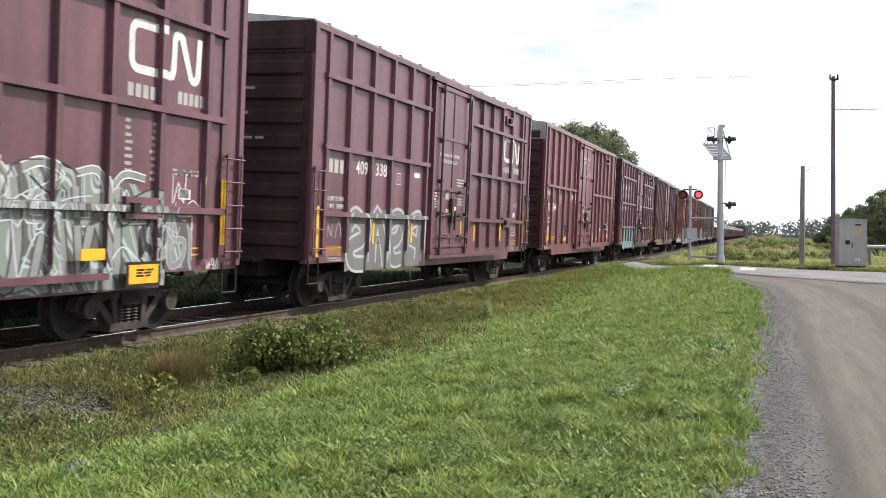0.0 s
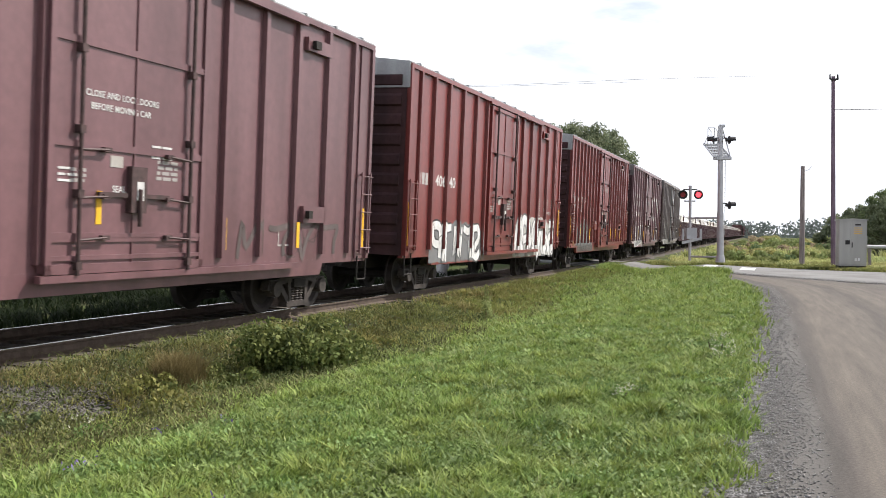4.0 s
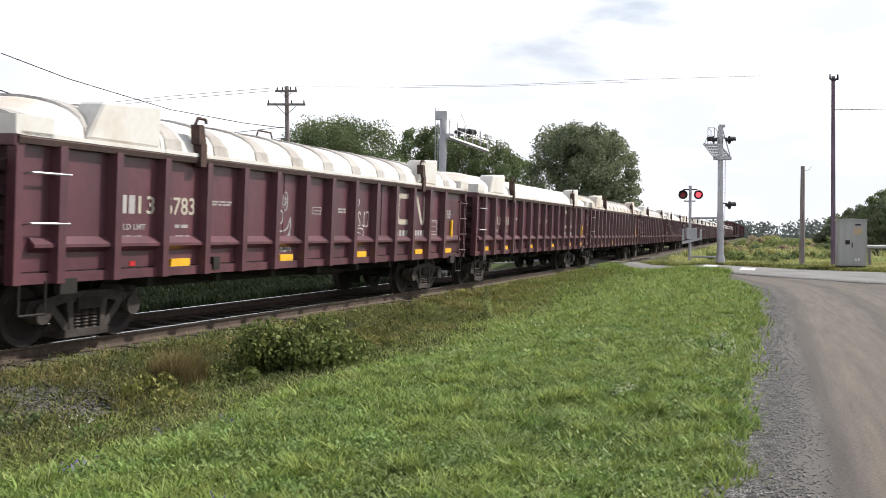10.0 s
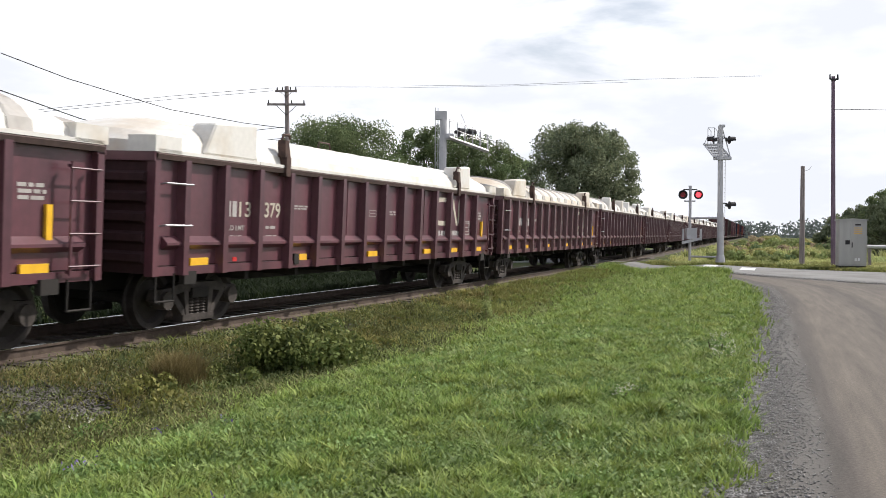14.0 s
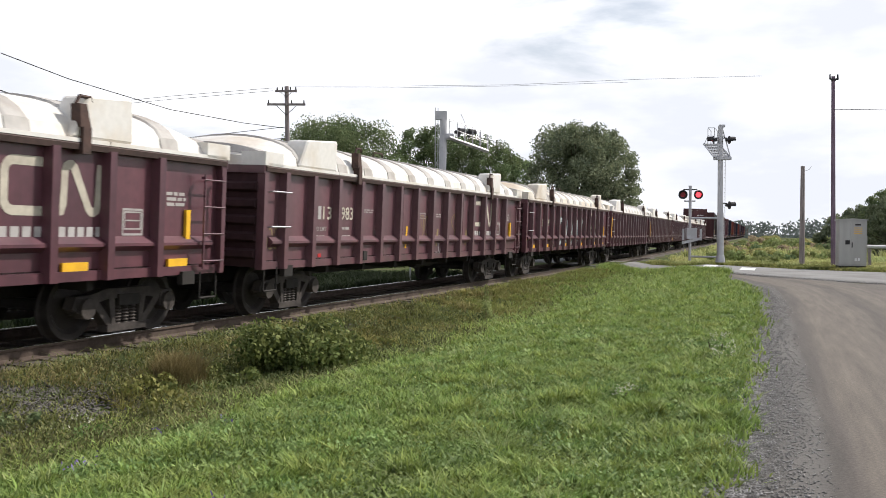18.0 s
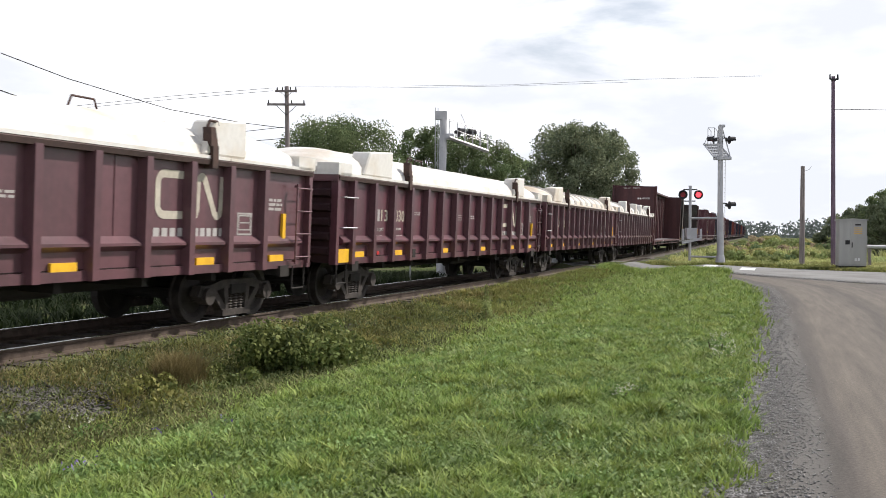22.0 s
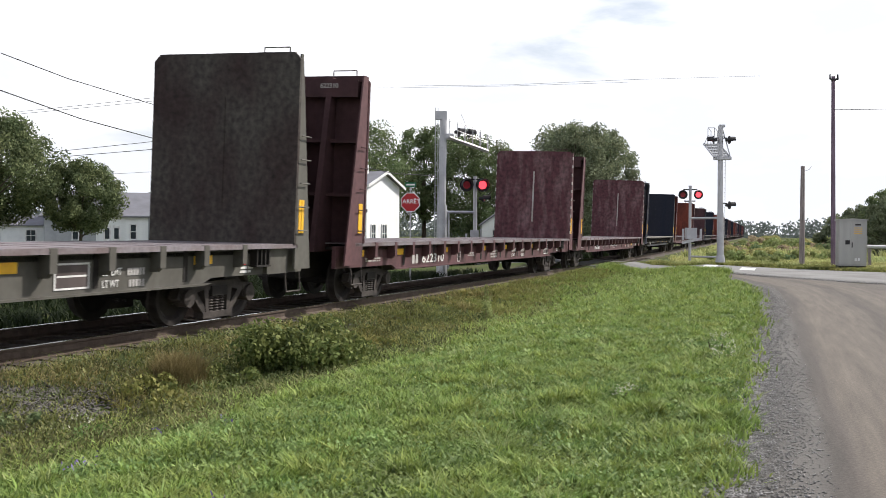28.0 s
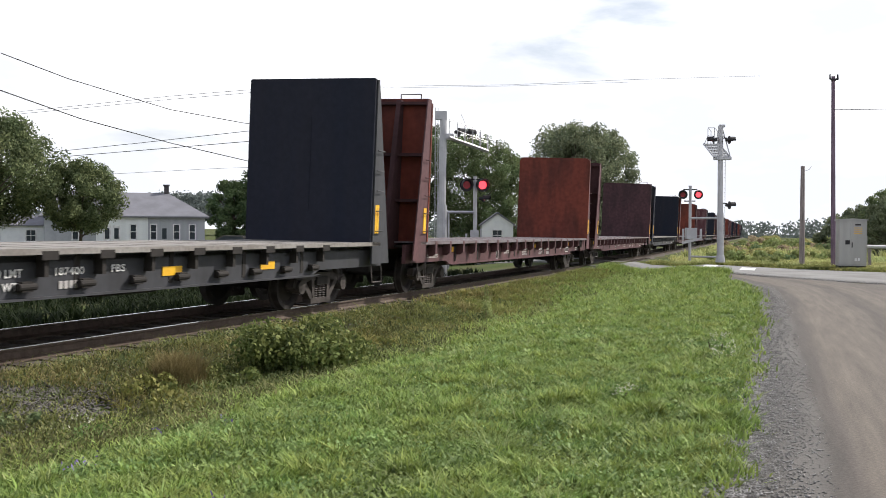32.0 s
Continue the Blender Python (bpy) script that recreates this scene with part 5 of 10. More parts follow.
    if not number and mat == M["flat_grey"]:
        block_row(car, -L + 8.3, -L + 9.35, 0.78, 0.93, 7, ys, "name_block", "faded pale painted blocks")
        block_row(car, -L + 9.6, -L + 10.0, 0.78, 0.93, 3, ys, "name_block", "faded pale painted blocks")
        block_row(car, -L + 10.3, -L + 11.55, 0.78, 0.93, 7, ys, "name_block", "faded pale painted blocks")
    if number == "622403":
        block_row(car, -L + 9.51, -L + 10.6, 0.86, 1.0, 8, ys, "name_block", "white painted blocks")
        block_row(car, -L + 10.76, -L + 11.82, 0.86, 1.0, 8, ys, "name_block", "white painted blocks")
    if style != 2:
        frame_mark(car, -L + 7.46, -L + 7.70, 0.73, 1.0, M["white"], ys, 0.02, 1)
        words_bars(car, -L + 10.5, -L + 11.2, 0.74, 0.99, 3, ys, M["stencil"])
        words_bars(car, -L + 16.15, -L + 16.4, 0.87, 1.0, 2, ys, M["stencil"])
        bx = 17.57 if number == "622403" else 14.75 if mat == M["flat_grey"] else 17.05
        patch(car, bx - L, bx + 0.64 - L, 0.76, 1.1, M["graf_smoke"], "grey painted panel behind the test marks", y=ys)
        frame_mark(car, bx - L, bx + 0.64 - L, 0.76, 1.1, M["white"], ys - 0.004, 0.025, 1)
        bm = bmesh.new()
        for k in range(4):
            box(bm, 19.32 - L + 0.13 * k, 19.35 - L + 0.13 * k, -W + 0.02, -W + 0.16, deck - 0.34, deck - 0.06)
        box(bm, 19.3 - L, 19.76 - L, -W + 0.01, -W + 0.16, deck - 0.37, deck - 0.34)
        part("card_holder", bm, M["under"], car, "dark barred card holder under the deck edge")
        patch(car, 19.02 - L, 19.19 - L, 0.96, 1.1, M["sign_red"], "small red plate", y=ys)
        words_bars(car, 19.0 - L, 19.42 - L, 0.8, 0.93, 2, ys, M["white"])
        bm = bmesh.new()
        box(bm, 19.75 - L, 20.45 - L, -W + 0.08, -W + 0.2, 0.78, deck - 0.07)
        part("end_panel", bm, mat, car)
    else:
        bm = bmesh.new()
        prism(bm, [(2.62 - L, 0.99), (2.86 - L, 0.97), (3.2 - L, 0.77), (2.98 - L, 0.78)], "y", -W - 0.03, -W + 0.0)
        part("strap_plate", bm, M["alu"], car, "bare metal strap plate hanging askew")
        patch(car, 0.57 - L, 0.81 - L, 0.8, 0.9, M["stencil"], "pale label", y=-W + 0.153)
    for x in (-L + 0.62, L - 0.62):
        bm = bmesh.new()
        xa, xb = x - 0.25, x + 0.25
        for q in (xa, xb):
            tube(bm, (q, -W + 0.0, 0.80), (q, -W - 0.03, 0.46), 0.016, n=6)
        tube(bm, (xa, -W - 0.03, 0.46), (xb, -W - 0.03, 0.46), 0.018, n=6)
        part("sill_step", bm, M["steel"], car)
    return car


def centrebeam(label, mat, body_len=19.6, deck=1.05, top=4.75):
    """A centre-beam lumber car: end bulkheads joined by a pierced beam along the middle."""
    car = thing("centrebeam_car", label, "flat car")
    L = body_len / 2
    bm = bmesh.new()
    box(bm, -L, L, -W + 0.1, W - 0.1, deck - 0.1, deck)
    part("deck", bm, M["deck_red"], car, "worn deck")
    for sy in (-1, 1):
        bm = bmesh.new()
        y0, y1 = sorted((sy * (W - 0.02), sy * (W - 0.14)))
        box(bm, -L, L, y0, y1, deck - 0.3, deck)
        part("side_sill", bm, mat, car)
    for k in range(19):
        x = -L + 1.2 + k * (2 * L - 2.4) / 18
        bm = bmesh.new()
        prism(bm, [(x - 0.15, deck - 0.1), (x + 0.15, deck - 0.1), (x + 0.11, deck - 0.24), (x - 0.11, deck - 0.24)], "y", -W - 0.05, -W + 0.06)
        part("lashing_winch", bm, M["under"], car)
    for ex in (-1, 1):
        bm = bmesh.new()
        box(bm, *sorted((ex * (L - 0.35), ex * (L - 0.42))), -W, W, deck, top - 0.02)
        bk = part("bulkhead", bm, mat, car, "tall maroon end bulkhead")
        for y in (-W, -0.5, 0.5, W - 0.12):
            bm = bmesh.new()
            prism(bm, [(ex * (L - 0.42), deck - 0.2), (ex * L, deck - 0.2), (ex * (L - 0.2), top), (ex * (L - 0.42), top)], "y", y, y + 0.12)
            part("post", bm, mat, bk)
        for f in (0.22, 0.48, 0.74, 0.99):
            z = deck + (top - deck) * f
            bm = bmesh.new()
            box(bm, *sorted((ex * (L - 0.36), ex * (L - 0.22))), -W + 0.1, W - 0.1, z - 0.1, z)
            part("shelf_plate", bm, mat, bk)
        add_coupler(car, ex * L, ex)
        add_truck(car, ex * (L - 2.1))
        # plate that stiffens the beam next to the bulkhead
        bm = bmesh.new()
        box(bm, *sorted((ex * (L - 0.42), ex * (L - 1.0 if ex < 0 else L - 1.9))), -0.09, 0.09, deck, top)
        part("beam_plate", bm, mat, car)
    bm = bmesh.new()
    box(bm, -L + 0.4, L - 0.4, -0.42, 0.42, top - 0.05, top)
    box(bm, -L + 0.4, L - 0.4, -0.12, 0.12, top - 0.25, top - 0.05)
    for sy in (-1, 1):
        box(bm, -L + 0.4, L - 0.4, *sorted((sy * 0.42, sy * 0.38)), top - 0.13, top)
    part("top_chord", bm, mat, car)
    n = 15
    xs = [-L + 1.0 + k * (2 * L - 2.4) / (n - 1) for k in range(n)]
    for k, x in enumerate(xs):
        bm = bmesh.new()
        prism(bm, [(-0.17, deck), (-0.1, top - 0.2), (0.1, top - 0.2), (0.17, deck)], "x", x - 0.13, x + 0.13)
        part("upright", bm, mat, car)
        if k < n - 1 and k % 2 == 0:
            xa, xb = x, xs[k + 1]
            bm = bmesh.new()
            prism(bm, [(xa + 0.1, deck), (xa + 0.26, deck), (xb - 0.02, top - 0.25), (xb - 0.16, top - 0.25)], "y", -0.07, 0.07)
            part("diagonal_brace", bm, mat, car)
        elif k < n - 1:
            bm = bmesh.new()
            tube(bm, (x + 0.1, -0.3, deck), (xs[k + 1] - 0.1, -0.12, top - 1.5), 0.012, n=5)
            part("tie_cable", bm, M["under"], car)
    bm = bmesh.new()
    box(bm, -L + 0.3, L - 0.3, -0.35, 0.35, 0.5, deck - 0.1)
    tube(bm, (-1.5, -0.7, 0.66), (0.2, -0.7, 0.66), 0.16, n=12)
    part("underframe", bm, M["under"], car)
    bm = bmesh.new()
    box(bm, -L - 0.035, -L - 0.02, -1.38, 0.8, top - 1.9, top - 0.13)
    part("number_board", bm, mat, car)
    xe = -L - 0.041
    for y0 in (-0.26, -0.40):
        bm = bmesh.new()
        box(bm, xe - 0.003, xe + 0.006, y0 - 0.1, y0, top - 0.95, top - 0.83)
        part("reporting_mark", bm, M["white"], car, "white painted block")
    end_text(car, "626150", xe, -0.58, top - 0.95, 0.12)
    end_text(car, "CAUTION", xe, 0.06, top - 0.235, 0.075)
    end_bars(car, xe, 0.72, top - 0.2, 0.55, 0.03)
    end_bars(car, xe, 0.66, top - 0.26, 0.45, 0.03)
    for k in range(4):
        end_bars(car, xe, -0.26 - 0.06 * (k % 2), top - 1.4 - 0.11 * k, 0.8, 0.045)
    for k, (w2, h2) in enumerate(((0.5, 0.05), (0.7, 0.05), (0.5, 0.05), (0.3, 0.14), (0.6, 0.06), (0.6, 0.05), (0.25, 0.12), (0.6, 0.05))):
        bars(car, L - 1.45 - w2 / 2, top - 0.5 - 0.22 * k, 1, w2, h=h2, mat=M["cover_rib"], y=-0.094)
    side_text(car, "626150", -L + 6.2, deck - 0.26, 0.2)
    bars(car, -L + 5.4, deck - 0.06, 1, 0.5, h=0.18)
    return car


def patch(car, x0, x1, z0, z1, mat, label, y=-W - 0.004, name="painted_panel"):
    bm = bmesh.new()
    box(bm, x0, x1, y - 0.003, y + 0.006, z0, z1)
    part(name, bm, mat, car, label)


def door_words(car, z=3.75, french=False):
    ys = -W - 0.046
    side_text(car, "CLOSE AND LOCK DOORS", -1.0, z, 0.085, y=ys, label="small white warning words")
    side_text(car, "BEFORE MOVING CAR", -0.9, z - 0.16, 0.085, y=ys, label="small white warning words")
    if french:
        for k, wd in enumerate(("VERROUILLER LA", "PORTE AVANT DE", "DEPLACER LE WAGON")):
            side_text(car, wd, -1.0, z - 0.75 - 0.15 * k, 0.08, y=ys, label="small white warning words")
    side_text(car, "SEAL", -0.45, 2.0, 0.09, y=ys, label="small white word")
    bars(car, 0.35, z - 0.5, 3, 0.6, h=0.03, y=ys)
    bars(car, -1.45, z - 0.9, 3, 0.35, h=0.03, y=ys)


def block_row(car, x0, x1, z0, z1, n, y, name="name_block", label="white painted blocks"):
    """A word of a company's name, as plain blocks."""
    w = (x1 - x0) / n
    polys = [[(x0 + w * (k + 0.14), z0), (x0 + w * (k + 0.86), z0), (x0 + w * (k + 0.86), z1), (x0 + w * (k + 0.14), z1)] for k in range(n)]
    paint(car, name, polys, M["stencil_bar"], label, y)


def frame_mark(car, x0, x1, z0, z1, mat, y, t=0.02, bars_n=0, name="stencil_frame", label="stencilled frame"):
    polys = [[(x0, z0), (x1, z0), (x1, z0 + t), (x0, z0 + t)], [(x0, z1 - t), (x1, z1 - t), (x1, z1), (x0, z1)], [(x0, z0 + t), (x0 + t, z0 + t), (x0 + t, z1 - t), (x0, z1 - t)], [(x1 - t, z0 + t), (x1, z0 + t), (x1, z1 - t), (x1 - t, z1 - t)]]
    for k in range(bars_n):
        c = z0 + (z1 - z0) * (k + 1) / (bars_n + 1)
        polys.append([(x0 + 2 * t, c - t / 2), (x1 - 2 * t, c - t / 2), (x1 - 2 * t, c + t / 2), (x0 + 2 * t, c + t / 2)])
    paint(car, name, polys, mat, label, y)


def table(car, x0, x1, z0, z1, rows, y, mat=None, cols=2):
    """A column of tiny figures at either side of a table: plain bars."""
    rng = random.Random(int(x0 * 91) + rows)
    polys = []
    for r in range(rows):
        z = z1 - (z1 - z0) * r / max(1, rows - 1)
        for c in range(cols):
            w = (0.08 + 0.08 * rng.random()) if cols > 1 else (x1 - x0) * (0.7 + 0.3 * rng.random())
            a = x0 if c == 0 else x1 - w
            h = 0.045
            polys.append([(a, z - h), (a + w, z - h), (a + w, z), (a, z)])
    tagged(paint(car, "stencil_block", polys, mat or M["stencil"], "small white stencilled lines", y), kind="stuff")


def words_bars(car, x0, x1, z0, z1, rows, y, mat=None):
    """Lines of small words that cannot be read."""
    rng = random.Random(int(x0 * 57) + rows * 3)
    polys = []
    h = (z1 - z0) / (rows * 1.6)
    for r in range(rows):
        z = z1 - r * 1.6 * h
        a = x0 + 0.1 * (x1 - x0) * rng.random()
        while a < x1 - 0.05:
            w = min(x1 - a, 0.06 + 0.16 * rng.random())
            polys.append([(a, z - h), (a + w, z - h), (a + w, z), (a, z)])
            a += w + 0.035
    tagged(paint(car, "stencil_block", polys, mat or M["stencil"], "small white stencilled lines", y), kind="stuff")


def box_marks(k, car, L, ribs, belts, door):
    """What is painted, stuck and sprayed on each boxcar; x runs from the front end."""
    ys = -W + 0.055       # just off the panels' face
    yd = -W - 0.044       # just off the door's face
    num = lambda b, a, c, z0, z1: fit_text(car, b, a - L, c - L, z0, z1, y=ys)
    blk = lambda n, a, c, z0, z1: block_row(car, a - L, c - L, z0, z1, n, ys, "reporting_mark", "white painted blocks")
    tab = lambda a, c, z0, z1, rows, cols=2: table(car, a - L, c - L, z0, z1, rows, ys, cols=cols)
    wrd = lambda a, c, z0, z1, rows, y=ys, m=None: words_bars(car, a - L, c - L, z0, z1, rows, y, m)
    fr = lambda a, c, z0, z1, m="white", t=0.02, n=0: frame_mark(car, a - L, c - L, z0, z1, M[m], ys, t, n)
    pt = lambda a, c, z0, z1, m, lab, y=ys: patch(car, a - L, c - L, z0, z1, M[m], lab, y=y)
    strip = lambda x, z0, z1, w=0.11, y=ys - 0.004: yellow_strip(car, x - L, z0, z1, w, y=-W - 0.03 if y > -W and min([9.0] + [abs(x - L - r) for r in ribs]) < 0.11 else y)
    spray = lambda a, c, z0, z1, n, seed, field, fill, edge, **kw: sprayed(car, a - L, c - L, z0, z1, n, seed, M[field] if field else None, M[fill], M[edge], ys - 0.001, ribs, belts, **kw)
    tag = lambda a, c, z0, z1, n, seed, m="white", w=0.03, y=ys - 0.001: tag_lines(car, a - L, c - L, z0, z1, n, seed, M[m], y, w, ribs if y == ys - 0.001 else (), belts if y == ys - 0.001 else ())
    shape = lambda pts, m, lab: paint(car, "spray_field", [[(a - L, z) for a, z in pts]], M[m], lab, ys - 0.001, ribs, belts)
    stroke = lambda pts, m, w, up=0.002: paint(car, "spray_line", band([(a - L, z) for a, z in pts], w), M[m], "straight sprayed stroke", ys - up, ribs, belts)
    f_box = lambda a, z: (fr(a, a + 0.25, z - 0.26, z, t=0.018), wrd(a + 0.07, a + 0.18, z - 0.2, z - 0.06, 2))

    def ends(a=13.6, z=1.42):
        """The small things by the rear ladder: grid, outlined plate, dimension tables."""
        fr(a, a + 0.48, z, z + 0.33, t=0.03)
        fr(a + 0.1, a + 0.3, z + 0.1, z + 0.26, t=0.02)
    if k in (0, 1, 3):
        logo(car, 12.5 - L, 3.66, 1.68, 0.74, y=ys, ribs=ribs)
        blk(4, 12.48, 13.12, 3.34, 3.52)
        blk(5, 13.6, 14.28, 3.36, 3.54)
        tab(12.48, 13.15, 2.26, 3.03, 9)
        wrd(13.6, 14.2, 2.3, 2.42, 2)
        pt(13.72, 13.95, 2.0, 2.14, "white", "small white plate")
        ends()
        fr(13.58, 14.3, 1.15, 1.27, "yellow", 0.025)
        wrd(13.6, 14.0, 0.95, 1.06, 2)
    if k == 0:
        spray(8.9, 13.35, 0.74, 2.32, 5, 21, "graf_green", "graf_mid", "graf_dark", thick=0.17, lines=12, line_mat=M["sky_paint"])
        spray(9.0, 13.0, 1.55, 2.45, 5, 24, None, "graf_mid", "white", thick=0.12, lines=6, line_mat=M["graf_dark"])
        spray(12.9, 14.0, 0.95, 1.75, 2, 22, "graf_green", "graf_mid", "graf_pale", thick=0.16)
        pt(11.55, 12.0, 1.14, 1.29, "yellow", "yellow painted patch", -W - 0.066)
        pt(12.43, 13.16, 0.76, 1.10, "under", "dark framed board", -W - 0.07)
        pt(12.48, 13.11, 0.80, 1.06, "yellow", "orange stencilled plate", -W - 0.075)
        wrd(12.6, 13.0, 0.88, 1.0, 3, -W - 0.081, M["under"])
        tag(13.5, 14.3, 1.88, 2.38, 2, 5, w=0.025)
        pt(13.7, 14.0, 1.98, 2.13, "white", "white sprayed block")
        wrd(13.55, 14.15, 2.3, 2.42, 2)
        tag(14.4, 14.75, 0.92, 1.1, 3, 6, w=0.02, y=-W + 0.02)
        strip(14.78, 1.3, 2.32, 0.11, -W - 0.01)
    if k == 1:
        blk(3, 0.8, 1.5, 2.66, 2.92)
        num("409", 2.04, 2.62, 2.69, 2.97)
        num("338", 3.03, 3.62, 2.71, 2.99)
        f_box(4.2, 2.84)
        pt(5.25, 5.6, 2.79, 2.9, "white", "small white plate")
        num("LD LMT 211500", 0.72, 1.54, 2.12, 2.21)
        num("LT WT  74500", 0.72, 1.54, 1.97, 2.06)
        tag(0.78, 1.48, 1.38, 1.72, 2, 34, "graf_pale", 0.025)
        pt(0.78, 1.58, 1.04, 1.24, "rust_pale", "rubbed orange patch")
        pt(0.78, 1.52, 1.18, 1.22, "yellow", "yellow line")
        wrd(0.9, 1.5, 0.93, 1.02, 2)
        spray(1.75, 5.85, 0.73, 2.04, 4, 31, "graf_steel", "graf_steel", "graf_pale", thick=0.3, lines=2)
        strip(3.0, 1.26, 1.74, 0.1, ys - 0.008)
        strip(5.18, 1.27, 1.74, 0.1, ys - 0.008)
        frame_mark(car, 3.18 - L, 3.42 - L, 1.27, 1.42, M["rust"], ys - 0.006, 0.02, 1)
        strip(9.88, 1.28, 1.73)
        strip(12.12, 1.28, 1.73)
        strip(8.45, 1.38, 1.85, 0.1, yd)
        strip(14.78, 1.2, 2.2, 0.09, -W - 0.01)
        strip(0.3, 1.05, 2.0, 0.09, -W - 0.02)
        door_words(car, 3.4)
        tag(9.6, 10.3, 2.7, 2.95, 4, 36, "stencil", 0.015)
    if k == 2:
        blk(2, 0.82, 1.32, 2.9, 3.16)
        num("473", 0.74, 1.36, 2.3, 2.6)
        num("644", 1.78, 2.39, 2.33, 2.62)
        num("LD LMT 215400", 0.7, 1.42, 2.03, 2.11)
        num("LT WT  70600", 0.7, 1.42, 1.87, 1.95)
        pt(0.8, 1.3, 1.5, 1.75, "stencil", "rubbed pale patch")
        pt(0.8, 1.29, 1.24, 1.46, "yellow", "orange reflective square")
        words_bars(car, 0.72 - L, 1.42 - L, 1.1, 1.15, 1, ys)
        fr(1.74, 2.39, 1.27, 1.39, "yellow", 0.028)
        wrd(1.8, 2.33, 1.31, 1.35, 1)
        f_box(2.96, 2.93)
        pt(2.8, 3.25, 1.4, 2.05, "faded_patch", "greyed worn patch")
        fr(2.95, 3.15, 1.38, 1.52, "under", 0.02)
        pt(3.75, 4.41, 1.42, 1.83, "under", "dark worn square")
        pt(3.84, 4.33, 1.22, 1.36, "yellow", "orange reflective square")
        wrd(4.7, 5.35, 2.78, 3.08, 3)
        pt(5.25, 5.42, 2.9, 3.0, "white", "white sprayed block")
        tag(5.5, 5.85, 2.7, 3.2, 2, 37, "white", 0.04)
        wrd(0.5, 1.5, 0.93, 1.0, 1)
        door_words(car, 4.55)
        pt(6.05, 6.48, 1.38, 1.52, "yellow", "faded yellow plate", yd)
        pt(8.56, 8.99, 1.38, 1.51, "yellow", "faded yellow plate", yd)
        wrd(8.75, 9.05, 1.7, 1.95, 3, yd)
        pt(11.76, 12.03, 1.62, 1.74, "white", "small white plate")
        fr(12.56, 13.22, 1.28, 1.4, "yellow", 0.028)
        pt(13.62, 14.09, 1.28, 1.49, "yellow", "orange reflective square")
        fr(13.67, 14.12, 1.68, 2.02, t=0.03, n=1)
        fr(10.69, 11.12, 1.22, 1.35, "yellow", 0.05)
        tab(12.58, 13.23, 2.29, 2.79, 7)
        tab(13.61, 14.1, 2.33, 2.81, 6)
        for a, b, sd in ((9.68, 10.25, 35), (10.85, 11.95, 38)):
            tag(a, b, 1.55, 2.15, 1 if a < 10 else 2, sd, "stencil", 0.018)
            tag(a, b, 0.98, 1.6, 3, sd + 7, "white", 0.022)
        end_text(car, "473644", -L - 0.045, 0.75, 4.95, 0.17, M["under"])
    if k == 3:
        for n, a, b in ((3, 0.88, 1.64), (3, 2.08, 2.76), (2, 3.13, 3.68)):
            block_row(car, a - L, b - L, 3.85, 4.14, n, ys)
            block_row(car, a - L, b - L, 3.39, 3.69, n, ys)
        blk(3, 0.85, 1.58, 2.75, 3.03)
        num("405", 2.09, 2.72, 2.75, 3.03)
        num("671", 3.1, 3.7, 2.75, 3.03)
        f_box(4.27, 2.89)
        num("LD LMT 219900", 0.78, 1.61, 2.13, 2.22)
        num("LT WT  70100", 0.78, 1.61, 1.97, 2.06)
        tag(0.8, 1.55, 2.35, 2.65, 3, 40, "straw_paint", 0.025)
        tag(5.1, 5.7, 1.95, 2.25, 3, 39, "straw_paint", 0.025)
        fr(0.78, 1.58, 1.45, 1.55, "straw_paint", 0.03)
        tag(0.8, 1.5, 0.88, 1.4, 3, 42, "stencil", 0.025)
        spray(1.95, 5.95, 0.73, 1.85, 5, 41, "graf_teal_flat", "graf_teal_flat", "graf_teal_dark", thick=0.3, field_drop=0.06, lines=8, line_mat=M["graf_steel"])
        strip(0.36, 0.92, 1.92, 0.14, -W - 0.022)
        strip(3.16, 1.3, 1.73, 0.13, ys - 0.008)
        strip(5.28, 1.3, 1.72, 0.13, ys - 0.008)
        for a, b, sd, n in ((9.4, 10.15, 44, 2), (10.2, 11.1, 47, 3), (11.25, 12.5, 49, 2)):
            tag(a, b, 3.3, 4.0, n, sd, "sky_paint", 0.045)
        for c in (9.65, 11.5):
            paint(car, "spray_line", band([(c - L + 0.1 * math.cos(q * 0.7), 4.1 + 0.11 * math.sin(q * 0.7)) for q in range(10)], 0.035), M["sky_paint"], "small sprayed ring", ys - 0.001, ribs)
        shape([(8.87, 1.12), (8.67, 1.89), (8.97, 1.93), (9.64, 2.07), (9.9, 1.93), (10.34, 1.97), (10.62, 1.92), (12.22, 2.09), (12.45, 2.0), (12.31, 0.89), (9.0, 0.9)], "graf_smoke", "smoky dark sprayed field")
        stroke([(8.6, 1.75), (8.97, 2.2), (9.3, 2.3), (10.3, 2.3)], "graf_dark", 0.05)
        stroke([(9.45, 1.75), (9.7, 2.06), (10.05, 1.92)], "graf_dark", 0.06)
        stroke([(11.1, 1.95), (11.6, 2.05), (12.2, 2.1), (12.45, 2.0)], "graf_dark", 0.06)
        for pts in ([(9.54, 1.83), (9.7, 2.04), (10.01, 1.9), (9.95, 1.81)], [(9.43, 1.62), (9.82, 1.73), (9.89, 1.68), (9.76, 1.56), (9.85, 1.47), (9.69, 1.38), (10.03, 1.1), (9.97, 1.0), (9.46, 1.05)],
                    [(10.35, 1.0), (10.35, 1.85), (10.53, 1.82), (10.9, 1.08), (10.75, 1.01), (10.54, 1.42), (10.5, 0.99)], [(10.8, 1.42), (11.06, 1.47), (11.02, 1.03), (10.86, 1.08)], [(12.32, 1.63), (12.71, 1.54), (12.91, 1.41), (12.8, 1.04), (12.42, 1.2)]):
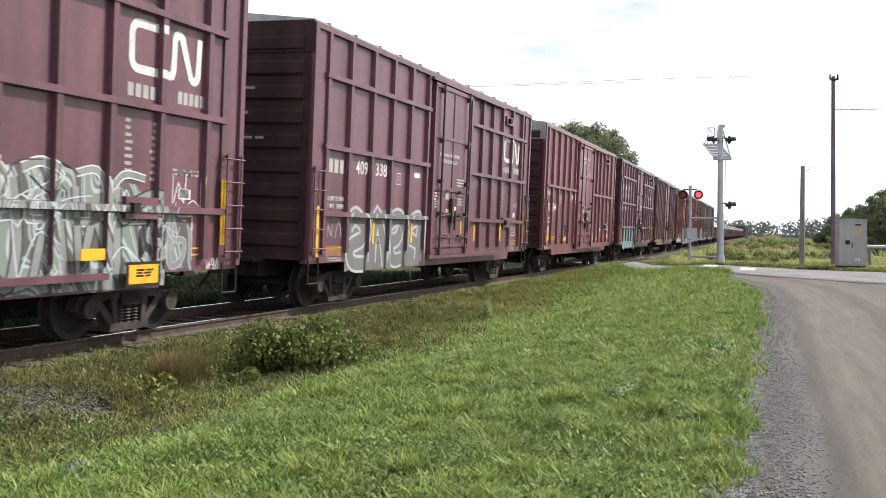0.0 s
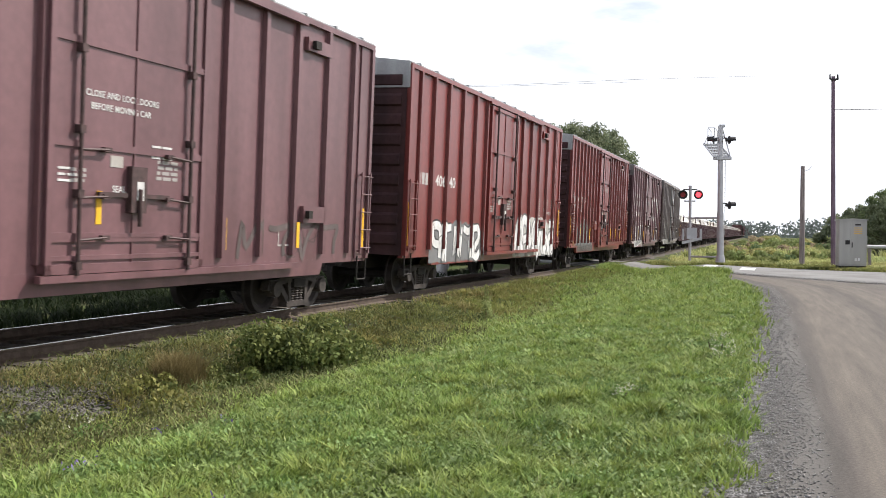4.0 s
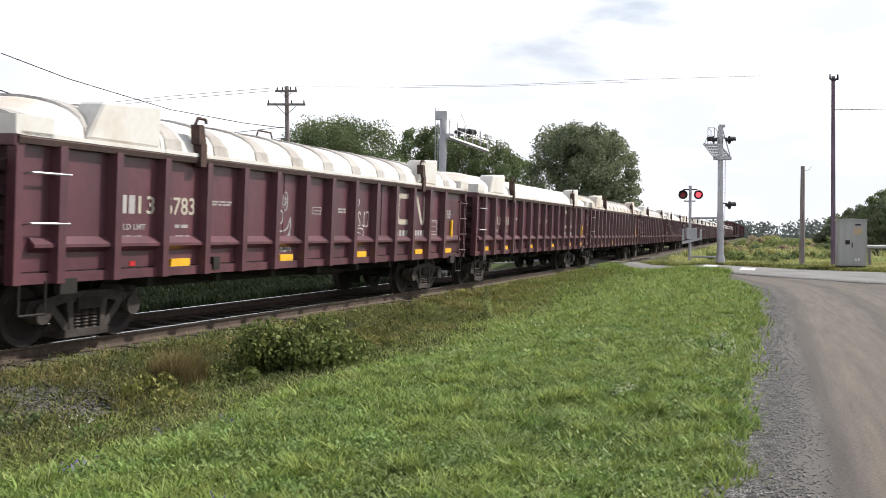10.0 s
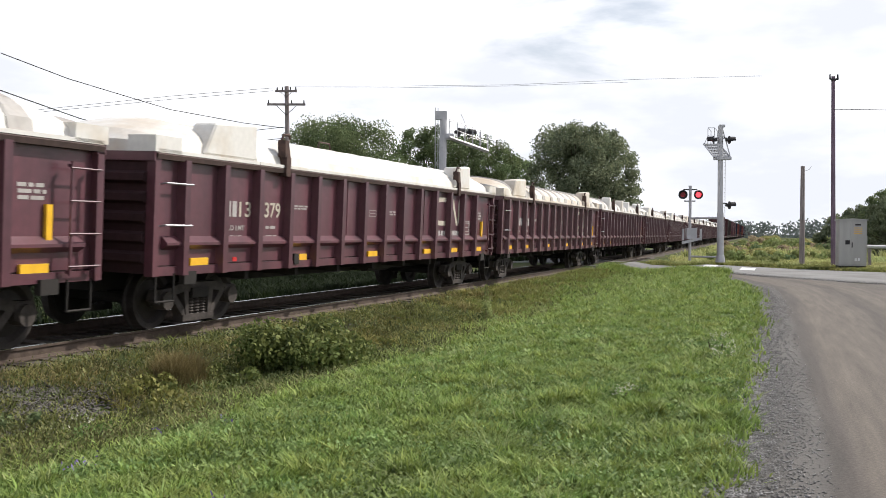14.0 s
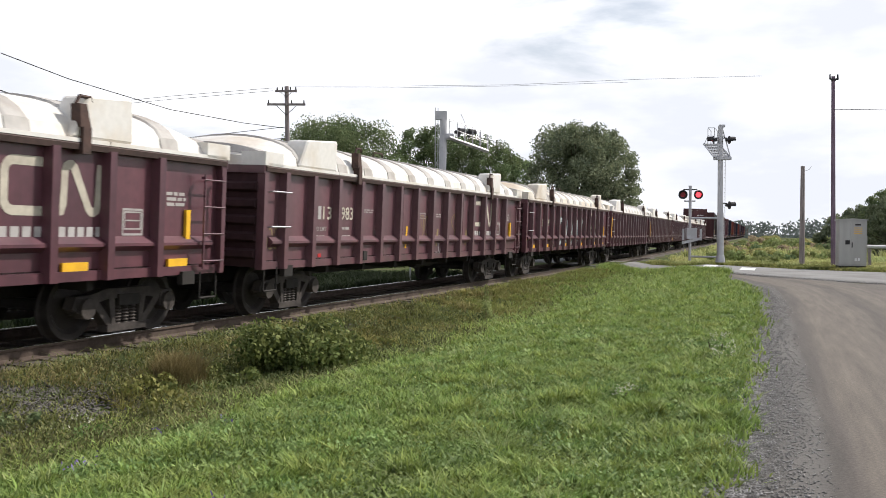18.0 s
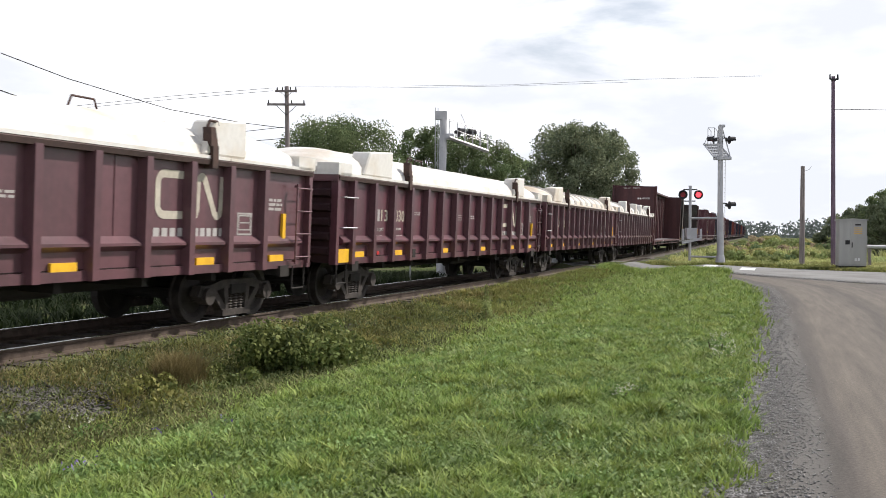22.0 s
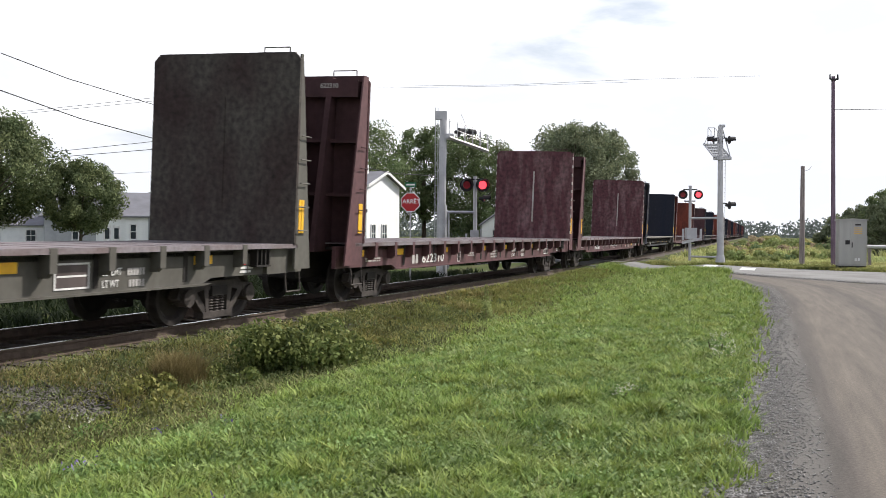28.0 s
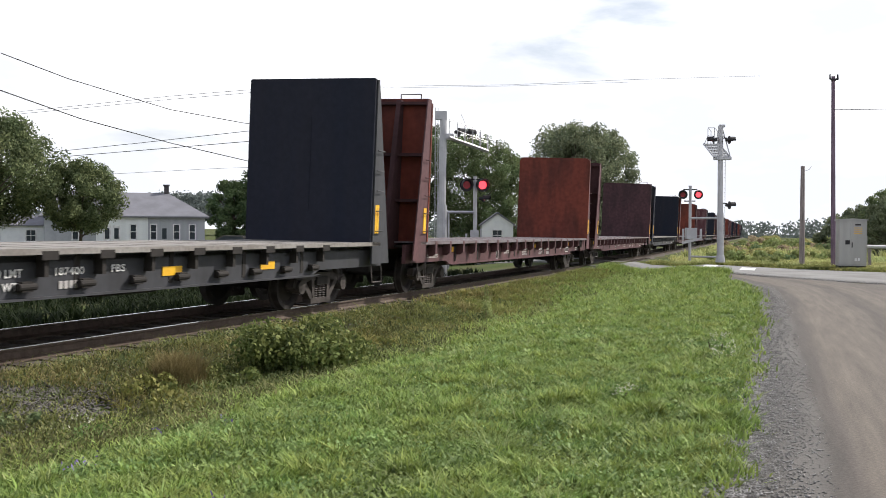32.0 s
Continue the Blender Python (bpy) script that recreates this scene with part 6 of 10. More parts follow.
            paint(car, "spray_stroke", [[(a - L, z) for a, z in pts]], M["graf_bone"], "bone-white sprayed letter shape", ys - 0.003, ribs, belts)
        for pts in ([(11.14, 1.76), (11.5, 1.82), (11.42, 1.0), (11.2, 1.0)], [(11.61, 1.5), (11.95, 1.5), (12.08, 1.05), (11.91, 1.03)], [(11.1, 1.3), (11.6, 1.3), (11.6, 1.2), (11.1, 1.2)], [(8.95, 1.75), (9.25, 1.72), (9.2, 1.05), (9.05, 1.1)]):
            paint(car, "spray_stroke", [[(a - L, z) for a, z in pts]], M["graf_steel"], "grey sprayed letter shape", ys - 0.003, ribs, belts)
        for pts in ([(9.9, 1.7), (10.25, 1.2)], [(10.6, 1.8), (10.75, 1.3)], [(10.3, 1.9), (10.32, 1.0)], [(11.05, 1.85), (11.1, 1.0)], [(11.55, 1.8), (11.6, 1.0)], [(12.2, 1.8), (12.3, 1.0)], [(9.4, 1.75), (9.36, 1.0)]):
            stroke(pts, "graf_dark", 0.08, 0.004)
        tag(13.5, 14.0, 2.0, 2.35, 2, 50, "straw_paint", 0.02)
        strip(14.78, 0.95, 1.9, 0.11, -W - 0.01)
        door_words(car, 3.65, True)
        tag(9.4, 10.0, 2.15, 2.45, 2, 51, "graf_dark", 0.03)
    if k == 4:
        blk(3, 0.91, 1.71, 2.57, 2.83)
        num("406", 2.04, 2.82, 2.56, 2.84)
        num("395", 3.18, 3.98, 2.56, 2.83)
        f_box(4.58, 2.82)
        num("LD LMT", 0.91, 1.32, 2.04, 2.12)
        num("LT WT", 0.91, 1.28, 1.88, 1.96)
        num("213300", 2.06, 2.48, 2.05, 2.14)
        num("74700", 2.06, 2.46, 1.89, 1.97)
        strip(0.2, 1.12, 2.14, 0.13, -W - 0.022)
        strip(2.06, 1.25, 1.72, 0.1)
        strip(3.92, 1.23, 1.73, 0.1)
        strip(6.95, 1.6, 2.03, 0.1, yd)
        strip(10.02, 1.22, 1.72, 0.1)
        strip(12.25, 1.23, 1.69, 0.1)
        strip(15.0, 1.2, 2.0, 0.09, -W - 0.01)
        fr(0.9, 1.67, 1.31, 1.42, "yellow", 0.03)
        wrd(0.92, 1.5, 0.9, 1.05, 3)
        wrd(2.1, 2.72, 1.31, 1.41, 2)
        tag(2.25, 2.9, 0.78, 1.1, 2, 47, "stencil", 0.03)
        tag(1.0, 1.5, 1.55, 1.85, 3, 43, "graf_dark", 0.06)
        tab(3.2, 3.95, 1.85, 2.35, 7)
        tab(4.3, 4.95, 2.05, 2.3, 3)
        wrd(4.3, 5.0, 1.85, 1.97, 2)
        door_words(car, 3.2)
        fr(11.7, 12.15, 1.26, 1.6, "stencil", 0.03)
        spray(10.3, 14.0, 1.02, 1.75, 4, 48, None, "graf_smoke", "faded_patch", thick=0.12, lines=3)
        end_text(car, "406395", -L - 0.045, 0.75, 4.95, 0.17)
    if k == 5:
        spray(9.4, 14.75, 0.74, 2.02, 6, 52, "graf_bone", "white", "graf_steel", thick=0.36, field_drop=0.08, lines=4, line_mat=M["graf_dark"])
        spray(1.8, 5.9, 0.75, 1.8, 5, 53, "graf_steel", "white", "graf_dark", thick=0.28)
        blk(3, 0.8, 1.5, 2.66, 2.94)
        num("406140", 2.0, 3.5, 2.66, 2.94)
        tab(12.5, 13.25, 2.15, 2.7, 8)
        tab(13.58, 14.35, 2.45, 2.7, 4)
        wrd(13.62, 14.3, 2.17, 2.26, 2)
        fr(12.75, 13.0, 1.38, 1.48, "under", 0.03)
        strip(15.2, 1.4, 2.38, 0.16, -W - 0.02)
        strip(0.12, 1.2, 2.2, 0.1, -W - 0.02)
    if k == 6:
        blk(2, 1.05, 1.42, 2.79, 3.02)
        num("40", 1.86, 2.26, 2.79, 3.02)
        num("77", 2.62, 2.96, 2.8, 3.03)
        num("57", 3.28, 3.66, 2.81, 3.03)
        fr(2.64, 2.9, 2.41, 2.69, t=0.018)
        wrd(2.72, 2.84, 2.47, 2.63, 2)
        tab(1.02, 1.42, 1.7, 2.7, 10, 1)
        num("LD LMT", 1.02, 1.4, 2.62, 2.69)
        tab(1.9, 2.25, 2.6, 2.72, 2, 1)
        strip(0.14, 1.3, 2.2, 0.1, -W - 0.02)
        jag = [(1.61, 1.01), (1.86, 1.2), (1.6, 1.27), (1.58, 1.58), (1.91, 1.76), (2.29, 1.9), (2.46, 1.78), (2.81, 1.97), (2.94, 1.9), (3.01, 1.64), (3.16, 1.68), (3.25, 2.09), (3.48, 2.09), (3.61, 2.0),
               (3.91, 2.06), (3.97, 1.86), (4.24, 1.82), (4.13, 1.65), (4.35, 1.54), (4.57, 1.13), (4.67, 1.06), (5.2, 1.13), (5.58, 0.89), (5.49, 0.74), (2.07, 0.75), (2.02, 0.98)]
        shape(jag, "graf_fog_dark", "jagged grey sprayed field")
        stroke(jag[2:-2], "straw_pale", 0.022, 0.003)
        shape([(2.06, 0.98), (2.8, 1.02), (3.6, 0.94), (4.4, 1.02), (5.45, 0.98), (5.49, 0.74), (2.07, 0.75)], "graf_fog", "pale grey sprayed foot")
        for a, b in ((1.75, 2.2), (2.55, 2.9), (3.25, 3.75), (4.05, 4.5)):
            stroke([(a, 1.15), (0.5 * (a + b), 1.75), (b, 1.3), (a + 0.1, 1.05)], "graf_steel", 0.035, 0.004)
        strip(2.55, 1.25, 1.74, 0.1, ys - 0.008)
        strip(4.35, 1.24, 1.73, 0.1, ys - 0.008)
        pt(0.98, 1.45, 0.99, 1.18, "rust_pale", "faded orange plate")
        tag(0.06, 0.78, 2.93, 3.18, 3, 64, "stencil", 0.018, -W - 0.02)
        bm = bmesh.new()
        box(bm, 5.45 - L, 6.0 - L, -W - 0.03, -W + 0.06, 1.68, 2.06)
        part("outlet_box", bm, car.children[0].data.materials[0], car)
        tag(5.5, 5.95, 1.95, 2.04, 2, 66, "stencil", 0.014, -W - 0.034)
        wrd(7.82, 8.6, 3.42, 3.62, 3, yd)
        wrd(6.3, 6.6, 3.5, 3.65, 3, yd)
        pt(7.27, 7.36, 1.72, 2.1, "white", "white drip of paint", yd)
        pt(7.6, 7.76, 1.88, 2.1, "white", "white metal tag", -W - 0.14)
        for a in (9.94, 11.46, 13.54):
            strip(a, 1.24, 1.74, 0.1)
        strip(15.0, 1.2, 2.2, 0.11, -W - 0.02)
        tag(9.5, 10.85, 1.25, 1.85, 3, 62, "straw_pale", 0.016)
        tab(14.03, 14.4, 2.05, 2.5, 7, 1)
        fr(14.1, 14.52, 1.43, 1.78, "stencil", 0.03, 1)
        pt(14.12, 14.45, 1.08, 1.22, "rust_pale", "faded orange plate")
        wrd(13.0, 13.4, 1.45, 1.7, 3)
        end_text(car, "407757", -L - 0.085, 0.75, 4.5, 0.17)
        tag_lines(car, 11.2 - L, 11.8 - L, 0.95, 1.1, 2, 67, M["stencil"], ys, 0.015)
    if k == 7:
        for n, a, b in ((3, 0.75, 1.58), (3, 1.92, 2.7), (2, 3.07, 3.7)):
            block_row(car, a - L, b - L, 3.6, 3.86, n, ys)
            block_row(car, a - L, b - L, 3.14, 3.44, n, ys)
        blk(3, 0.82, 1.48, 2.52, 2.78)
        num("406", 1.95, 2.71, 2.52, 2.81)
        num("290", 3.04, 3.85, 2.53, 2.82)
        f_box(4.46, 2.8)
        tag(0.73, 1.62, 1.75, 2.0, 4, 70, "white", 0.025)
        tag(0.73, 1.62, 1.45, 1.72, 5, 71, "white", 0.022)
        tag(0.7, 1.9, 0.95, 1.2, 5, 72, "white", 0.022)
        pt(0.78, 1.49, 1.26, 1.38, "rust_pale", "faded orange plate")
        tab(2.8, 3.4, 1.9, 2.3, 6)
        for a, b, z, sd in ((2.2, 2.68, 2.03, 74), (3.25, 3.75, 2.05, 75), (4.38, 4.85, 2.07, 76), (5.1, 5.3, 2.1, 77)):
            tag(a, b, z, z + 0.2, 3 if b - a > 0.3 else 1, sd, "white", 0.022)
        shape([(1.9, 1.8), (2.66, 1.95), (2.9, 1.76), (3.33, 1.9), (4.85, 2.01), (5.18, 1.99), (5.48, 1.86), (5.45, 1.44), (5.63, 0.89), (5.14, 0.91), (4.91, 0.86), (4.16, 0.83), (3.38, 0.76), (2.41, 0.73), (2.04, 0.72)], "graf_steel", "grey sprayed field of block letters")
        for pts, w in (([(1.9, 1.8), (2.7, 1.92)], 0.045), ([(2.27, 1.84), (2.42, 1.3)], 0.12), ([(1.96, 1.42), (2.12, 0.8), (2.24, 0.76)], 0.1), ([(2.2, 0.76), (2.52, 1.18), (2.66, 0.76)], 0.05), ([(2.66, 1.92), (2.6, 1.17)], 0.04),
                       ([(2.85, 1.74), (2.82, 0.8), (3.1, 0.84)], 0.05), ([(3.29, 1.9), (3.41, 0.77), (3.56, 0.87)], 0.09), ([(2.86, 1.75), (3.3, 1.88)], 0.04), ([(3.63, 1.94), (3.58, 1.3), (4.05, 1.2)], 0.08), ([(3.3, 1.9), (3.66, 1.94)], 0.04),
                       ([(4.13, 1.93), (4.1, 1.11), (4.24, 0.87)], 0.06), ([(4.14, 1.94), (4.82, 2.0)], 0.05), ([(4.16, 0.86), (4.9, 0.95), (5.33, 0.91)], 0.06), ([(4.8, 2.0), (4.81, 1.44)], 0.06), ([(4.97, 1.5), (5.04, 1.03)], 0.1),
                       ([(4.84, 2.0), (5.18, 1.99), (5.38, 1.91), (5.46, 1.62), (5.42, 1.1), (5.74, 0.83)], 0.05), ([(2.04, 0.73), (2.4, 0.74), (3.38, 0.78), (4.16, 0.84)], 0.035)):
            stroke(pts, "white", w)
        tag(4.5, 5.2, 0.7, 0.84, 4, 69, "white", 0.02, -W - 0.025)
        fr(4.15, 4.6, 1.3, 1.62, "under", 0.03)
        strip(0.07, 1.16, 1.95, 0.07, -W - 0.02)
        strip(2.92, 1.2, 1.71, 0.11, -W - 0.03)
        strip(5.62, 1.15, 1.67, 0.11, -W - 0.03)
        logo(car, 10.52 - L, 2.36, 3.68, 1.54, y=ys, ribs=ribs)
        tag(10.15, 11.0, 1.05, 1.82, 2, 78, "white", 0.05)
        tag(11.05, 11.6, 1.15, 1.84, 1, 80, "white", 0.045)
        fr(11.36, 11.82, 1.26, 1.62, t=0.03, n=1)
        spray(12.3, 13.35, 1.0, 2.4, 2, 79, "graf_steel", "graf_pale", "graf_dark", thick=0.3, field_drop=0.4)
        spray(13.5, 13.85, 2.75, 3.55, 1, 83, None, "graf_steel", "faded_patch", thick=0.5, lines=1)
        strip(11.92, 1.25, 1.74, 0.09)
        wrd(13.38, 14.15, 1.28, 1.34, 1, ys, M["straw_paint"])
        wrd(13.43, 14.2, 0.9, 1.1, 3)
        strip(15.0, 1.1, 2.2, 0.1, -W - 0.02)
        tag(6.53, 7.4, 3.28, 3.54, 3, 81, "sky_paint", 0.035, yd)
        tag(6.57, 7.4, 2.72, 3.02, 3, 82, "white", 0.035, yd)
        wrd(7.55, 8.25, 3.28, 3.5, 4, yd)
        wrd(7.55, 8.2, 2.75, 3.0, 3, yd)
        wrd(6.0, 6.35, 3.35, 3.6, 4, yd)
        pt(6.57, 6.95, 1.74, 2.12, "sky_blue", "blue sticker", yd)
        tag(6.8, 7.5, 1.45, 2.0, 2, 84, "white", 0.045, -W - 0.146)
        tag(7.95, 8.55, 1.42, 1.9, 2, 85, "white", 0.05, yd)
        end_text(car, "406290", -L - 0.045, 0.75, 4.98, 0.18, M["under"])
    if k == 8:
        blk(3, 0.85, 1.52, 2.29, 2.52)
        num("409", 0.9, 1.55, 1.95, 2.2)
        num("194", 1.9, 2.66, 1.96, 2.19)
        tag(0.95, 1.45, 1.7, 1.92, 3, 88, "stencil", 0.022)
        wrd(0.95, 1.4, 1.45, 1.6, 2)
        tag(0.9, 1.5, 2.75, 3.45, 3, 89, "faded_patch", 0.02)
        fr(0.95, 1.55, 1.26, 1.36, "rust_pale", 0.03)
        wrd(1.0, 1.5, 0.98, 1.15, 3, ys, M["patch"])
        # a broad field with pale outlined blocks
        paint(car, "spray_field", [[(1.9 - L, 0.73), (5.7 - L, 0.73), (5.25 - L, 2.3), (1.9 - L, 2.33)]], M["graf_fog_dark"], "sprayed grey field", ys - 0.001, ribs)
        yb = ys - 0.0025
        for a, b, c, d in ((2.15, 2.45, 1.64, 1.93), (2.15, 2.45, 0.72, 1.3), (2.1, 2.5, 2.26, 2.4), (3.08, 3.22, 1.62, 2.05), (3.22, 3.85, 1.93, 2.05), (3.4, 3.86, 1.45, 1.7), (3.0, 3.2, 1.0, 1.42), (3.2, 3.88, 0.93, 1.05), (3.72, 3.88, 2.05, 2.38), (4.4, 4.64, 1.86, 2.08), (4.1, 4.18, 0.8, 2.4), (5.0, 5.12, 0.75, 2.36)):
            paint(car, "spray_stroke", [[(a - L, c), (b - L, c), (b - L + 0.02, d), (a - L, d)]], M["graf_bone"], "pale sprayed block", yb, ribs)
        for pts in (((1.9, 2.33), (2.9, 2.36), (3.8, 2.33), (4.2, 2.3), (5.2, 2.27)), ((4.2, 1.35), (4.75, 1.38), (4.72, 1.0), (4.25, 1.02)), ((3.0, 1.55), (3.35, 1.75), (3.2, 1.45)), ((5.4, 2.05), (5.15, 1.5), (5.2, 0.85))):
            paint(car, "spray_line", band([(a - L, b) for a, b in pts], 0.035), M["graf_bone"], "thin sprayed line", ys - 0.0035, ribs)
        pt(4.2, 4.85, 1.42, 1.78, "under", "dark worn square", ys - 0.005)
        strip(5.72, 1.74, 2.2, 0.1)
        strip(3.0, 1.75, 2.05, 0.06)
        pt(7.05, 8.75, 3.95, 5.05, "door_blue", "bluish repainted panel", yd)
        wrd(7.05, 8.25, 4.12, 4.3, 2, yd - 0.004, M["white"])
        wrd(6.4, 6.8, 2.9, 3.1, 4, yd)
        wrd(8.1, 8.6, 2.0, 2.15, 4, yd)
        spray(9.35, 12.1, 0.98, 2.04, 3, 87, "graf_fog_dark", "graf_steel", "graf_pale", thick=0.3, lines=2)
        strip(9.3, 1.6, 2.05, 0.1)
        strip(11.28, 1.6, 2.05, 0.09)
        pt(12.46, 13.05, 3.67, 4.63, "patch", "pale unweathered panel")
        pt(13.6, 14.05, 3.73, 4.36, "patch", "pale unweathered panel")
        pt(13.42, 13.52, 2.5, 4.45, "patch", "pale unweathered strip")
        tag(12.38, 13.15, 2.08, 2.4, 3, 90, "white", 0.022)
        tag(12.45, 13.1, 1.0, 1.55, 2, 91, "patch", 0.035)
        table(car, 12.55 - L, 13.05 - L, 2.45, 2.75, 5, ys)
        table(car, 13.65 - L, 14.1 - L, 2.4, 2.7, 4, ys)
        wrd(13.6, 14.15, 2.2, 2.3, 2)
        fr(13.68, 14.1, 1.66, 1.98, t=0.03, n=1)
        wrd(13.55, 14.2, 1.28, 1.4, 2, ys, M["rust_pale"])
        strip(15.1, 1.5, 1.98, 0.1, -W - 0.02)
        end_text(car, "406194", -L - 0.045, 0.75, 4.95, 0.17, M["under"])
    end_bars(car, -L - 0.085, 0.2, 4.12, 0.6)
    end_bars(car, -L - 0.085, 0.2, 3.66, 0.45)
    end_bars(car, -L - 0.085, 0.6, 3.2, 1.2)
    words_bars(car, -1.25, -0.95, 2.1, 2.3, 3, yd)
    words_bars(car, 0.45, 0.95, 2.2, 2.5, 4, yd)
    patch(car, -0.5, -0.25, 2.35, 2.5, M["cover_rib"], "pale worn placard", y=yd)
    # the junction box by the rear end, and the pads that stop the door
    bm = bmesh.new()
    box(bm, 12.45 - L, 13.3 - L, -W - 0.02, -W + 0.06, 1.68, 1.98)
    part("junction_box", bm, car.children[0].data.materials[0], car)
    bm = bmesh.new()
    box(bm, 12.52 - L, 12.66 - L, -W - 0.10, -W - 0.01, 1.76, 1.90)
    part("door_stop", bm, M["under"], car)
    bm = bmesh.new()
    box(bm, 12.4 - L, 13.35 - L, -W - 0.03, -W + 0.06, 4.78, 5.02)
    part("door_stop_plate", bm, car.children[0].data.materials[0], car)
    bm = bmesh.new()
    box(bm, 12.55 - L, 12.75 - L, -W - 0.11, -W - 0.02, 4.83, 4.97)
    part("door_stop", bm, M["under"], car)


def gon_marks(k, car, L):
    """What sets one gondola apart: sprayed signs, reflective strips and squares."""
    ys = -W + 0.094
    ribs = [-L + 0.72 + 1.045 * j for j in range(14)]
    tag = lambda a, b, z0, z1, n, seed, m="white", w=0.03: tag_lines(car, a - L, b - L, z0, z1, n, seed, M[m], ys, w)
    line = lambda pts, m="graf_pale", w=0.03: paint(car, "spray_line", band(smooth_line([(a - L, z) for a, z in pts], 5), w), M[m], "thin sprayed line", ys)
    if k == 1:
        # a chalked laughing face
        for cx in (6.13, 6.4):
            for rx, rz in ((0.085, 0.16), (0.03, 0.06)):
                line([(cx + rx * math.cos(q * 0.7), 2.05 + rz * math.sin(q * 0.7)) for q in range(10)], "graf_pale", 0.025)
        line([(6.27 + 0.06 * math.cos(q * 0.7), 1.77 + 0.11 * math.sin(q * 0.7)) for q in range(10)], "graf_pale", 0.025)
        for z, d in ((1.72, 0.2), (1.5, 0.12), (1.42, 0.16)):
            line([(6.0, z), (6.1, z - d * 0.8), (6.3, z - d), (6.5, z - d * 0.7), (6.6, z + 0.05)], "graf_pale", 0.028)
        line([(6.6, 1.77), (6.62, 1.6), (6.55, 1.4)], "graf_pale", 0.025)
        tag(6.1, 6.65, 1.16, 1.27, 4, 101, "graf_pale", 0.03)
        tag(9.2, 9.95, 1.6, 1.95, 4, 102, "white", 0.03)
        tag(9.2, 9.8, 1.4, 1.6, 1, 103, "white", 0.025)
        line([(9.4 + 0.06 * math.cos(q * 0.7), 2.12 + 0.08 * math.sin(q * 0.7)) for q in range(10)], "white", 0.025)
        line([(10.24, 2.06), (10.24, 1.6)], "white", 0.06)
    if k == 9:
        for x, z0, z1, w, m in ((3.9, 1.17, 1.63, 0.12, "straw_paint"), (6.55, 1.15, 1.65, 0.1, "yellow"), (8.6, 1.17, 1.6, 0.1, "straw_paint"), (10.85, 1.17, 1.58, 0.1, "straw_paint")):
            line([(x, z0), (x + 0.03, (z0 + z1) / 2), (x + 0.06, z1)], m, w)
        tag(7.4, 8.0, 1.4, 1.95, 2, 103, "straw_paint", 0.025)
        tag(9.6, 10.4, 1.3, 2.0, 2, 104, "straw_paint", 0.025)
        line([(8.8, 1.45), (8.75, 0.92)])
        line([(8.6, 1.05), (8.75, 0.9), (8.92, 1.1)])
        tag(0.15, 0.6, 1.2, 1.6, 3, 106, "straw_paint", 0.025)
        for x, z, w, h in ((4.7, 1.3, 0.5, 0.25), (5.0, 1.0, 0.3, 0.3)):
            patch(car, x - L, x + w - L, z, z + h, M["faded_patch"], "scraped grey patch", y=ys)
    if k == 10:
        sprayed(car, 5.35 - L, 10.2 - L, 1.0, 2.2, 6, 107, None, M["sky_paint"], M["graf_dark"], ys, ribs)
        tag(9.8, 10.6, 1.5, 2.2, 2, 108, "graf_teal_flat", 0.05)
    if k == 11:
        for a, b, z0, z1, sd in ((4.95, 5.4, 1.6, 2.2, 110), (6.0, 6.55, 1.55, 2.23, 111), (7.3, 7.75, 1.52, 2.12, 112), (8.3, 8.7, 1.42, 2.0, 113), (9.45, 9.8, 1.55, 2.08, 114)):
            tag(a, b, z0, z1, 1, sd, "sky_paint", 0.055)
            tag(a, b, z0, z0 + 0.45, 1, sd + 7, "sky_paint", 0.045)
        tag(2.95, 3.5, 2.1, 2.45, 2, 118, "stencil", 0.05)
    if k in (3, 6, 8):
        tag(7.5, 9.0, 1.4, 1.9, 3, 120 + k, "stencil", 0.02)
    if k in (0, 11, 12):
        bm = bmesh.new()
        box(bm, -L + 0.04, -L + 0.16, -W - 0.01, -W + 0.12, 1.3, 2.3)
        part("reflector", bm, M["yellow"], car, "yellow reflective strip")
    if k == 13:
        patch(car, -L + 0.14, -L + 0.62, 0.91, 1.18, M["yellow"], "large yellow square", y=-W + 0.02)


# ---- ground, track and roads ----
def ground_z(s, w):
    """Height of the ground at s along and w across the track."""
    z = -0.25 if w > 0 else -0.45
    if 1.6 < w < 6.0:
        z -= 0.22 * math.sin((w - 1.6) / 4.4 * math.pi) ** 2
    if w < 0:
        z = -0.35 - 0.2 * min(1, max(0, (-w - 2) / 4))
    ramp = math.exp(-((s - road_mid(w)) / 7.0) ** 4) * math.exp(-(w / 9.0) ** 4)
    z += ramp * (0.2 if w > 0 else 0.4)
    return z + GRADE * min(max(s, 0), 1000)


def road_mid(w):
    """Where the paved road's middle lies along the track, w from it."""
    return 50.5 - 0.62 * w


def ground_point(s, w, lift=0.0):
    p, q = plan(s, w), plan(s, 0)
    t = track_point(s)
    f = math.exp(-(w / 400.0) ** 2)
    return (p[0] + (t.x - q[0]) * f, p[1] + (t.y - q[1]) * f, ground_z(s, w) + lift)


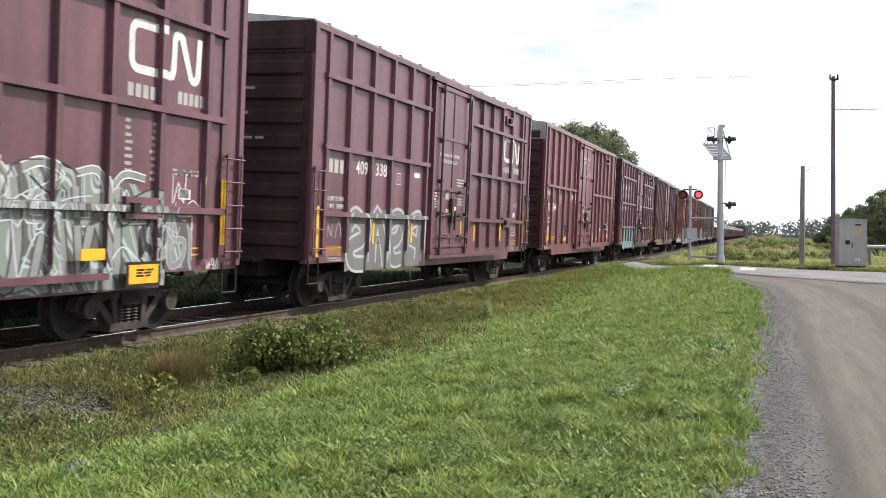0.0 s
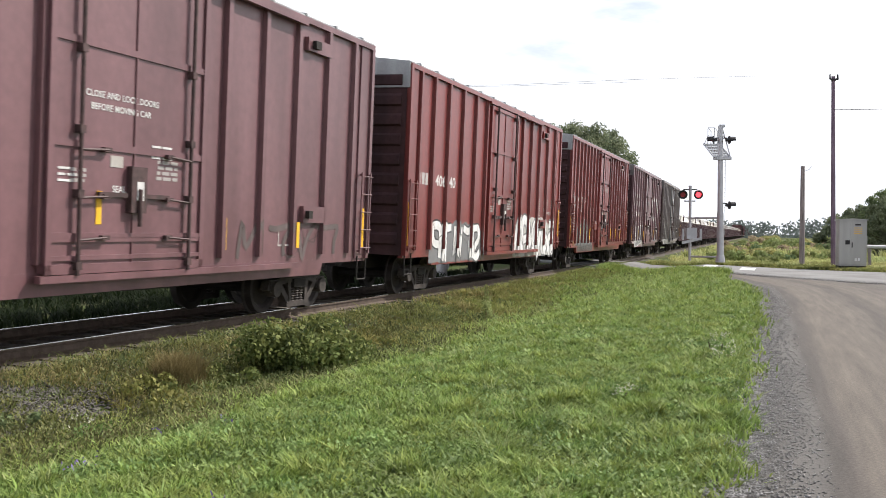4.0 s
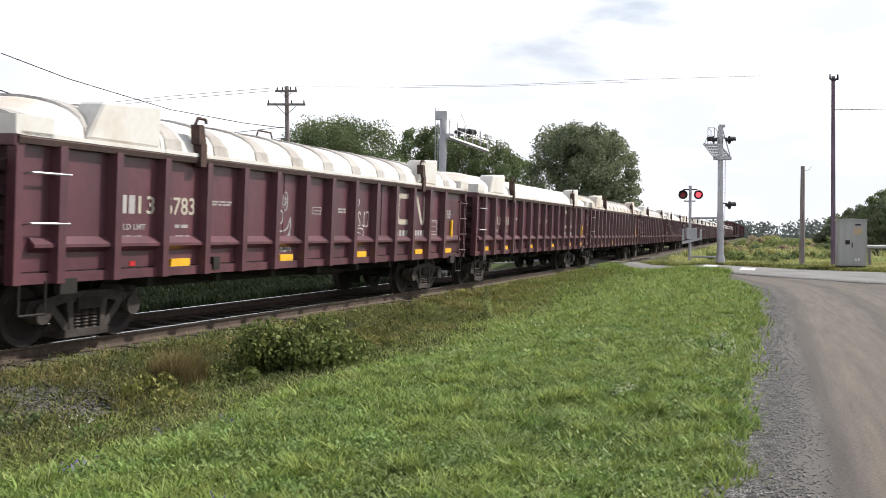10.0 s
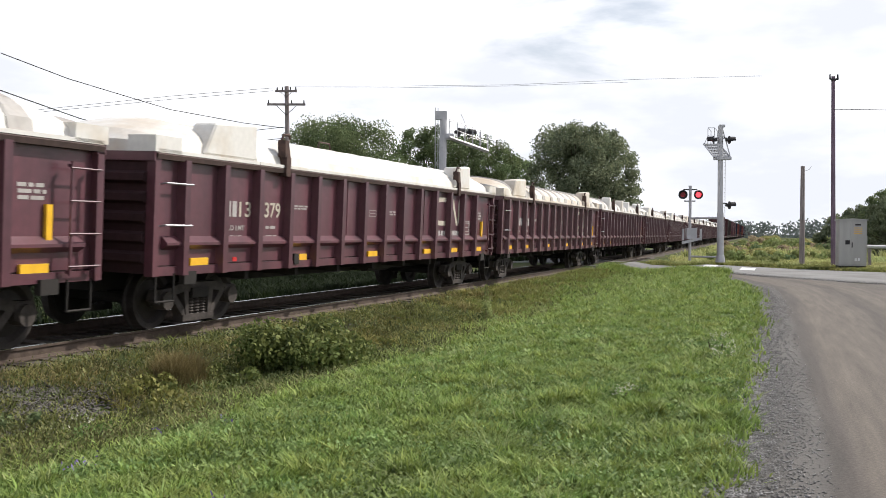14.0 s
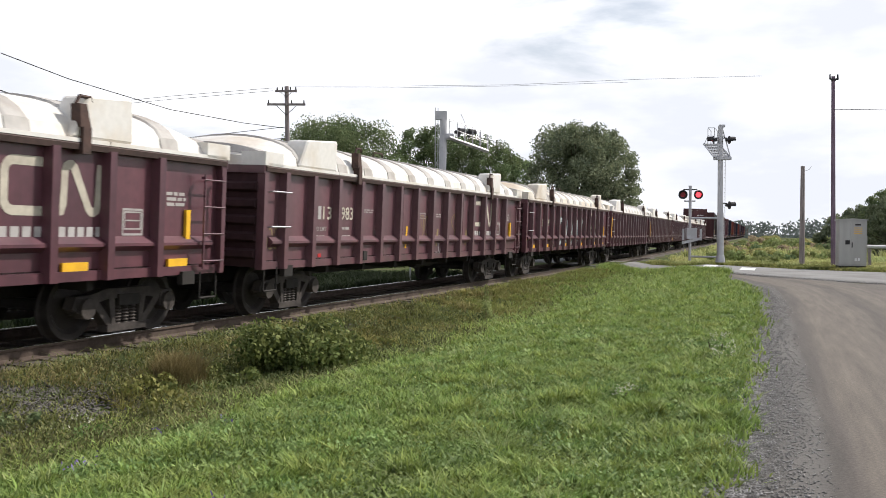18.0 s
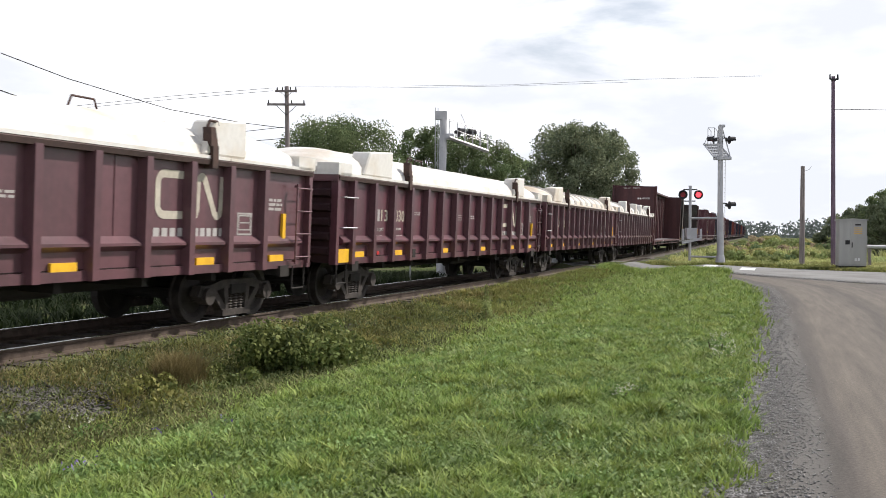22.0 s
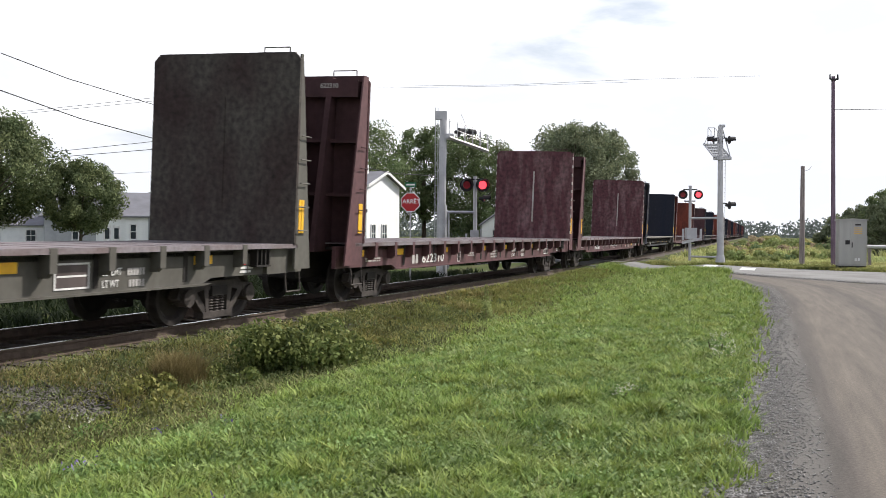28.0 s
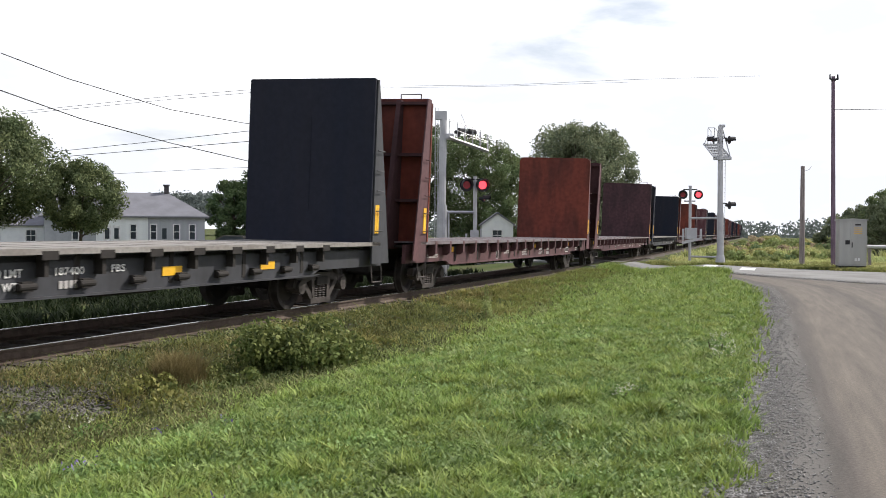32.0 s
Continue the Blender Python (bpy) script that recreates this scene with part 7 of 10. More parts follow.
def build_ground():
    ss = np.concatenate([[-4000, -1500, -500, -150, -60, -30], np.arange(-15, 75, 1.0), np.arange(76, 160, 4.0), [170, 200, 250, 320, 420, 600, 900, 1000, 1500, 2500, 4500]])
    ws = np.concatenate([[-4500, -1500, -500, -250, -150, -100, -70, -50, -40, -30, -22, -16, -12, -9], np.arange(-7, 17, 0.5), [18, 20, 24, 30, 40, 60, 100, 200, 500, 1500, 4500]])
    rng = np.random.RandomState(3)
    verts = np.array([[ground_point(float(s), float(w), (rng.rand() - 0.5) * 0.03 if abs(w) < 30 and s < 80 else 0.0) for w in ws] for s in ss]).reshape(-1, 3)
    n = len(ws)
    i = np.arange((len(ss) - 1) * (n - 1))
    a = (i // (n - 1)) * n + i % (n - 1)
    faces = np.stack([a, a + n, a + n + 1, a + 1], 1)
    ob = new("ground", mesh_arrays("ground", verts, faces, M["soil"]))
    tagged(ob, "flat grassy ground beside the railway, weedy near the track", "ground", kind="structure")


build_ground()


def ribbon(name, rows, mat, thick=0.06):
    """A strip of ground cover: rows of (left point, right point), with a thickness downwards, mapped in metres."""
    bm = bmesh.new()
    uv = bm.loops.layers.uv.new("across")
    prev, along, place, last = None, 0.0, {}, None
    for row in rows:
        if last is not None:
            along += (Vector(row[0]) - last).length
        last = Vector(row[0])
        cur = [bm.verts.new(p) for p in row] + [bm.verts.new((p[0], p[1], p[2] - thick)) for p in row]
        for i, v in enumerate(cur):
            place[v] = ((Vector(row[i % len(row)]) - last).length, along)
        if prev:
            k = len(row)
            for i in range(k - 1):
                bm.faces.new((prev[i], prev[i + 1], cur[i + 1], cur[i]))
            bm.faces.new((prev[0], cur[0], cur[k], prev[k]))
            bm.faces.new((prev[k - 1], prev[2 * k - 1], cur[2 * k - 1], cur[k - 1]))
        prev = cur
    for f in bm.faces:
        for lp in f.loops:
            lp[uv].uv = place[lp.vert]
    return new(name, mesh_of(name, bm, mat))


def build_track():
    ss = list(np.arange(-40, 60, 2.0)) + list(np.arange(60, 200, 8.0)) + [200, 260, 350, 500, 700, 1000]
    rows = []
    for s in ss:
        g = ground_z(s, 3) - GRADE * max(s, 0)
        rows.append([track_point(s, w, z) for w, z in ((-3.2, -0.62), (-1.75, -0.20), (0, -0.19), (1.75, -0.27), (2.6, -0.52), (3.1, -0.66))])
    bed = ribbon("ballast_bed", rows, M["ballast"], 0.2)
    tagged(bed, "grey crushed-stone ballast bed under the rails", "ballast", kind="structure")
    track = thing("railway_track", "single railway track with shiny worn rail heads on timber ties", "track", kind="structure")
    for w in (-0.755, 0.755):
        dz = CANT * w
        web = [[track_point(s, w + a, z + dz) for a, z in ((-0.07, -0.18), (-0.07, -0.165), (-0.012, -0.13), (-0.012, -0.045), (-0.036, -0.035), (-0.036, -0.004), (0.036, -0.004), (0.036, -0.035), (0.012, -0.045), (0.012, -0.13), (0.07, -0.165), (0.07, -0.18))] for s in ss]
        r = ribbon("rail", web, M["rail"], 0.002)
        r.parent = track
        r["label"] = "rust-brown steel rail"
        head = ribbon("rail_head", [[track_point(s, w - 0.034, dz), track_point(s, w + 0.034, dz)] for s in ss], M["railtop"], 0.01)
        head.parent = r
        head["label"] = "bright polished running surface"
    bm = bmesh.new()
    box(bm, -0.11, 0.11, -1.3, 1.3, -0.34, -0.175)
    me = mesh_of("tie", bm, M["tie"])
    for k in range(150):
        s = -14 + k * 0.55
        t = part("tie", me, None, track)
        t.matrix_local = track_pose(s)
    return track


build_track()


def paved_half(w):
    return 4.2 + max(0, min(1, (w - 5) / 8)) * 1.8


def road_foot(s, w, lift):
    """A point of the gravel, running under the near edge of the paved road."""
    e = road_mid(w) - paved_half(w)
    return ground_point(min(s, e + 0.5), w, lift - 0.05 * max(0, min(1, (s - e + 1.2) / 1.4)))


def build_roads():
    # gravel side road, running almost along the track
    left = [(-4.2, 10.3), (2.0, 9.82), (6, 9.7), (9, 9.62), (13, 9.47), (18, 9.3), (24, 9.15), (29, 8.9), (32.5, 8.6), (35, 8.1), (37.0, 7.5), (38.6, 7.0), (40.2, 6.6), (41.8, 6.4)]
    rows = []
    for s, w in left:
        wr = w + 7.5
        rows.append([road_foot(s, w + (wr - w) * f, 0.035 + 0.03 * math.sin(f * math.pi) - 0.02 * (abs(f - 0.28) < 0.06) - 0.02 * (abs(f - 0.62) < 0.07)) for f in np.linspace(0, 1, 15)])
    back = [[road_foot(s, w + 7.5 * f, 0.035 + 0.03 * math.sin(f * math.pi)) for f in np.linspace(0, 1, 15)] for s, w in ((-60, 14.6), (-30, 12.3), (-12, 10.9), (-4.2, 10.3))]
    g = ribbon("gravel_road_behind", back, M["gravel"], 0.1)
    tagged(g, "grey-brown gravel road running on behind", "road", kind="structure")
    g = ribbon("gravel_road", rows, M["gravel"], 0.1)
    tagged(g, "grey-brown gravel road with smooth wheel tracks", "road", kind="structure")
    # paved road over the crossing
    rows = []
    for w in (70, 40, 25, 17, 13, 10, 8, 6, 4.5, 3, 2.0):
        c = road_mid(w)
        hw = paved_half(w)
        rows.append([ground_point(c + hw * f, w, 0.03) for f in (-1, -0.5, 0, 0.5, 1)])
    a = ribbon("paved_road", rows, M["asphalt"], 0.1)
    tagged(a, "pale worn asphalt road leading over the railway crossing", "road", kind="structure")
    rows = []
    for w in (2.0, 0.85):
        rows.append([track_point(road_mid(w) + 4.2 * f, w, -0.02 + CANT * w) for f in (-1, 0, 1)])
    b = ribbon("crossing_surface", rows, M["asphalt"], 0.12)
    tagged(b, "asphalt crossing apron beside the rails", "road", kind="structure")
    rows = [[track_point(road_mid(w) + 4.2 * f, w, -0.015 + CANT * w) for f in (-1, 0, 1)] for w in (0.66, -0.66)]
    b = ribbon("crossing_panel", rows, M["asphalt"], 0.12)
    tagged(b, "asphalt crossing surface between the rails", "road", kind="structure")
    rows = []
    for w in (-0.85, -2.0, -4, -8, -14, -25, -45, -80):
        c = road_mid(w)
        rows.append([ground_point(c + 4.2 * f, w, 0.03 if w < -3 else 0.045) for f in (-1, 0, 1)])
    b = ribbon("paved_road_beyond", rows, M["asphalt"], 0.1)
    tagged(b, "asphalt road beyond the railway crossing", "road", kind="structure")
    # stop line blocks
    for s, w, h in ((47.2, 6.33, 1.9), (46.1, 8.08, 1.5)):
        bm = bmesh.new()
        bm.faces.new([bm.verts.new(ground_point(s + a, w + b, 0.037)) for a, b in ((-h, -0.31), (-h, 0.31), (h, 0.31), (h, -0.31))])
        ob = new("road_marking", mesh_of("road_marking", bm, M["roadpaint"]))
        md = ob.modifiers.new("thickness", "SOLIDIFY")
        md.thickness = 0.005
        tagged(ob, "white painted stop line block on the asphalt", "road marking", kind="structure")


build_roads()


# ---- plants ----
def lumps(x, y, size, seed=0.0):
    """Smooth uneven field over the plan, 0 to 1: three octaves of value noise."""
    def cell(i, j):
        v = np.sin(i * 127.1 + j * 311.7 + seed * 74.7) * 43758.5453
        return v - np.floor(v)
    out, amp, tot = 0.0, 1.0, 0.0
    u, v = np.asarray(x) / size, np.asarray(y) / size
    for k in range(3):
        i, j = np.floor(u), np.floor(v)
        f, g = u - i, v - j
        f, g = f * f * (3 - 2 * f), g * g * (3 - 2 * g)
        out = out + amp * ((cell(i, j) * (1 - f) + cell(i + 1, j) * f) * (1 - g) + (cell(i, j + 1) * (1 - f) + cell(i + 1, j + 1) * f) * g)
        tot, amp, u, v = tot + amp, amp * 0.55, u * 2.1 + 3.7, v * 2.1 + 1.3
    return np.clip(0.5 + (out / tot - 0.5) * 1.5, 0, 1)


def blades(rng, place, n, height, width, lean=0.35, lumpy=0.0):
    """Bent blades of grass: five points and three triangles each. place(n) gives the feet."""
    m = max(1, n // 22)
    c = rng.randint(0, m, n)
    p = place(m)[c] + rng.normal(size=(n, 3)) * np.array([1, 1, 0]) * (0.045 + width * 3.0)
    h = height * (0.5 + 0.5 * rng.rand(m)[c] + 0.6 * rng.rand(n))
    a = rng.rand(m)[c] * math.tau * 0.4 + rng.rand(n) * math.tau
    if lumpy:
        h = h * (1 - lumpy + 2 * lumpy * lumps(p[:, 0], p[:, 1], 0.24, 2.0) ** 1.3)
    wd = width * (0.6 + 0.8 * rng.rand(n))
    d = np.stack([np.cos(a), np.sin(a), np.zeros(n)], 1)
    side = np.stack([-np.sin(a), np.cos(a), np.zeros(n)], 1) * wd[:, None] / 2
    l = (lean * (0.2 + 1.2 * rng.rand(n)) * h)[:, None]
    up = np.zeros((n, 3))
    up[:, 2] = h
    mid = p + d * l * 0.35 + up * 0.6
    tip = p + d * l * 1.15 + up * 0.97
    v = np.stack([p - side, p + side, mid - side * 0.8, mid + side * 0.8, tip], 1).reshape(-1, 3)
    b = (np.arange(n) * 5)[:, None]
    f = np.concatenate([b + [0, 1, 3], b + [0, 3, 2], b + [2, 3, 4]], 1).reshape(-1, 3)
    return v, f


def scatter(s0, s1, w0, w1, rng, keep=None):
    """A function that gives n feet on the ground between s0..s1 and w0..w1."""
    gs, gw = np.linspace(s0, s1, 60), np.linspace(w0, w1, 30)
    gp = np.array([[ground_point(float(s), float(w)) for w in gw] for s in gs])

    def place(n):
        a, b = rng.rand(n), rng.rand(n)
        if keep is not None:
            s, w = s0 + a * (s1 - s0), w0 + b * (w1 - w0)
            ok = keep(s, w, rng.rand(n))
            while not ok.all():
                m = (~ok).sum()
                a[~ok], b[~ok] = rng.rand(m), rng.rand(m)
                s, w = s0 + a * (s1 - s0), w0 + b * (w1 - w0)
                bad = ~ok
                ok2 = keep(s[bad], w[bad], rng.rand(m))
                ok[np.where(bad)[0][ok2]] = True
        i, j = a * 58.999, b * 28.999
        i0, j0 = i.astype(int), j.astype(int)
        fi, fj = (i - i0)[:, None], (j - j0)[:, None]
        return (gp[i0, j0] * (1 - fi) * (1 - fj) + gp[i0 + 1, j0] * fi * (1 - fj) + gp[i0, j0 + 1] * (1 - fi) * fj + gp[i0 + 1, j0 + 1] * fi * fj)
    return place


def road_edge(s):
    return np.interp(s, [2, 6, 9, 13, 18, 24, 29, 32.5, 35, 37], [9.82, 9.7, 9.62, 9.47, 9.3, 9.15, 8.9, 8.6, 8.1, 7.4])


def stuff(name, label, category, chunks, mat):
    vs, fs, o = [], [], 0
    for v, f in chunks:
        vs.append(v)
        fs.append(f + o)
        o += len(v)
    ob = new(name, mesh_arrays(name, np.concatenate(vs), np.concatenate(fs), mat))
    return tagged(ob, label, category, kind="stuff")


def wobble(s, k):
    return 0.35 * np.sin(s * 0.9 + k) + 0.2 * np.sin(s * 2.3 + 2 * k)


def build_grass():
    rng = np.random.RandomState(11)

    bare = lambda s, w, r: ((((s - 19.0) / 3.2) ** 2 + ((w - 4.35) / 0.42) ** 2 < 1) | (((s - 7.9) / 0.9) ** 2 + ((w - 2.7) / 0.95) ** 2 < 1)) & (r > 0.38)

    def lawn(s, w, r):
        e = road_edge(s) - 0.12 + 0.3 * lumps(s, 0 * s, 0.8, 6.0)
        inner = np.interp(s, [0, 9, 13, 20, 24, 30, 43], [4.0, 3.9, 4.3, 4.5, 3.6, 2.2, 1.6])
        return ~bare(s, w, r) & (w < e - 0.05 - 0.5 * r * r * r) & (w > inner + wobble(s, 0.5) * 0.9 + 2.0 * (r - 0.35)) & (s < 44.4 - 0.75 * (w - 3))
    thick = lambda s, w, r: lawn(s, w, r) & (lumps(s, w, 0.45, 5.0) + 0.62 * (1 - r) > 0.48)
    ch = [blades(rng, scatter(-9, 2.5, 3.0, 9.9, rng, thick), 26000, 0.11, 0.045, 1.0, 0.5), blades(rng, scatter(2.5, 8, 3.0, 9.9, rng, thick), 98000, 0.095, 0.017, 1.0, 0.5),
          blades(rng, scatter(8, 14, 3.0, 9.7, rng, thick), 92000, 0.10, 0.021, 0.95, 0.5),
          blades(rng, scatter(14, 24, 2.2, 9.5, rng, thick), 84000, 0.11, 0.028, 0.9, 0.5),
          blades(rng, scatter(24, 44.5, 1.9, 9.3, rng, thick), 76000, 0.13, 0.038, 0.9, 0.5)]
    stuff("mown_grass", "bright green rough-mown grass between the track and the gravel road", "grass", ch, M["grass"])
    ch = [blades(rng, scatter(2.5, 8, 3.6, 9.8, rng, lawn), 2400, 0.13, 0.011, 1.4, 0.3), blades(rng, scatter(8, 15, 3.4, 9.6, rng, lawn), 2800, 0.13, 0.015, 1.3, 0.3),
          blades(rng, scatter(15, 26, 2.6, 9.4, rng, lawn), 4600, 0.13, 0.022, 1.6, 0.3), blades(rng, scatter(26, 43, 2.2, 9.2, rng, lawn), 3600, 0.14, 0.034, 1.5, 0.3)]
    stuff("coarse_grass", "broad pale blades of coarse grass in the lawn", "grass", ch, M["grass_light"])
    far_edge = lambda s, w, r: (s < 44.6 - 0.62 * (w - 3)) & (s > 43.0 - 0.62 * (w - 3) - r)
    ch = [blades(rng, scatter(39, 45, 1.9, 7.4, rng, far_edge), 9000, 0.2, 0.03, 1.0)]
    stuff("edge_grass", "longer green grass along the paved road's edge", "grass", ch, M["grass"])
    ch = [blades(rng, scatter(2.5, 9, 3.4, 9.8, rng, lawn), 1500, 0.17, 0.006, 1.5), blades(rng, scatter(9, 20, 3.4, 9.6, rng, lawn), 1300, 0.18, 0.008, 1.4),
          blades(rng, scatter(20, 42, 3.0, 9.3, rng, lawn), 900, 0.19, 0.015, 1.2)]
    stuff("seed_grass", "long pale seeding grass stalks over the mown grass", "grass", ch, M["seed"])

    def verge(s, w, r):
        return (w > 1.25 + 0.5 * r * r + 0.15 * wobble(s, 1.0)) & (w < 4.9 + 0.4 * wobble(s, 2.0)) & (lumps(s, w, 0.8, 1.0) + 0.5 * r > 0.42) & (w < np.interp(s, [14, 22, 30], [9, 4.6, 2.8])) & ~bare(s, w, r) & (s < 42)
    ch = [blades(rng, scatter(1.0, 12, 1.1, 5.2, rng, verge), 38000, 0.11, 0.012, 1.4, 0.5),
          blades(rng, scatter(12, 24, 1.1, 5.2, rng, verge), 36000, 0.12, 0.019, 1.4, 0.5),
          blades(rng, scatter(24, 42, 1.1, 5.2, rng, verge), 30000, 0.14, 0.026, 1.2, 0.5)]
    stuff("weeds", "green and yellowing weeds along the ballast edge", "weeds", ch, M["weed"])
    dry = lambda s, w, r: (lumps(s, w, 1.1, 8.0) + 0.2 * r > 0.72) & ~bare(s, w, r)
    ch = [blades(rng, scatter(1.5, 14, 1.6, 4.6, rng, dry), 6000, 0.14, 0.008, 1.4),
          blades(rng, scatter(14, 40, 1.6, 3.8, rng, dry), 1800, 0.17, 0.013, 1.0)]
    wisp = lambda s, w, r: lumps(s, w, 0.6, 12.0) + 0.3 * r > 0.62
    ch.append(blades(rng, scatter(5.0, 13, 1.45, 2.3, rng, wisp), 1700, 0.16, 0.007, 1.1))
    ch.append(blades(rng, scatter(13, 34, 1.4, 2.0, rng, wisp), 900, 0.18, 0.011, 0.8))
    tuft = lambda s, w, r: ((s - 9.75) / 0.26) ** 2 + ((w - 3.2) / 0.2) ** 2 < 0.35 + 0.9 * r * r
    stuff("withered_grass", "withered olive-brown tuft of grass beside the bush", "grass", [blades(rng, scatter(9.2, 10.6, 2.4, 3.6, rng, tuft), 3000, 0.36, 0.008, 0.6)], M["brownweed"])
    stuff("dry_grass", "straw-coloured dry grass tufts by the track", "grass", ch, M["straw"])
    # strips beyond the road, and the far side of the track
    def beyond(s, w, r):
        return (s > 56.0 - 0.60 * w) & (w > 2.4)
    roadside = lambda s, w, r: beyond(s, w, r) & (s < 60.0 - 0.60 * w + 3 * r)
    stuff("roadside_grass", "dull green grass along the far edge of the road", "grass", [blades(rng, scatter(40, 62, 2.4, 26, rng, roadside), 26000, 0.15, 0.045, 1.2)], M["weed"])
    ch = [blades(rng, scatter(44, 75, 2.4, 26, rng, lambda s, w, r: beyond(s, w, r) & (s > 59.0 - 0.6 * w)), 24000, 0.2, 0.05, 1.0),
          blades(rng, scatter(75, 160, 3, 40, rng), 26000, 0.5, 0.14, 0.9),
          blades(rng, scatter(50, 110, -30, -8, rng), 14000, 0.35, 0.08, 0.7)]
    stuff("field_grass", "tall yellow-green field grass beyond the road", "grass", ch, M["field"])
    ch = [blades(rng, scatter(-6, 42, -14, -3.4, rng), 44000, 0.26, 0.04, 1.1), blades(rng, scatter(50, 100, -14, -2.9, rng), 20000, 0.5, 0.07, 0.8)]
    stuff("track_side_weeds", "tall weeds on the far side of the track, darkened for shade", "weeds", ch, M["shade_weed"])
    # broad leaves low in the lawn
    def clover(place, n, size, tilt=0.5):
        p = place(n) + np.array([0, 0, 1.0]) * (0.03 + 0.085 * rng.rand(n))[:, None]
        a, t = rng.rand(n) * math.tau, tilt * (2 * rng.rand(n) - 0.6)
        d = np.stack([np.cos(a), np.sin(a), t], 1)
        e = np.stack([-np.sin(a), np.cos(a), tilt * 1.4 * (rng.rand(n) - 0.5)], 1)
        sz = (size * (0.5 + rng.rand(n)))[:, None]
        v = np.stack([p - d * sz * 0.5, p - e * sz * 0.35, p + d * sz * 0.5, p + e * sz * 0.35], 1).reshape(-1, 3)
        return v, (np.arange(n) * 4)[:, None] + np.array([0, 1, 2, 3])
    patchy = lambda s, w, r: lawn(s, w, r) & (lumps(s, w, 0.7, 3.0) + 0.5 * r > 0.62)
    ch = [clover(scatter(2.5, 10, 3.6, 9.9, rng, patchy), 42000, 0.03, 0.9), clover(scatter(2.5, 10, 3.4, 9.9, rng, lawn), 44000, 0.022, 1.5), clover(scatter(10, 20, 3.2, 9.7, rng, lawn), 34000, 0.03, 1.5), clover(scatter(20, 43, 2.4, 9.4, rng, lawn), 26000, 0.05, 1.5), clover(scatter(10, 20, 3.4, 9.7, rng, patchy), 30000, 0.042, 0.9), clover(scatter(20, 40, 3.0, 9.5, rng, patchy), 20000, 0.07)]
    vetch = lambda s, w, r: lawn(s, w, r) & (lumps(s, w, 0.5, 9.0) > 0.76)
    fl = [clover(scatter(4.6, 7.2, 5.0, 7.4, rng, vetch), 70, 0.02, 1.5)]
    fl[0][0][:, 2] += 0.07
    stuff("vetch", "small violet vetch flowers in the grass", "flowers", fl, M["purple"])
    pale = [clover(scatter(2.5, 12, 4.6, 9.8, rng, lawn), 1500, 0.02, 1.2), clover(scatter(12, 30, 4.2, 9.5, rng, lawn), 900, 0.04, 1.2)]
    for q in pale:
        q[0][:, 2] += 0.06
    stuff("white_clover", "pale clover blossoms in the grass", "flowers", pale, M["seed"])
    low = lambda s, w, r: (w > 1.5 + 0.3 * r) & (w < 5.0 + 0.5 * wobble(s, 1.5)) & (lumps(s, w, 0.9, 4.0) + 0.45 * r > 0.58) & ~bare(s, w, r)
    def leafy(place, n, size, tall):
        v, f = clover(place, n, size, 1.6)
        z = (tall * rng.rand(n) ** 2)[:, None]
        v = v.reshape(-1, 4, 3)
        v[:, :, 2] += z
        return v.reshape(-1, 3), f
    ch2 = [leafy(scatter(1.5, 9, 1.3, 5.4, rng, low), 34000, 0.024, 0.16), leafy(scatter(9, 20, 1.3, 5.4, rng, low), 24000, 0.03, 0.13), leafy(scatter(20, 42, 1.3, 5.2, rng, low), 3500, 0.06, 0.10)]
    stuff("leafy_weeds", "low leafy olive-green weeds beside the ballast", "weeds", ch2, M["leaf_olive"])
    stuff("clover", "low broad-leaved clover in the mown grass", "clover", ch, M["clover"])


build_grass()


def leaf_cloud(rng, centers, radii, n, size, flat=0.75):
    """Leaf cards: two crossing triangles' worth of quad per leaf, scattered over the shells of clumps."""
    c = np.asarray(centers)
    r = np.asarray(radii)
    k = rng.choice(len(c), n, p=(r ** 2) / (r ** 2).sum())
    d = rng.normal(size=(n, 3))
    d /= np.linalg.norm(d, axis=1)[:, None]
    rad = r[k] * (0.25 + 0.95 * rng.rand(n) ** 0.6)
    p = c[k] + d * rad[:, None] * np.array([1, 1, flat])
    nrm = d * 0.7 + rng.normal(size=(n, 3)) * 0.6
    nrm /= np.linalg.norm(nrm, axis=1)[:, None]
    t = np.cross(nrm, rng.normal(size=(n, 3)))
    t /= np.linalg.norm(t, axis=1)[:, None]
    b = np.cross(nrm, t)
    s = (size * (0.6 + 0.8 * rng.rand(n)))[:, None]
    v = np.stack([p - t * s * 0.5, p - b * s * 0.32, p + t * s * 0.5, p + b * s * 0.32], 1).reshape(-1, 3)
    f = (np.arange(n) * 4)[:, None] + np.array([0, 1, 2, 3])
    return v, f


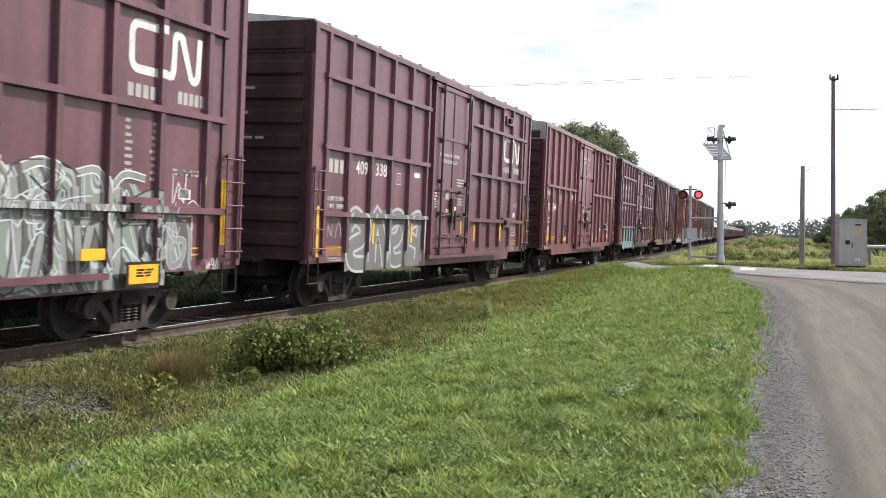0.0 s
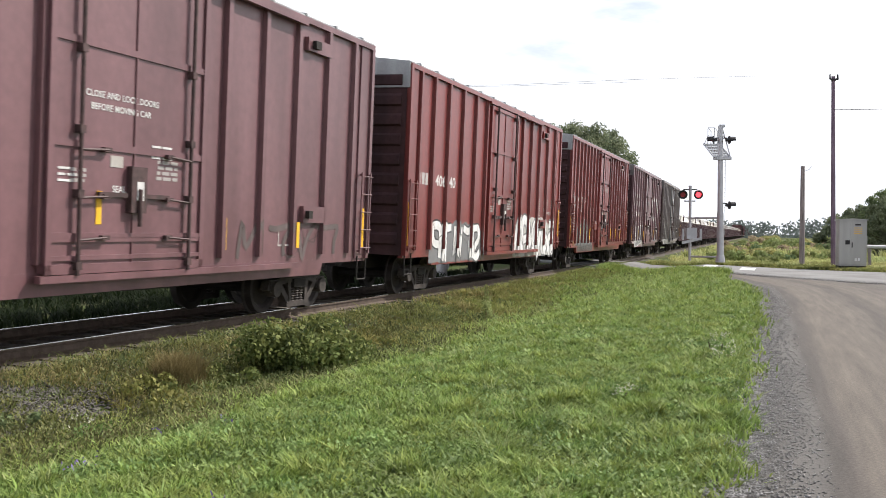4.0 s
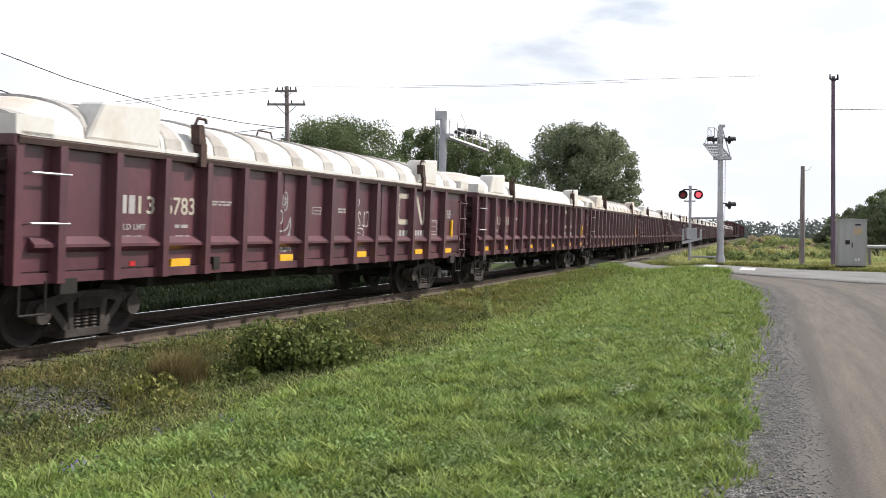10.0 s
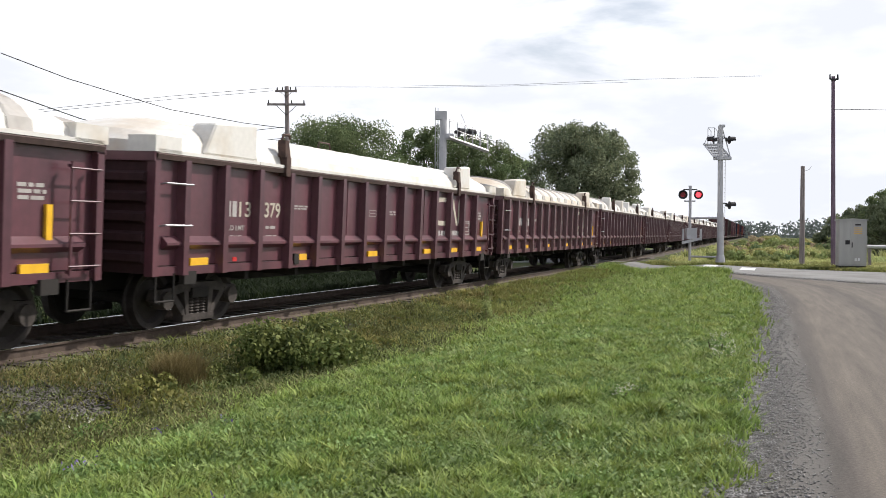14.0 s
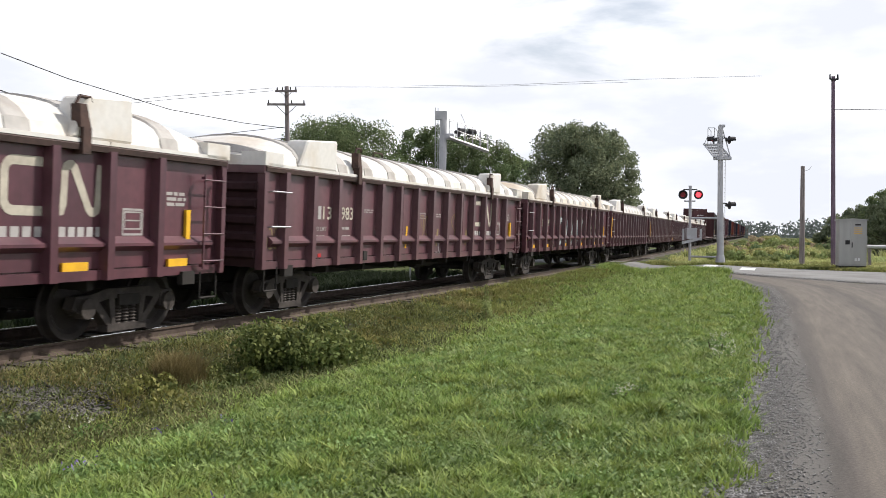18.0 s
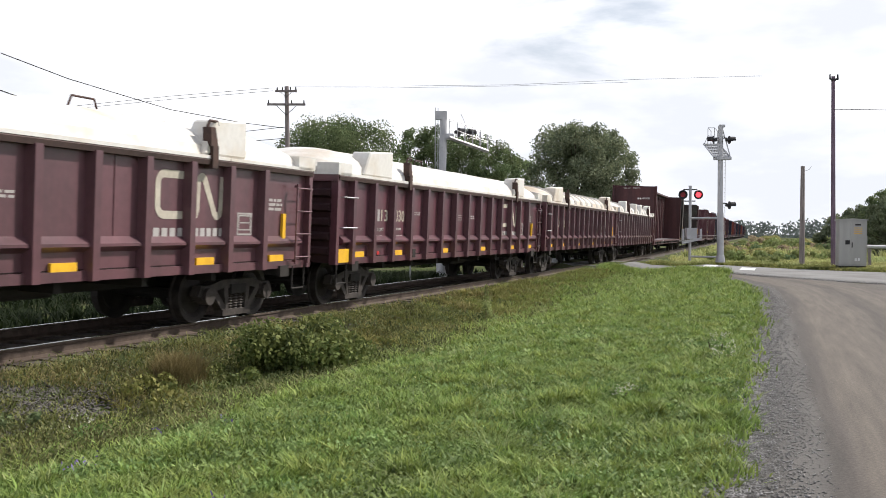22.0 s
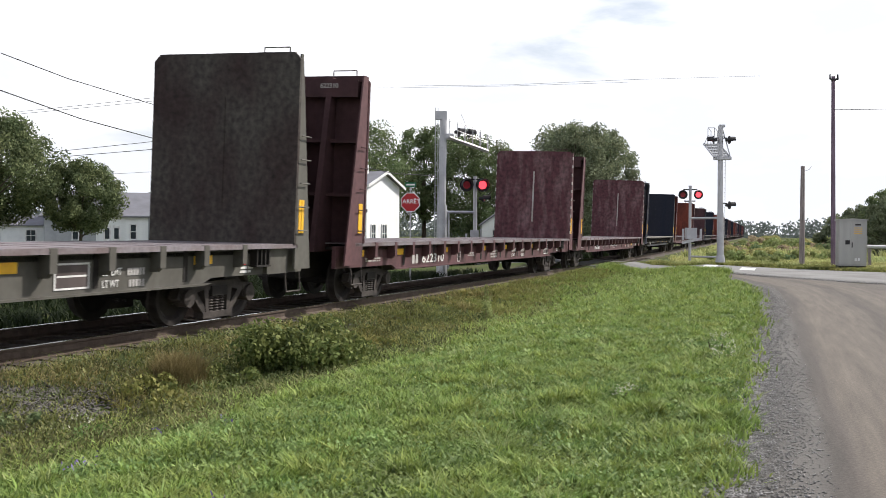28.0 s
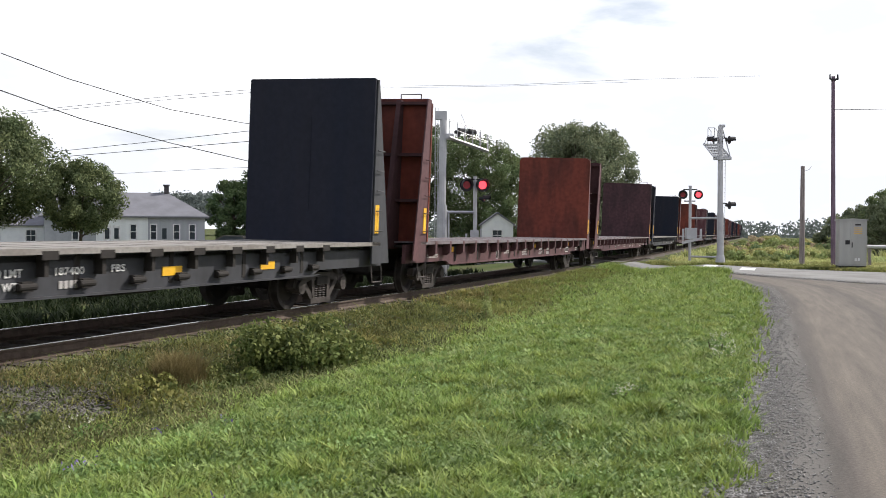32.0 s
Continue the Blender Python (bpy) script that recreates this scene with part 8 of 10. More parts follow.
def tree(x, y, z0, height, spread, label, seed, mat, leaves=6000, leaf=0.3, trunk=0.25, lobes=22, low=0.25, name="tree"):
    """A broadleaf tree: tapered trunk, limbs and a crown of many leaves in uneven clumps."""
    rng = np.random.RandomState(seed)
    ob = thing(name, label, "tree", "", at=Matrix.Translation((x, y, z0)))
    bm = bmesh.new()
    tube(bm, (0, 0, -0.1), (0.1, 0, height * 0.35), trunk, trunk * 0.75, 10)
    tube(bm, (0.1, 0, height * 0.35), (0.0, 0.1, height * 0.75), trunk * 0.75, trunk * 0.3, 8)
    part("trunk", bm, M["bark"], ob)
    lobes = int(lobes * 3.2)
    leaves = int(leaves * 1.25)
    cs, rs = [], []
    for k in range(lobes):
        f = low + (1 - low) * (k + 0.5) / lobes
        u = (f - low) / (1 - low)
        prof = (0.45 + 0.55 * (u / 0.4) ** 0.7) if u < 0.4 else math.sqrt(max(0.0, 1 - ((u - 0.4) / 0.66) ** 2))
        a = k * 2.4 + rng.rand()
        rr = spread * prof * ((0.62 + 0.34 * rng.rand() ** 0.7) if k % 3 else 0.6 * rng.rand())
        cs.append((rr * math.cos(a), rr * math.sin(a), height * f * 0.95))
        rs.append(spread * (0.10 + 0.12 * rng.rand()))
    bm = bmesh.new()
    for c in cs[::5]:
        tube(bm, (0.05, 0.03, max(height * 0.22, c[2] * 0.6)), c, trunk * 0.28, trunk * 0.08, 6)
    part("branchwork", bm, M["bark"], ob)
    v, f = leaf_cloud(rng, cs, rs, leaves, leaf, 0.85)
    part("crown", mesh_arrays("crown", v, f, mat), None, ob)
    return ob


def shrub(x, y, z0, height, spread, label, seed, mat, leaves=1500, leaf=0.12, name="bush", lobes=9):
    rng = np.random.RandomState(seed)
    ob = thing(name, label, "bush", at=Matrix.Translation((x, y, z0)))
    cs = [(spread * (rng.rand() - 0.5) * 1.5, spread * (rng.rand() - 0.5) * 1.2, height * (0.25 + 0.45 * rng.rand())) for _ in range(lobes)]
    rs = [height * (0.17 + 0.26 * rng.rand()) for _ in range(lobes)]
    bm = bmesh.new()
    for c in cs:
        tube(bm, (c[0] * 0.4, c[1] * 0.4, -0.05), c, 0.02 * height + 0.004, 0.006, 5)
    if name == "field_bush":
        tagged(part("stems", bm, M["bark"], ob), kind="stuff")
    else:
        pieces("stem", bm, M["bark"], ob)
    v, f = leaf_cloud(rng, cs, rs, leaves, leaf)
    part("leaves", mesh_arrays("leaves", v, f, mat), None, ob)
    return ob


gx, gy, gz = ground_point(11.5, 3.98)
shrub(gx, gy, gz, 0.80, 0.88, "dark green leafy bush at the edge of the mown grass", 5, M["leaf_bush"], 12500, 0.06, lobes=30)
for k, (s, w, h, sp, mt) in enumerate(((9.0, 3.3, 0.35, 0.5, "weed"), (7.2, 3.2, 0.3, 0.6, "leaf_mid"), (12.4, 3.2, 0.4, 0.6, "weed"), (8.2, 4.2, 0.28, 0.4, "weed"), (14.5, 4.0, 0.3, 0.5, "weed"), (6.2, 2.6, 0.3, 0.5, "weed"))):
    gx, gy, gz = ground_point(s, w)
    shrub(gx, gy, gz, h, sp, "low green weed plant beside the track", 40 + k, M[mt], 700, 0.05, "weed_plant", 8)
for k, (s, w, h, sp) in enumerate(((9.6, 3.6, 0.26, 0.5), (10.2, 3.6, 0.32, 0.5), (9.2, 3.35, 0.24, 0.45))):
    gx, gy, gz = ground_point(s, w)
    shrub(gx, gy, gz, h, sp, "low broad-leaved weed plant below the bush", 70 + k, M["leaf_bush"], 800, 0.05, "weed_plant", 8)
for k, (s, w, h) in enumerate(((13.9, 9.0, 0.36), (13.3, 9.12, 0.26), (9.7, 8.45, 0.26), (6.75, 4.3, 0.34))):
    gx, gy, gz = ground_point(s, w)
    weed_ob = shrub(gx, gy, gz, h, 0.32, "flowering weed with small cream blossoms in the grass", 90 + k, M["clover"], 260, 0.04, "flowering_weed", 7)
    rng_f = np.random.RandomState(95 + k)
    v, f = leaf_cloud(rng_f, [(0.3 * (rng_f.rand() - 0.5), 0.3 * (rng_f.rand() - 0.5), h * (0.5 + 0.5 * rng_f.rand())) for _ in range(9)], [0.05] * 9, 110 if k < 3 else 30, 0.022)
    part("blossom", mesh_arrays("blossom", v, f, M["blossom"]), None, weed_ob, "small cream blossoms")
tree(-11.0, 105, -0.7, 13.6, 8.7, "big dark green maple behind the white house", 1, M["leaf_maple"], 62000, 0.23, 0.4, 70, 0.10)
tree(-2.2, 112, -0.7, 14.0, 4.0, "tall green tree behind the crossing signal", 2, M["leaf_maple"], 19000, 0.23, 0.3, 34)
tree(3.4, 110, -0.7, 12.7, 5.5, "broad green tree behind the crossing signal", 3, M["leaf_maple"], 28000, 0.23, 0.3, 40, 0.12)
tree(7.6, 112, -0.7, 11.0, 4.3, "green tree behind the crossing", 12, M["leaf_mid"], 17000, 0.23, 0.25, 26, 0.12)
tree(11.5, 86, -0.7, 11.4, 4.6, "rounded green tree beyond the crossing", 4, M["leaf_pale"], 40000, 0.2, 0.3, 60, 0.10)
tree(14.1, 88, -0.7, 11.2, 3.7, "rounded green tree beyond the crossing", 6, M["leaf_pale"], 24000, 0.2, 0.3, 46, 0.10)
tree(-28.3, 60, -0.6, 9.0, 4.9, "green maple beside the low grey house", 7, M["leaf_shade"], 50000, 0.17, 0.25, 46, 0.30)
tree(-22.9, 62, -0.6, 6.3, 2.7, "young green tree beside the low grey house", 8, M["leaf_shade"], 23000, 0.15, 0.12, 36, 0.34)
tree(-20.9, 98, -0.6, 6.9, 2.6, "dense round dark tree between the houses", 9, M["leaf_dark"], 17000, 0.2, 0.2, 34, 0.06)
tree(-18.6, 108, -0.6, 10.4, 3.6, "green tree beside the white house", 10, M["leaf_dark"], 22000, 0.23, 0.25, 40, 0.1)
tree(34.6, 76, -0.8, 5.0, 2.1, "leafy green tree beyond the signal cabinet", 13, M["leaf_pale"], 16200, 0.16, 0.15, 30, 0.05)
tree(38.4, 90, -0.8, 4.4, 2.3, "bushy green tree beyond the signal cabinet", 14, M["leaf_pale"], 20000, 0.18, 0.12, 34, 0.03)
tree(36.6, 90, -0.8, 3.5, 2.4, "low bushy green tree beyond the signal cabinet", 16, M["leaf_pale"], 14000, 0.18, 0.12, 26, 0.03)
tree(36.5, 80, -0.8, 5.6, 2.8, "leafy tree beyond the signal cabinet", 15, M["leaf_maple"], 16200, 0.17, 0.15, 30, 0.03)


def far_woods():
    """Rows of distant trees along the horizon, and a wooded hill behind the houses."""
    rng = np.random.RandomState(77)
    ch = []
    cs, rs = [], []
    for k in range(420):
        f = rng.rand()
        x = 150 + 110 * f + rng.rand() * 25
        y = 470 + 60 * rng.rand()
        top = 1.5 + 0.5 * math.sin(x * 0.09) + 0.4 * rng.rand() - 2.4
        cs.append((x, y, top - 3.0))
        rs.append(3.0 + 1.2 * rng.rand())
        cs.append((x + 2, y + 3, top - 6.0))
        rs.append(3.4)
    ch.append(leaf_cloud(rng, cs, rs, 62000, 0.9))
    cs, rs = [], []
    for k in range(1100):
        x = -300 + 560 * rng.rand() if k < 600 else -118 + 45 * rng.normal()
        y = 430 + 80 * rng.rand()
        hill = 12.5 * math.exp(-((x + 112) / 70) ** 2)
        top = 4.0 + hill + 2.0 * rng.rand()
        cs.append((x, y + hill, top - 3.0))
        rs.append(3.4 + 1.5 * rng.rand())
        cs.append((x, y - 3, max(top - 9, -3)))
        rs.append(4.5)
    ch.append(leaf_cloud(rng, cs, rs, 80000, 1.45))
    stuff("far_woods", "distant woods along the horizon, haze put into their colour", "woods", ch, M["leaf_far"])


far_woods()


def field_bushes():
    rng = np.random.RandomState(31)
    for k in range(52):
        s = 60 + 105 * rng.rand() ** 1.2
        w = 5.6 + (6 + (s - 56) * 0.13) * rng.rand()
        gx, gy, gz = ground_point(s, w)
        h = (0.45 + 0.5 * rng.rand()) * (1.0 + (s - 60) * 0.012)
        mt = ("leaf_light", "field", "leaf_mid", "pinkweed", "field", "leaf_light", "field", "pinkweed")[k % 8]
        shrub(gx, gy, gz - 0.05, h, 1.2 + 1.3 * rng.rand(), "faded pinkish weed clump in the field" if mt == "pinkweed" else "yellow-green bush in the rough field", 200 + k, M[mt], 1300, 0.11 + s * 0.0008, "field_bush", 9)


field_bushes()


def stones():
    """Loose crushed stone beside the ballast and along the gravel road's edge."""
    rng = np.random.RandomState(8)
    oct_v = np.array([[1, 0, 0], [-1, 0, 0], [0, 1, 0], [0, -1, 0], [0, 0, 1], [0, 0, -1]], float)
    oct_f = np.array([[0, 2, 4], [2, 1, 4], [1, 3, 4], [3, 0, 4], [2, 0, 5], [1, 2, 5], [3, 1, 5], [0, 3, 5]])

    def heap(place, n, size):
        p = place(n)
        s = size * (0.5 + rng.rand(n))
        v = oct_v[None] * (0.6 + 0.6 * rng.rand(n, 6, 1)) * s[:, None, None] * np.array([1, 1, 0.45])
        a = rng.rand(n) * 6.28
        c, d = np.cos(a)[:, None], np.sin(a)[:, None]
        v = np.stack([v[..., 0] * c - v[..., 1] * d, v[..., 0] * d + v[..., 1] * c, v[..., 2]], -1) + p[:, None] + np.array([0, 0, 0.045])
        f = oct_f[None] + (np.arange(n) * 6)[:, None, None]
        return v.reshape(-1, 3), f.reshape(-1, 3)
    edge = lambda s, w, r: (w > road_edge(s) - 0.12 - 0.1 * r) & (w < road_edge(s) + 0.1 + 0.6 * r ** 2.5)
    ch = [heap(scatter(-9, 3, 9.2, 11, rng, edge), 4000, 0.02), heap(scatter(3, 14, 9.2, 11, rng, edge), 25000, 0.010), heap(scatter(14, 34, 8.2, 10.5, rng, edge), 9000, 0.018), heap(scatter(3, 16, 9.2, 11, rng, edge), 260, 0.022)]
    joint = lambda s, w, r: np.abs(s - (50.5 - 0.62 * w - 4.2 - np.clip((w - 5) / 8, 0, 1) * 1.8) + 0.1) < 0.25 + 0.9 * r * r
    ch.append(heap(scatter(31, 43, 7.5, 18, rng, joint), 7000, 0.016))
    stuff("loose_gravel", "loose grey crushed stones along the gravel road's edge", "gravel", ch, M["road_stone"])
    bal = lambda s, w, r: (np.sin(s * 1.1 + 0.3) + np.sin(s * 2.3 + w) > -0.2)
    ch = [heap(scatter(1.5, 9, 1.5, 3.6, rng, bal), 5200, 0.03), heap(scatter(9, 22, 1.5, 2.6, rng), 2600, 0.035),
          heap(scatter(16, 22.2, 4.0, 4.75, rng), 2600, 0.035), heap(scatter(6.9, 9.2, 1.7, 3.7, rng), 2200, 0.03), heap(scatter(22, 45, 1.4, 2.6, rng), 2400, 0.045)]
    stuff("ballast_stones", "spilled grey ballast stones among the weeds", "stones", ch, M["stone"])


stones()
gx, gy, gz = ground_point(19.85, 3.75)
stick = thing("weed_stalk", "tall yellow-green mullein stalk standing in the weeds", "weed", at=Matrix.Translation((gx, gy, gz)))
bm = bmesh.new()
tube(bm, (0, 0, -0.05), (0.02, 0, 0.84), 0.02, 0.013, 6)
part("stalk", bm, M["straw"], stick)
rng_v = np.random.RandomState(4)
v, f = leaf_cloud(rng_v, [(0.02, 0, 0.08 + 0.065 * k) for k in range(12)], [0.13 - 0.008 * k for k in range(12)], 420, 0.055)
part("leaves", mesh_arrays("leaves", v, f, M["seed"]), None, stick)


# ---- the crossing's signals, poles and cabinet ----
def flasher(parent, x, y, z, facing, lit, r=0.29):
    """One round red light on its black backing disc, with a hood."""
    d = Vector(facing).normalized()
    o = Vector((x, y, z))
    bm = bmesh.new()
    tube(bm, o, o + d * 0.03, r, n=24)
    bk = part("backing_disc", bm, M["dark"], parent, "round black backing disc")
    bm = bmesh.new()
    tube(bm, o + d * 0.03, o + d * 0.06, r * 0.6 if lit else r * 0.55, n=20)
    part("red_lens", bm, M["lamp_on"] if lit else M["lamp_off"], bk, "lit red lens" if lit else "unlit dark red lens")
    bm = bmesh.new()
    side = Vector((-d.y, d.x, 0))
    pts = [(math.cos(a), math.sin(a)) for a in np.linspace(-0.25, math.pi + 0.25, 12)]
    up = Vector((0, 0, 1))
    q = r * 0.8
    prev = None
    for p in pts:
        cur = [bm.verts.new(o + side * p[0] * rr + up * p[1] * rr + d * e) for rr, e in ((q, 0.03), (q, 0.3), (q + 0.012, 0.3), (q + 0.012, 0.03))]
        if prev:
            for k in range(4):
                bm.faces.new((prev[k], prev[(k + 1) % 4], cur[(k + 1) % 4], cur[k]))
        prev = cur
    part("hood", bm, M["dark"], bk)
    bm = bmesh.new()
    tube(bm, o, o - d * 0.18, 0.1, 0.07, 10)
    part("lamp_housing", bm, M["dark"], bk)
    return bk


def rails(bm, pts, r=0.018):
    for p, q in zip(pts, pts[1:]):
        tube(bm, p, q, r, n=6)


def near_signal():
    """Mast with service platform, linked to a lower post that carries the lights facing the road."""
    ob = thing("crossing_signal", "grey crossing signal with red lights and a service platform", "crossing signal", at=Matrix.Translation((14.1, 50.0, -0.2)))
    h = 6.9
    bm = bmesh.new()
    tube(bm, (0, 0, 0), (0, 0, 0.35), 0.26, 0.2, 14)
    tube(bm, (0, 0, 0.35), (-0.02, 0, 2.5), 0.17, 0.165, 14)
    tube(bm, (-0.02, 0, 2.5), (-0.04, 0, h), 0.14, 0.13, 14)
    part("mast", bm, M["alu"], ob)
    bm = bmesh.new()
    box(bm, -0.36, 0.46, -0.25, 0.2, 5.2, 5.33)
    part("platform_bracket", bm, M["alu"], ob)
    for k in range(9):
        f = k / 8
        bm = bmesh.new()
        y, z = 1.5 * f, 5.34 + 0.76 * f
        box(bm, -0.36 - 0.12 * f, 0.46 - 0.1 * f, y - 0.08, y + 0.08, z, z + 0.05)
        part("platform_slat", bm, M["alu"], ob)
    for x in (-0.38, 0.44):
        bm = bmesh.new()
        tube(bm, (x, -0.1, 5.33), (x - 0.11, 1.55, 6.14), 0.045, n=6)
        part("platform_bearer", bm, M["alu"], ob)
    bm = bmesh.new()
    for x in (-0.28, 0.06):
        tube(bm, (x, 1.5, 6.1), (x, 1.5, 6.98), 0.02, n=6)
        tube(bm, (x, 0.9, 5.8), (x, 0.9, 6.75), 0.02, n=6)
        rails(bm, [(x, 0.9, 6.75), (x, 1.5, 6.98)])
    rails(bm, [(-0.28, 1.5, 6.98), (0.06, 1.5, 6.98)])
    rails(bm, [(-0.28, 1.5, 6.55), (0.06, 1.5, 6.55)])
    rails(bm, [(-0.46, 1.5, 6.14), (-0.26, 1.5, 6.6)])
    rails(bm, [(0.02, 0.0, h), (0.42, -0.1, 5.4)], 0.03)
    rails(bm, [(0.02, 0.0, 6.5), (0.36, 0.2, 6.2)], 0.02)
    pieces("guard_rail", bm, M["alu"], ob)
    bm = bmesh.new()
    box(bm, -0.12, 0.16, -0.1, 0.1, h - 0.05, h + 0.08)
    part("mast_cap", bm, M["alu"], ob)
    for z, x, sx in ((6.2, 0.36, 1), (6.2, -0.42, -1), (2.9, 0.4, 1)):
        flasher(ob, x, -0.1, z, (sx, 0.15, 0), False, 0.2)
        bm = bmesh.new()
        tube(bm, (0, 0, z + 0.1), (x - sx * 0.1, -0.1, z + 0.1), 0.03, n=6)
        part("lamp_arm", bm, M["dark"], ob)
    bm = bmesh.new()
    for k in range(14):
        tube(bm, (0.2, -0.06, 2.6 + k * 0.19), (0.2, 0.1, 2.6 + k * 0.19), 0.012, n=5)
    rails(bm, [(0.2, -0.06, 1.4), (0.2, -0.06, 5.2)], 0.012)
    part("climbing_ladder", bm, M["alu"], ob)
    # lower post
    px, py = -1.25, 1.2
    bm = bmesh.new()
    tube(bm, (px, py, 0.05), (px, py, 3.86), 0.075, n=12)
    tube(bm, (px, py, 3.86), (px, py, 3.94), 0.09, n=12)
    part("post", bm, M["alu"], ob)
    bm = bmesh.new()
    tube(bm, (px, py, 2.25), (-0.05, 0, 2.25), 0.06, n=10)
    tube(bm, (px, py, 0.26), (-0.05, 0, 0.26), 0.05, n=8)
    pieces("tie_bar", bm, M["alu"], ob)
    bm = bmesh.new()
    tube(bm, (px - 0.36, py, 3.74), (px + 0.36, py, 3.74), 0.03, n=8)
    tube(bm, (px - 0.32, py, 3.14), (px + 0.27, py, 3.14), 0.03, n=8)
    pieces("cross_arm", bm, M["dark"], ob)
    flasher(ob, px - 0.4, py - 0.1, 3.47, (-0.22, -1, 0), False, 0.235)
    flasher(ob, px + 0.4, py - 0.1, 3.47, (-0.22, -1, 0), True, 0.235)
    bm = bmesh.new()
    box(bm, px - 0.24, px + 0.28, py - 0.35, py + 0.1, 1.18, 1.75)
    part("gate_mechanism", bm, M["alu"], ob, "grey box of the gate mechanism")
    bm = bmesh.new()
    for sx in (-0.42, 0.5):
        prism(bm, [(px + sx - 0.05, 1.1), (px + sx + 0.05, 1.1), (px + sx + 0.05, 1.7), (px + sx - 0.04, 1.7)], "y", py - 0.3, py - 0.2)
    prism(bm, [(px - 0.5, 0.9), (px + 0.5, 1.14), (px + 0.5, 1.26), (px - 0.5, 1.04)], "y", py - 0.42, py - 0.34)
    part("counterweight_arm", bm, M["alu"], ob)


near_signal()


def far_signal():
    ob = thing("crossing_signal", "grey crossing signal mast with railed walkway and red lights", "crossing signal", at=Matrix.Translation((-0.05, 42.0, -0.55)))
    h = 7.0
    bm = bmesh.new()
    tube(bm, (0, 0, 0), (0, 0, 3.0), 0.24, 0.22, 14)
    tube(bm, (0, 0, 3.0), (0.05, 0, h), 0.165, 0.155, 14)
    part("mast", bm, M["alu"], ob)
    bm = bmesh.new()
    box(bm, -0.32, 0.2, -0.15, 0.15, h - 0.35, h + 0.0)
    part("head_box", bm, M["alu"], ob)
    bm = bmesh.new()
    for x in (-0.3, -0.18):
        tube(bm, (x, -0.1, 0.8), (x, -0.1, h + 0.15), 0.018, n=6)
    for k in range(21):
        tube(bm, (-0.3, -0.1, 0.95 + k * 0.29), (-0.18, -0.1, 0.95 + k * 0.29), 0.012, n=5)
    part("climbing_ladder", bm, M["alu"], ob)
    bm = bmesh.new()
    box(bm, 0.1, 0.5, -0.15, 0.15, 5.8, 6.05)
    part("walkway_bracket", bm, M["alu"], ob)
    bm = bmesh.new()
    for sy in (-0.35, 0.35):
        tube(bm, (0.3, sy, 5.88), (2.0, sy + 1.4, 5.42), 0.05, n=6)
    for k in range(10):
        f = k / 9
        box(bm, 0.3 + 1.7 * f - 0.06, 0.3 + 1.7 * f + 0.06, 1.4 * f - 0.38, 1.4 * f + 0.38, 5.86 - 0.46 * f, 5.9 - 0.46 * f)
    part("walkway", bm, M["alu"], ob, "grey grated walkway")
    bm = bmesh.new()
    for sy in (-0.38, 0.38):
        tops = []
        for k in range(6):
            f = k / 5
            b = (0.3 + 1.7 * f, 1.4 * f + sy, 5.9 - 0.46 * f)
            t = (b[0], b[1], b[2] + 0.75)
            tube(bm, b, t, 0.018, n=6)
            tops.append(t)
        rails(bm, tops)
        rails(bm, [(a, b, c - 0.38) for a, b, c in tops], 0.014)
    tube(bm, (1.1, 0.6, 6.3), (0.8, 0.4, 6.95), 0.015, n=5)
    pieces("guard_rail", bm, M["alu"], ob)
    for x, y in ((0.7, 0.3), (1.15, 0.7)):
        flasher(ob, x, y, 6.15, (1, 0.4, 0), False, 0.2)
    # post with lights
    px = 1.42
    bm = bmesh.new()
    tube(bm, (px, 0.2, 0.6), (px, 0.2, 4.25), 0.085, n=12)
    part("post", bm, M["alu"], ob)
    bm = bmesh.new()
    tube(bm, (0, 0, 2.72), (px, 0.2, 2.72), 0.06, n=10)
    tube(bm, (0.28, 0, 0.3), (0.28, 0, 2.7), 0.04, n=8)
    pieces("tie_bar", bm, M["alu"], ob)
    bm = bmesh.new()
    tube(bm, (px - 0.4, 0.15, 4.12), (px + 0.55, 0.15, 4.12), 0.03, n=8)
    pieces("cross_arm", bm, M["dark"], ob)
    flasher(ob, px - 0.38, 0.1, 3.88, (0.25, -1, 0), False)
    flasher(ob, px + 0.3, 0.1, 3.88, (0.25, -1, 0), True)
    flasher(ob, px + 0.35, 0.15, 3.3, (1, -0.3, 0), False, 0.16)
    bm = bmesh.new()
    box(bm, px - 0.2, px + 0.15, -0.2, 0.3, 1.35, 1.95)
    box(bm, px - 0.42, px - 0.34, -0.1, 0.1, 1.2, 1.8)
    box(bm, px + 0.2, px + 0.28, -0.1, 0.1, 1.25, 2.0)
    part("gate_mechanism", bm, M["alu"], ob, "grey box of the gate mechanism")


far_signal()


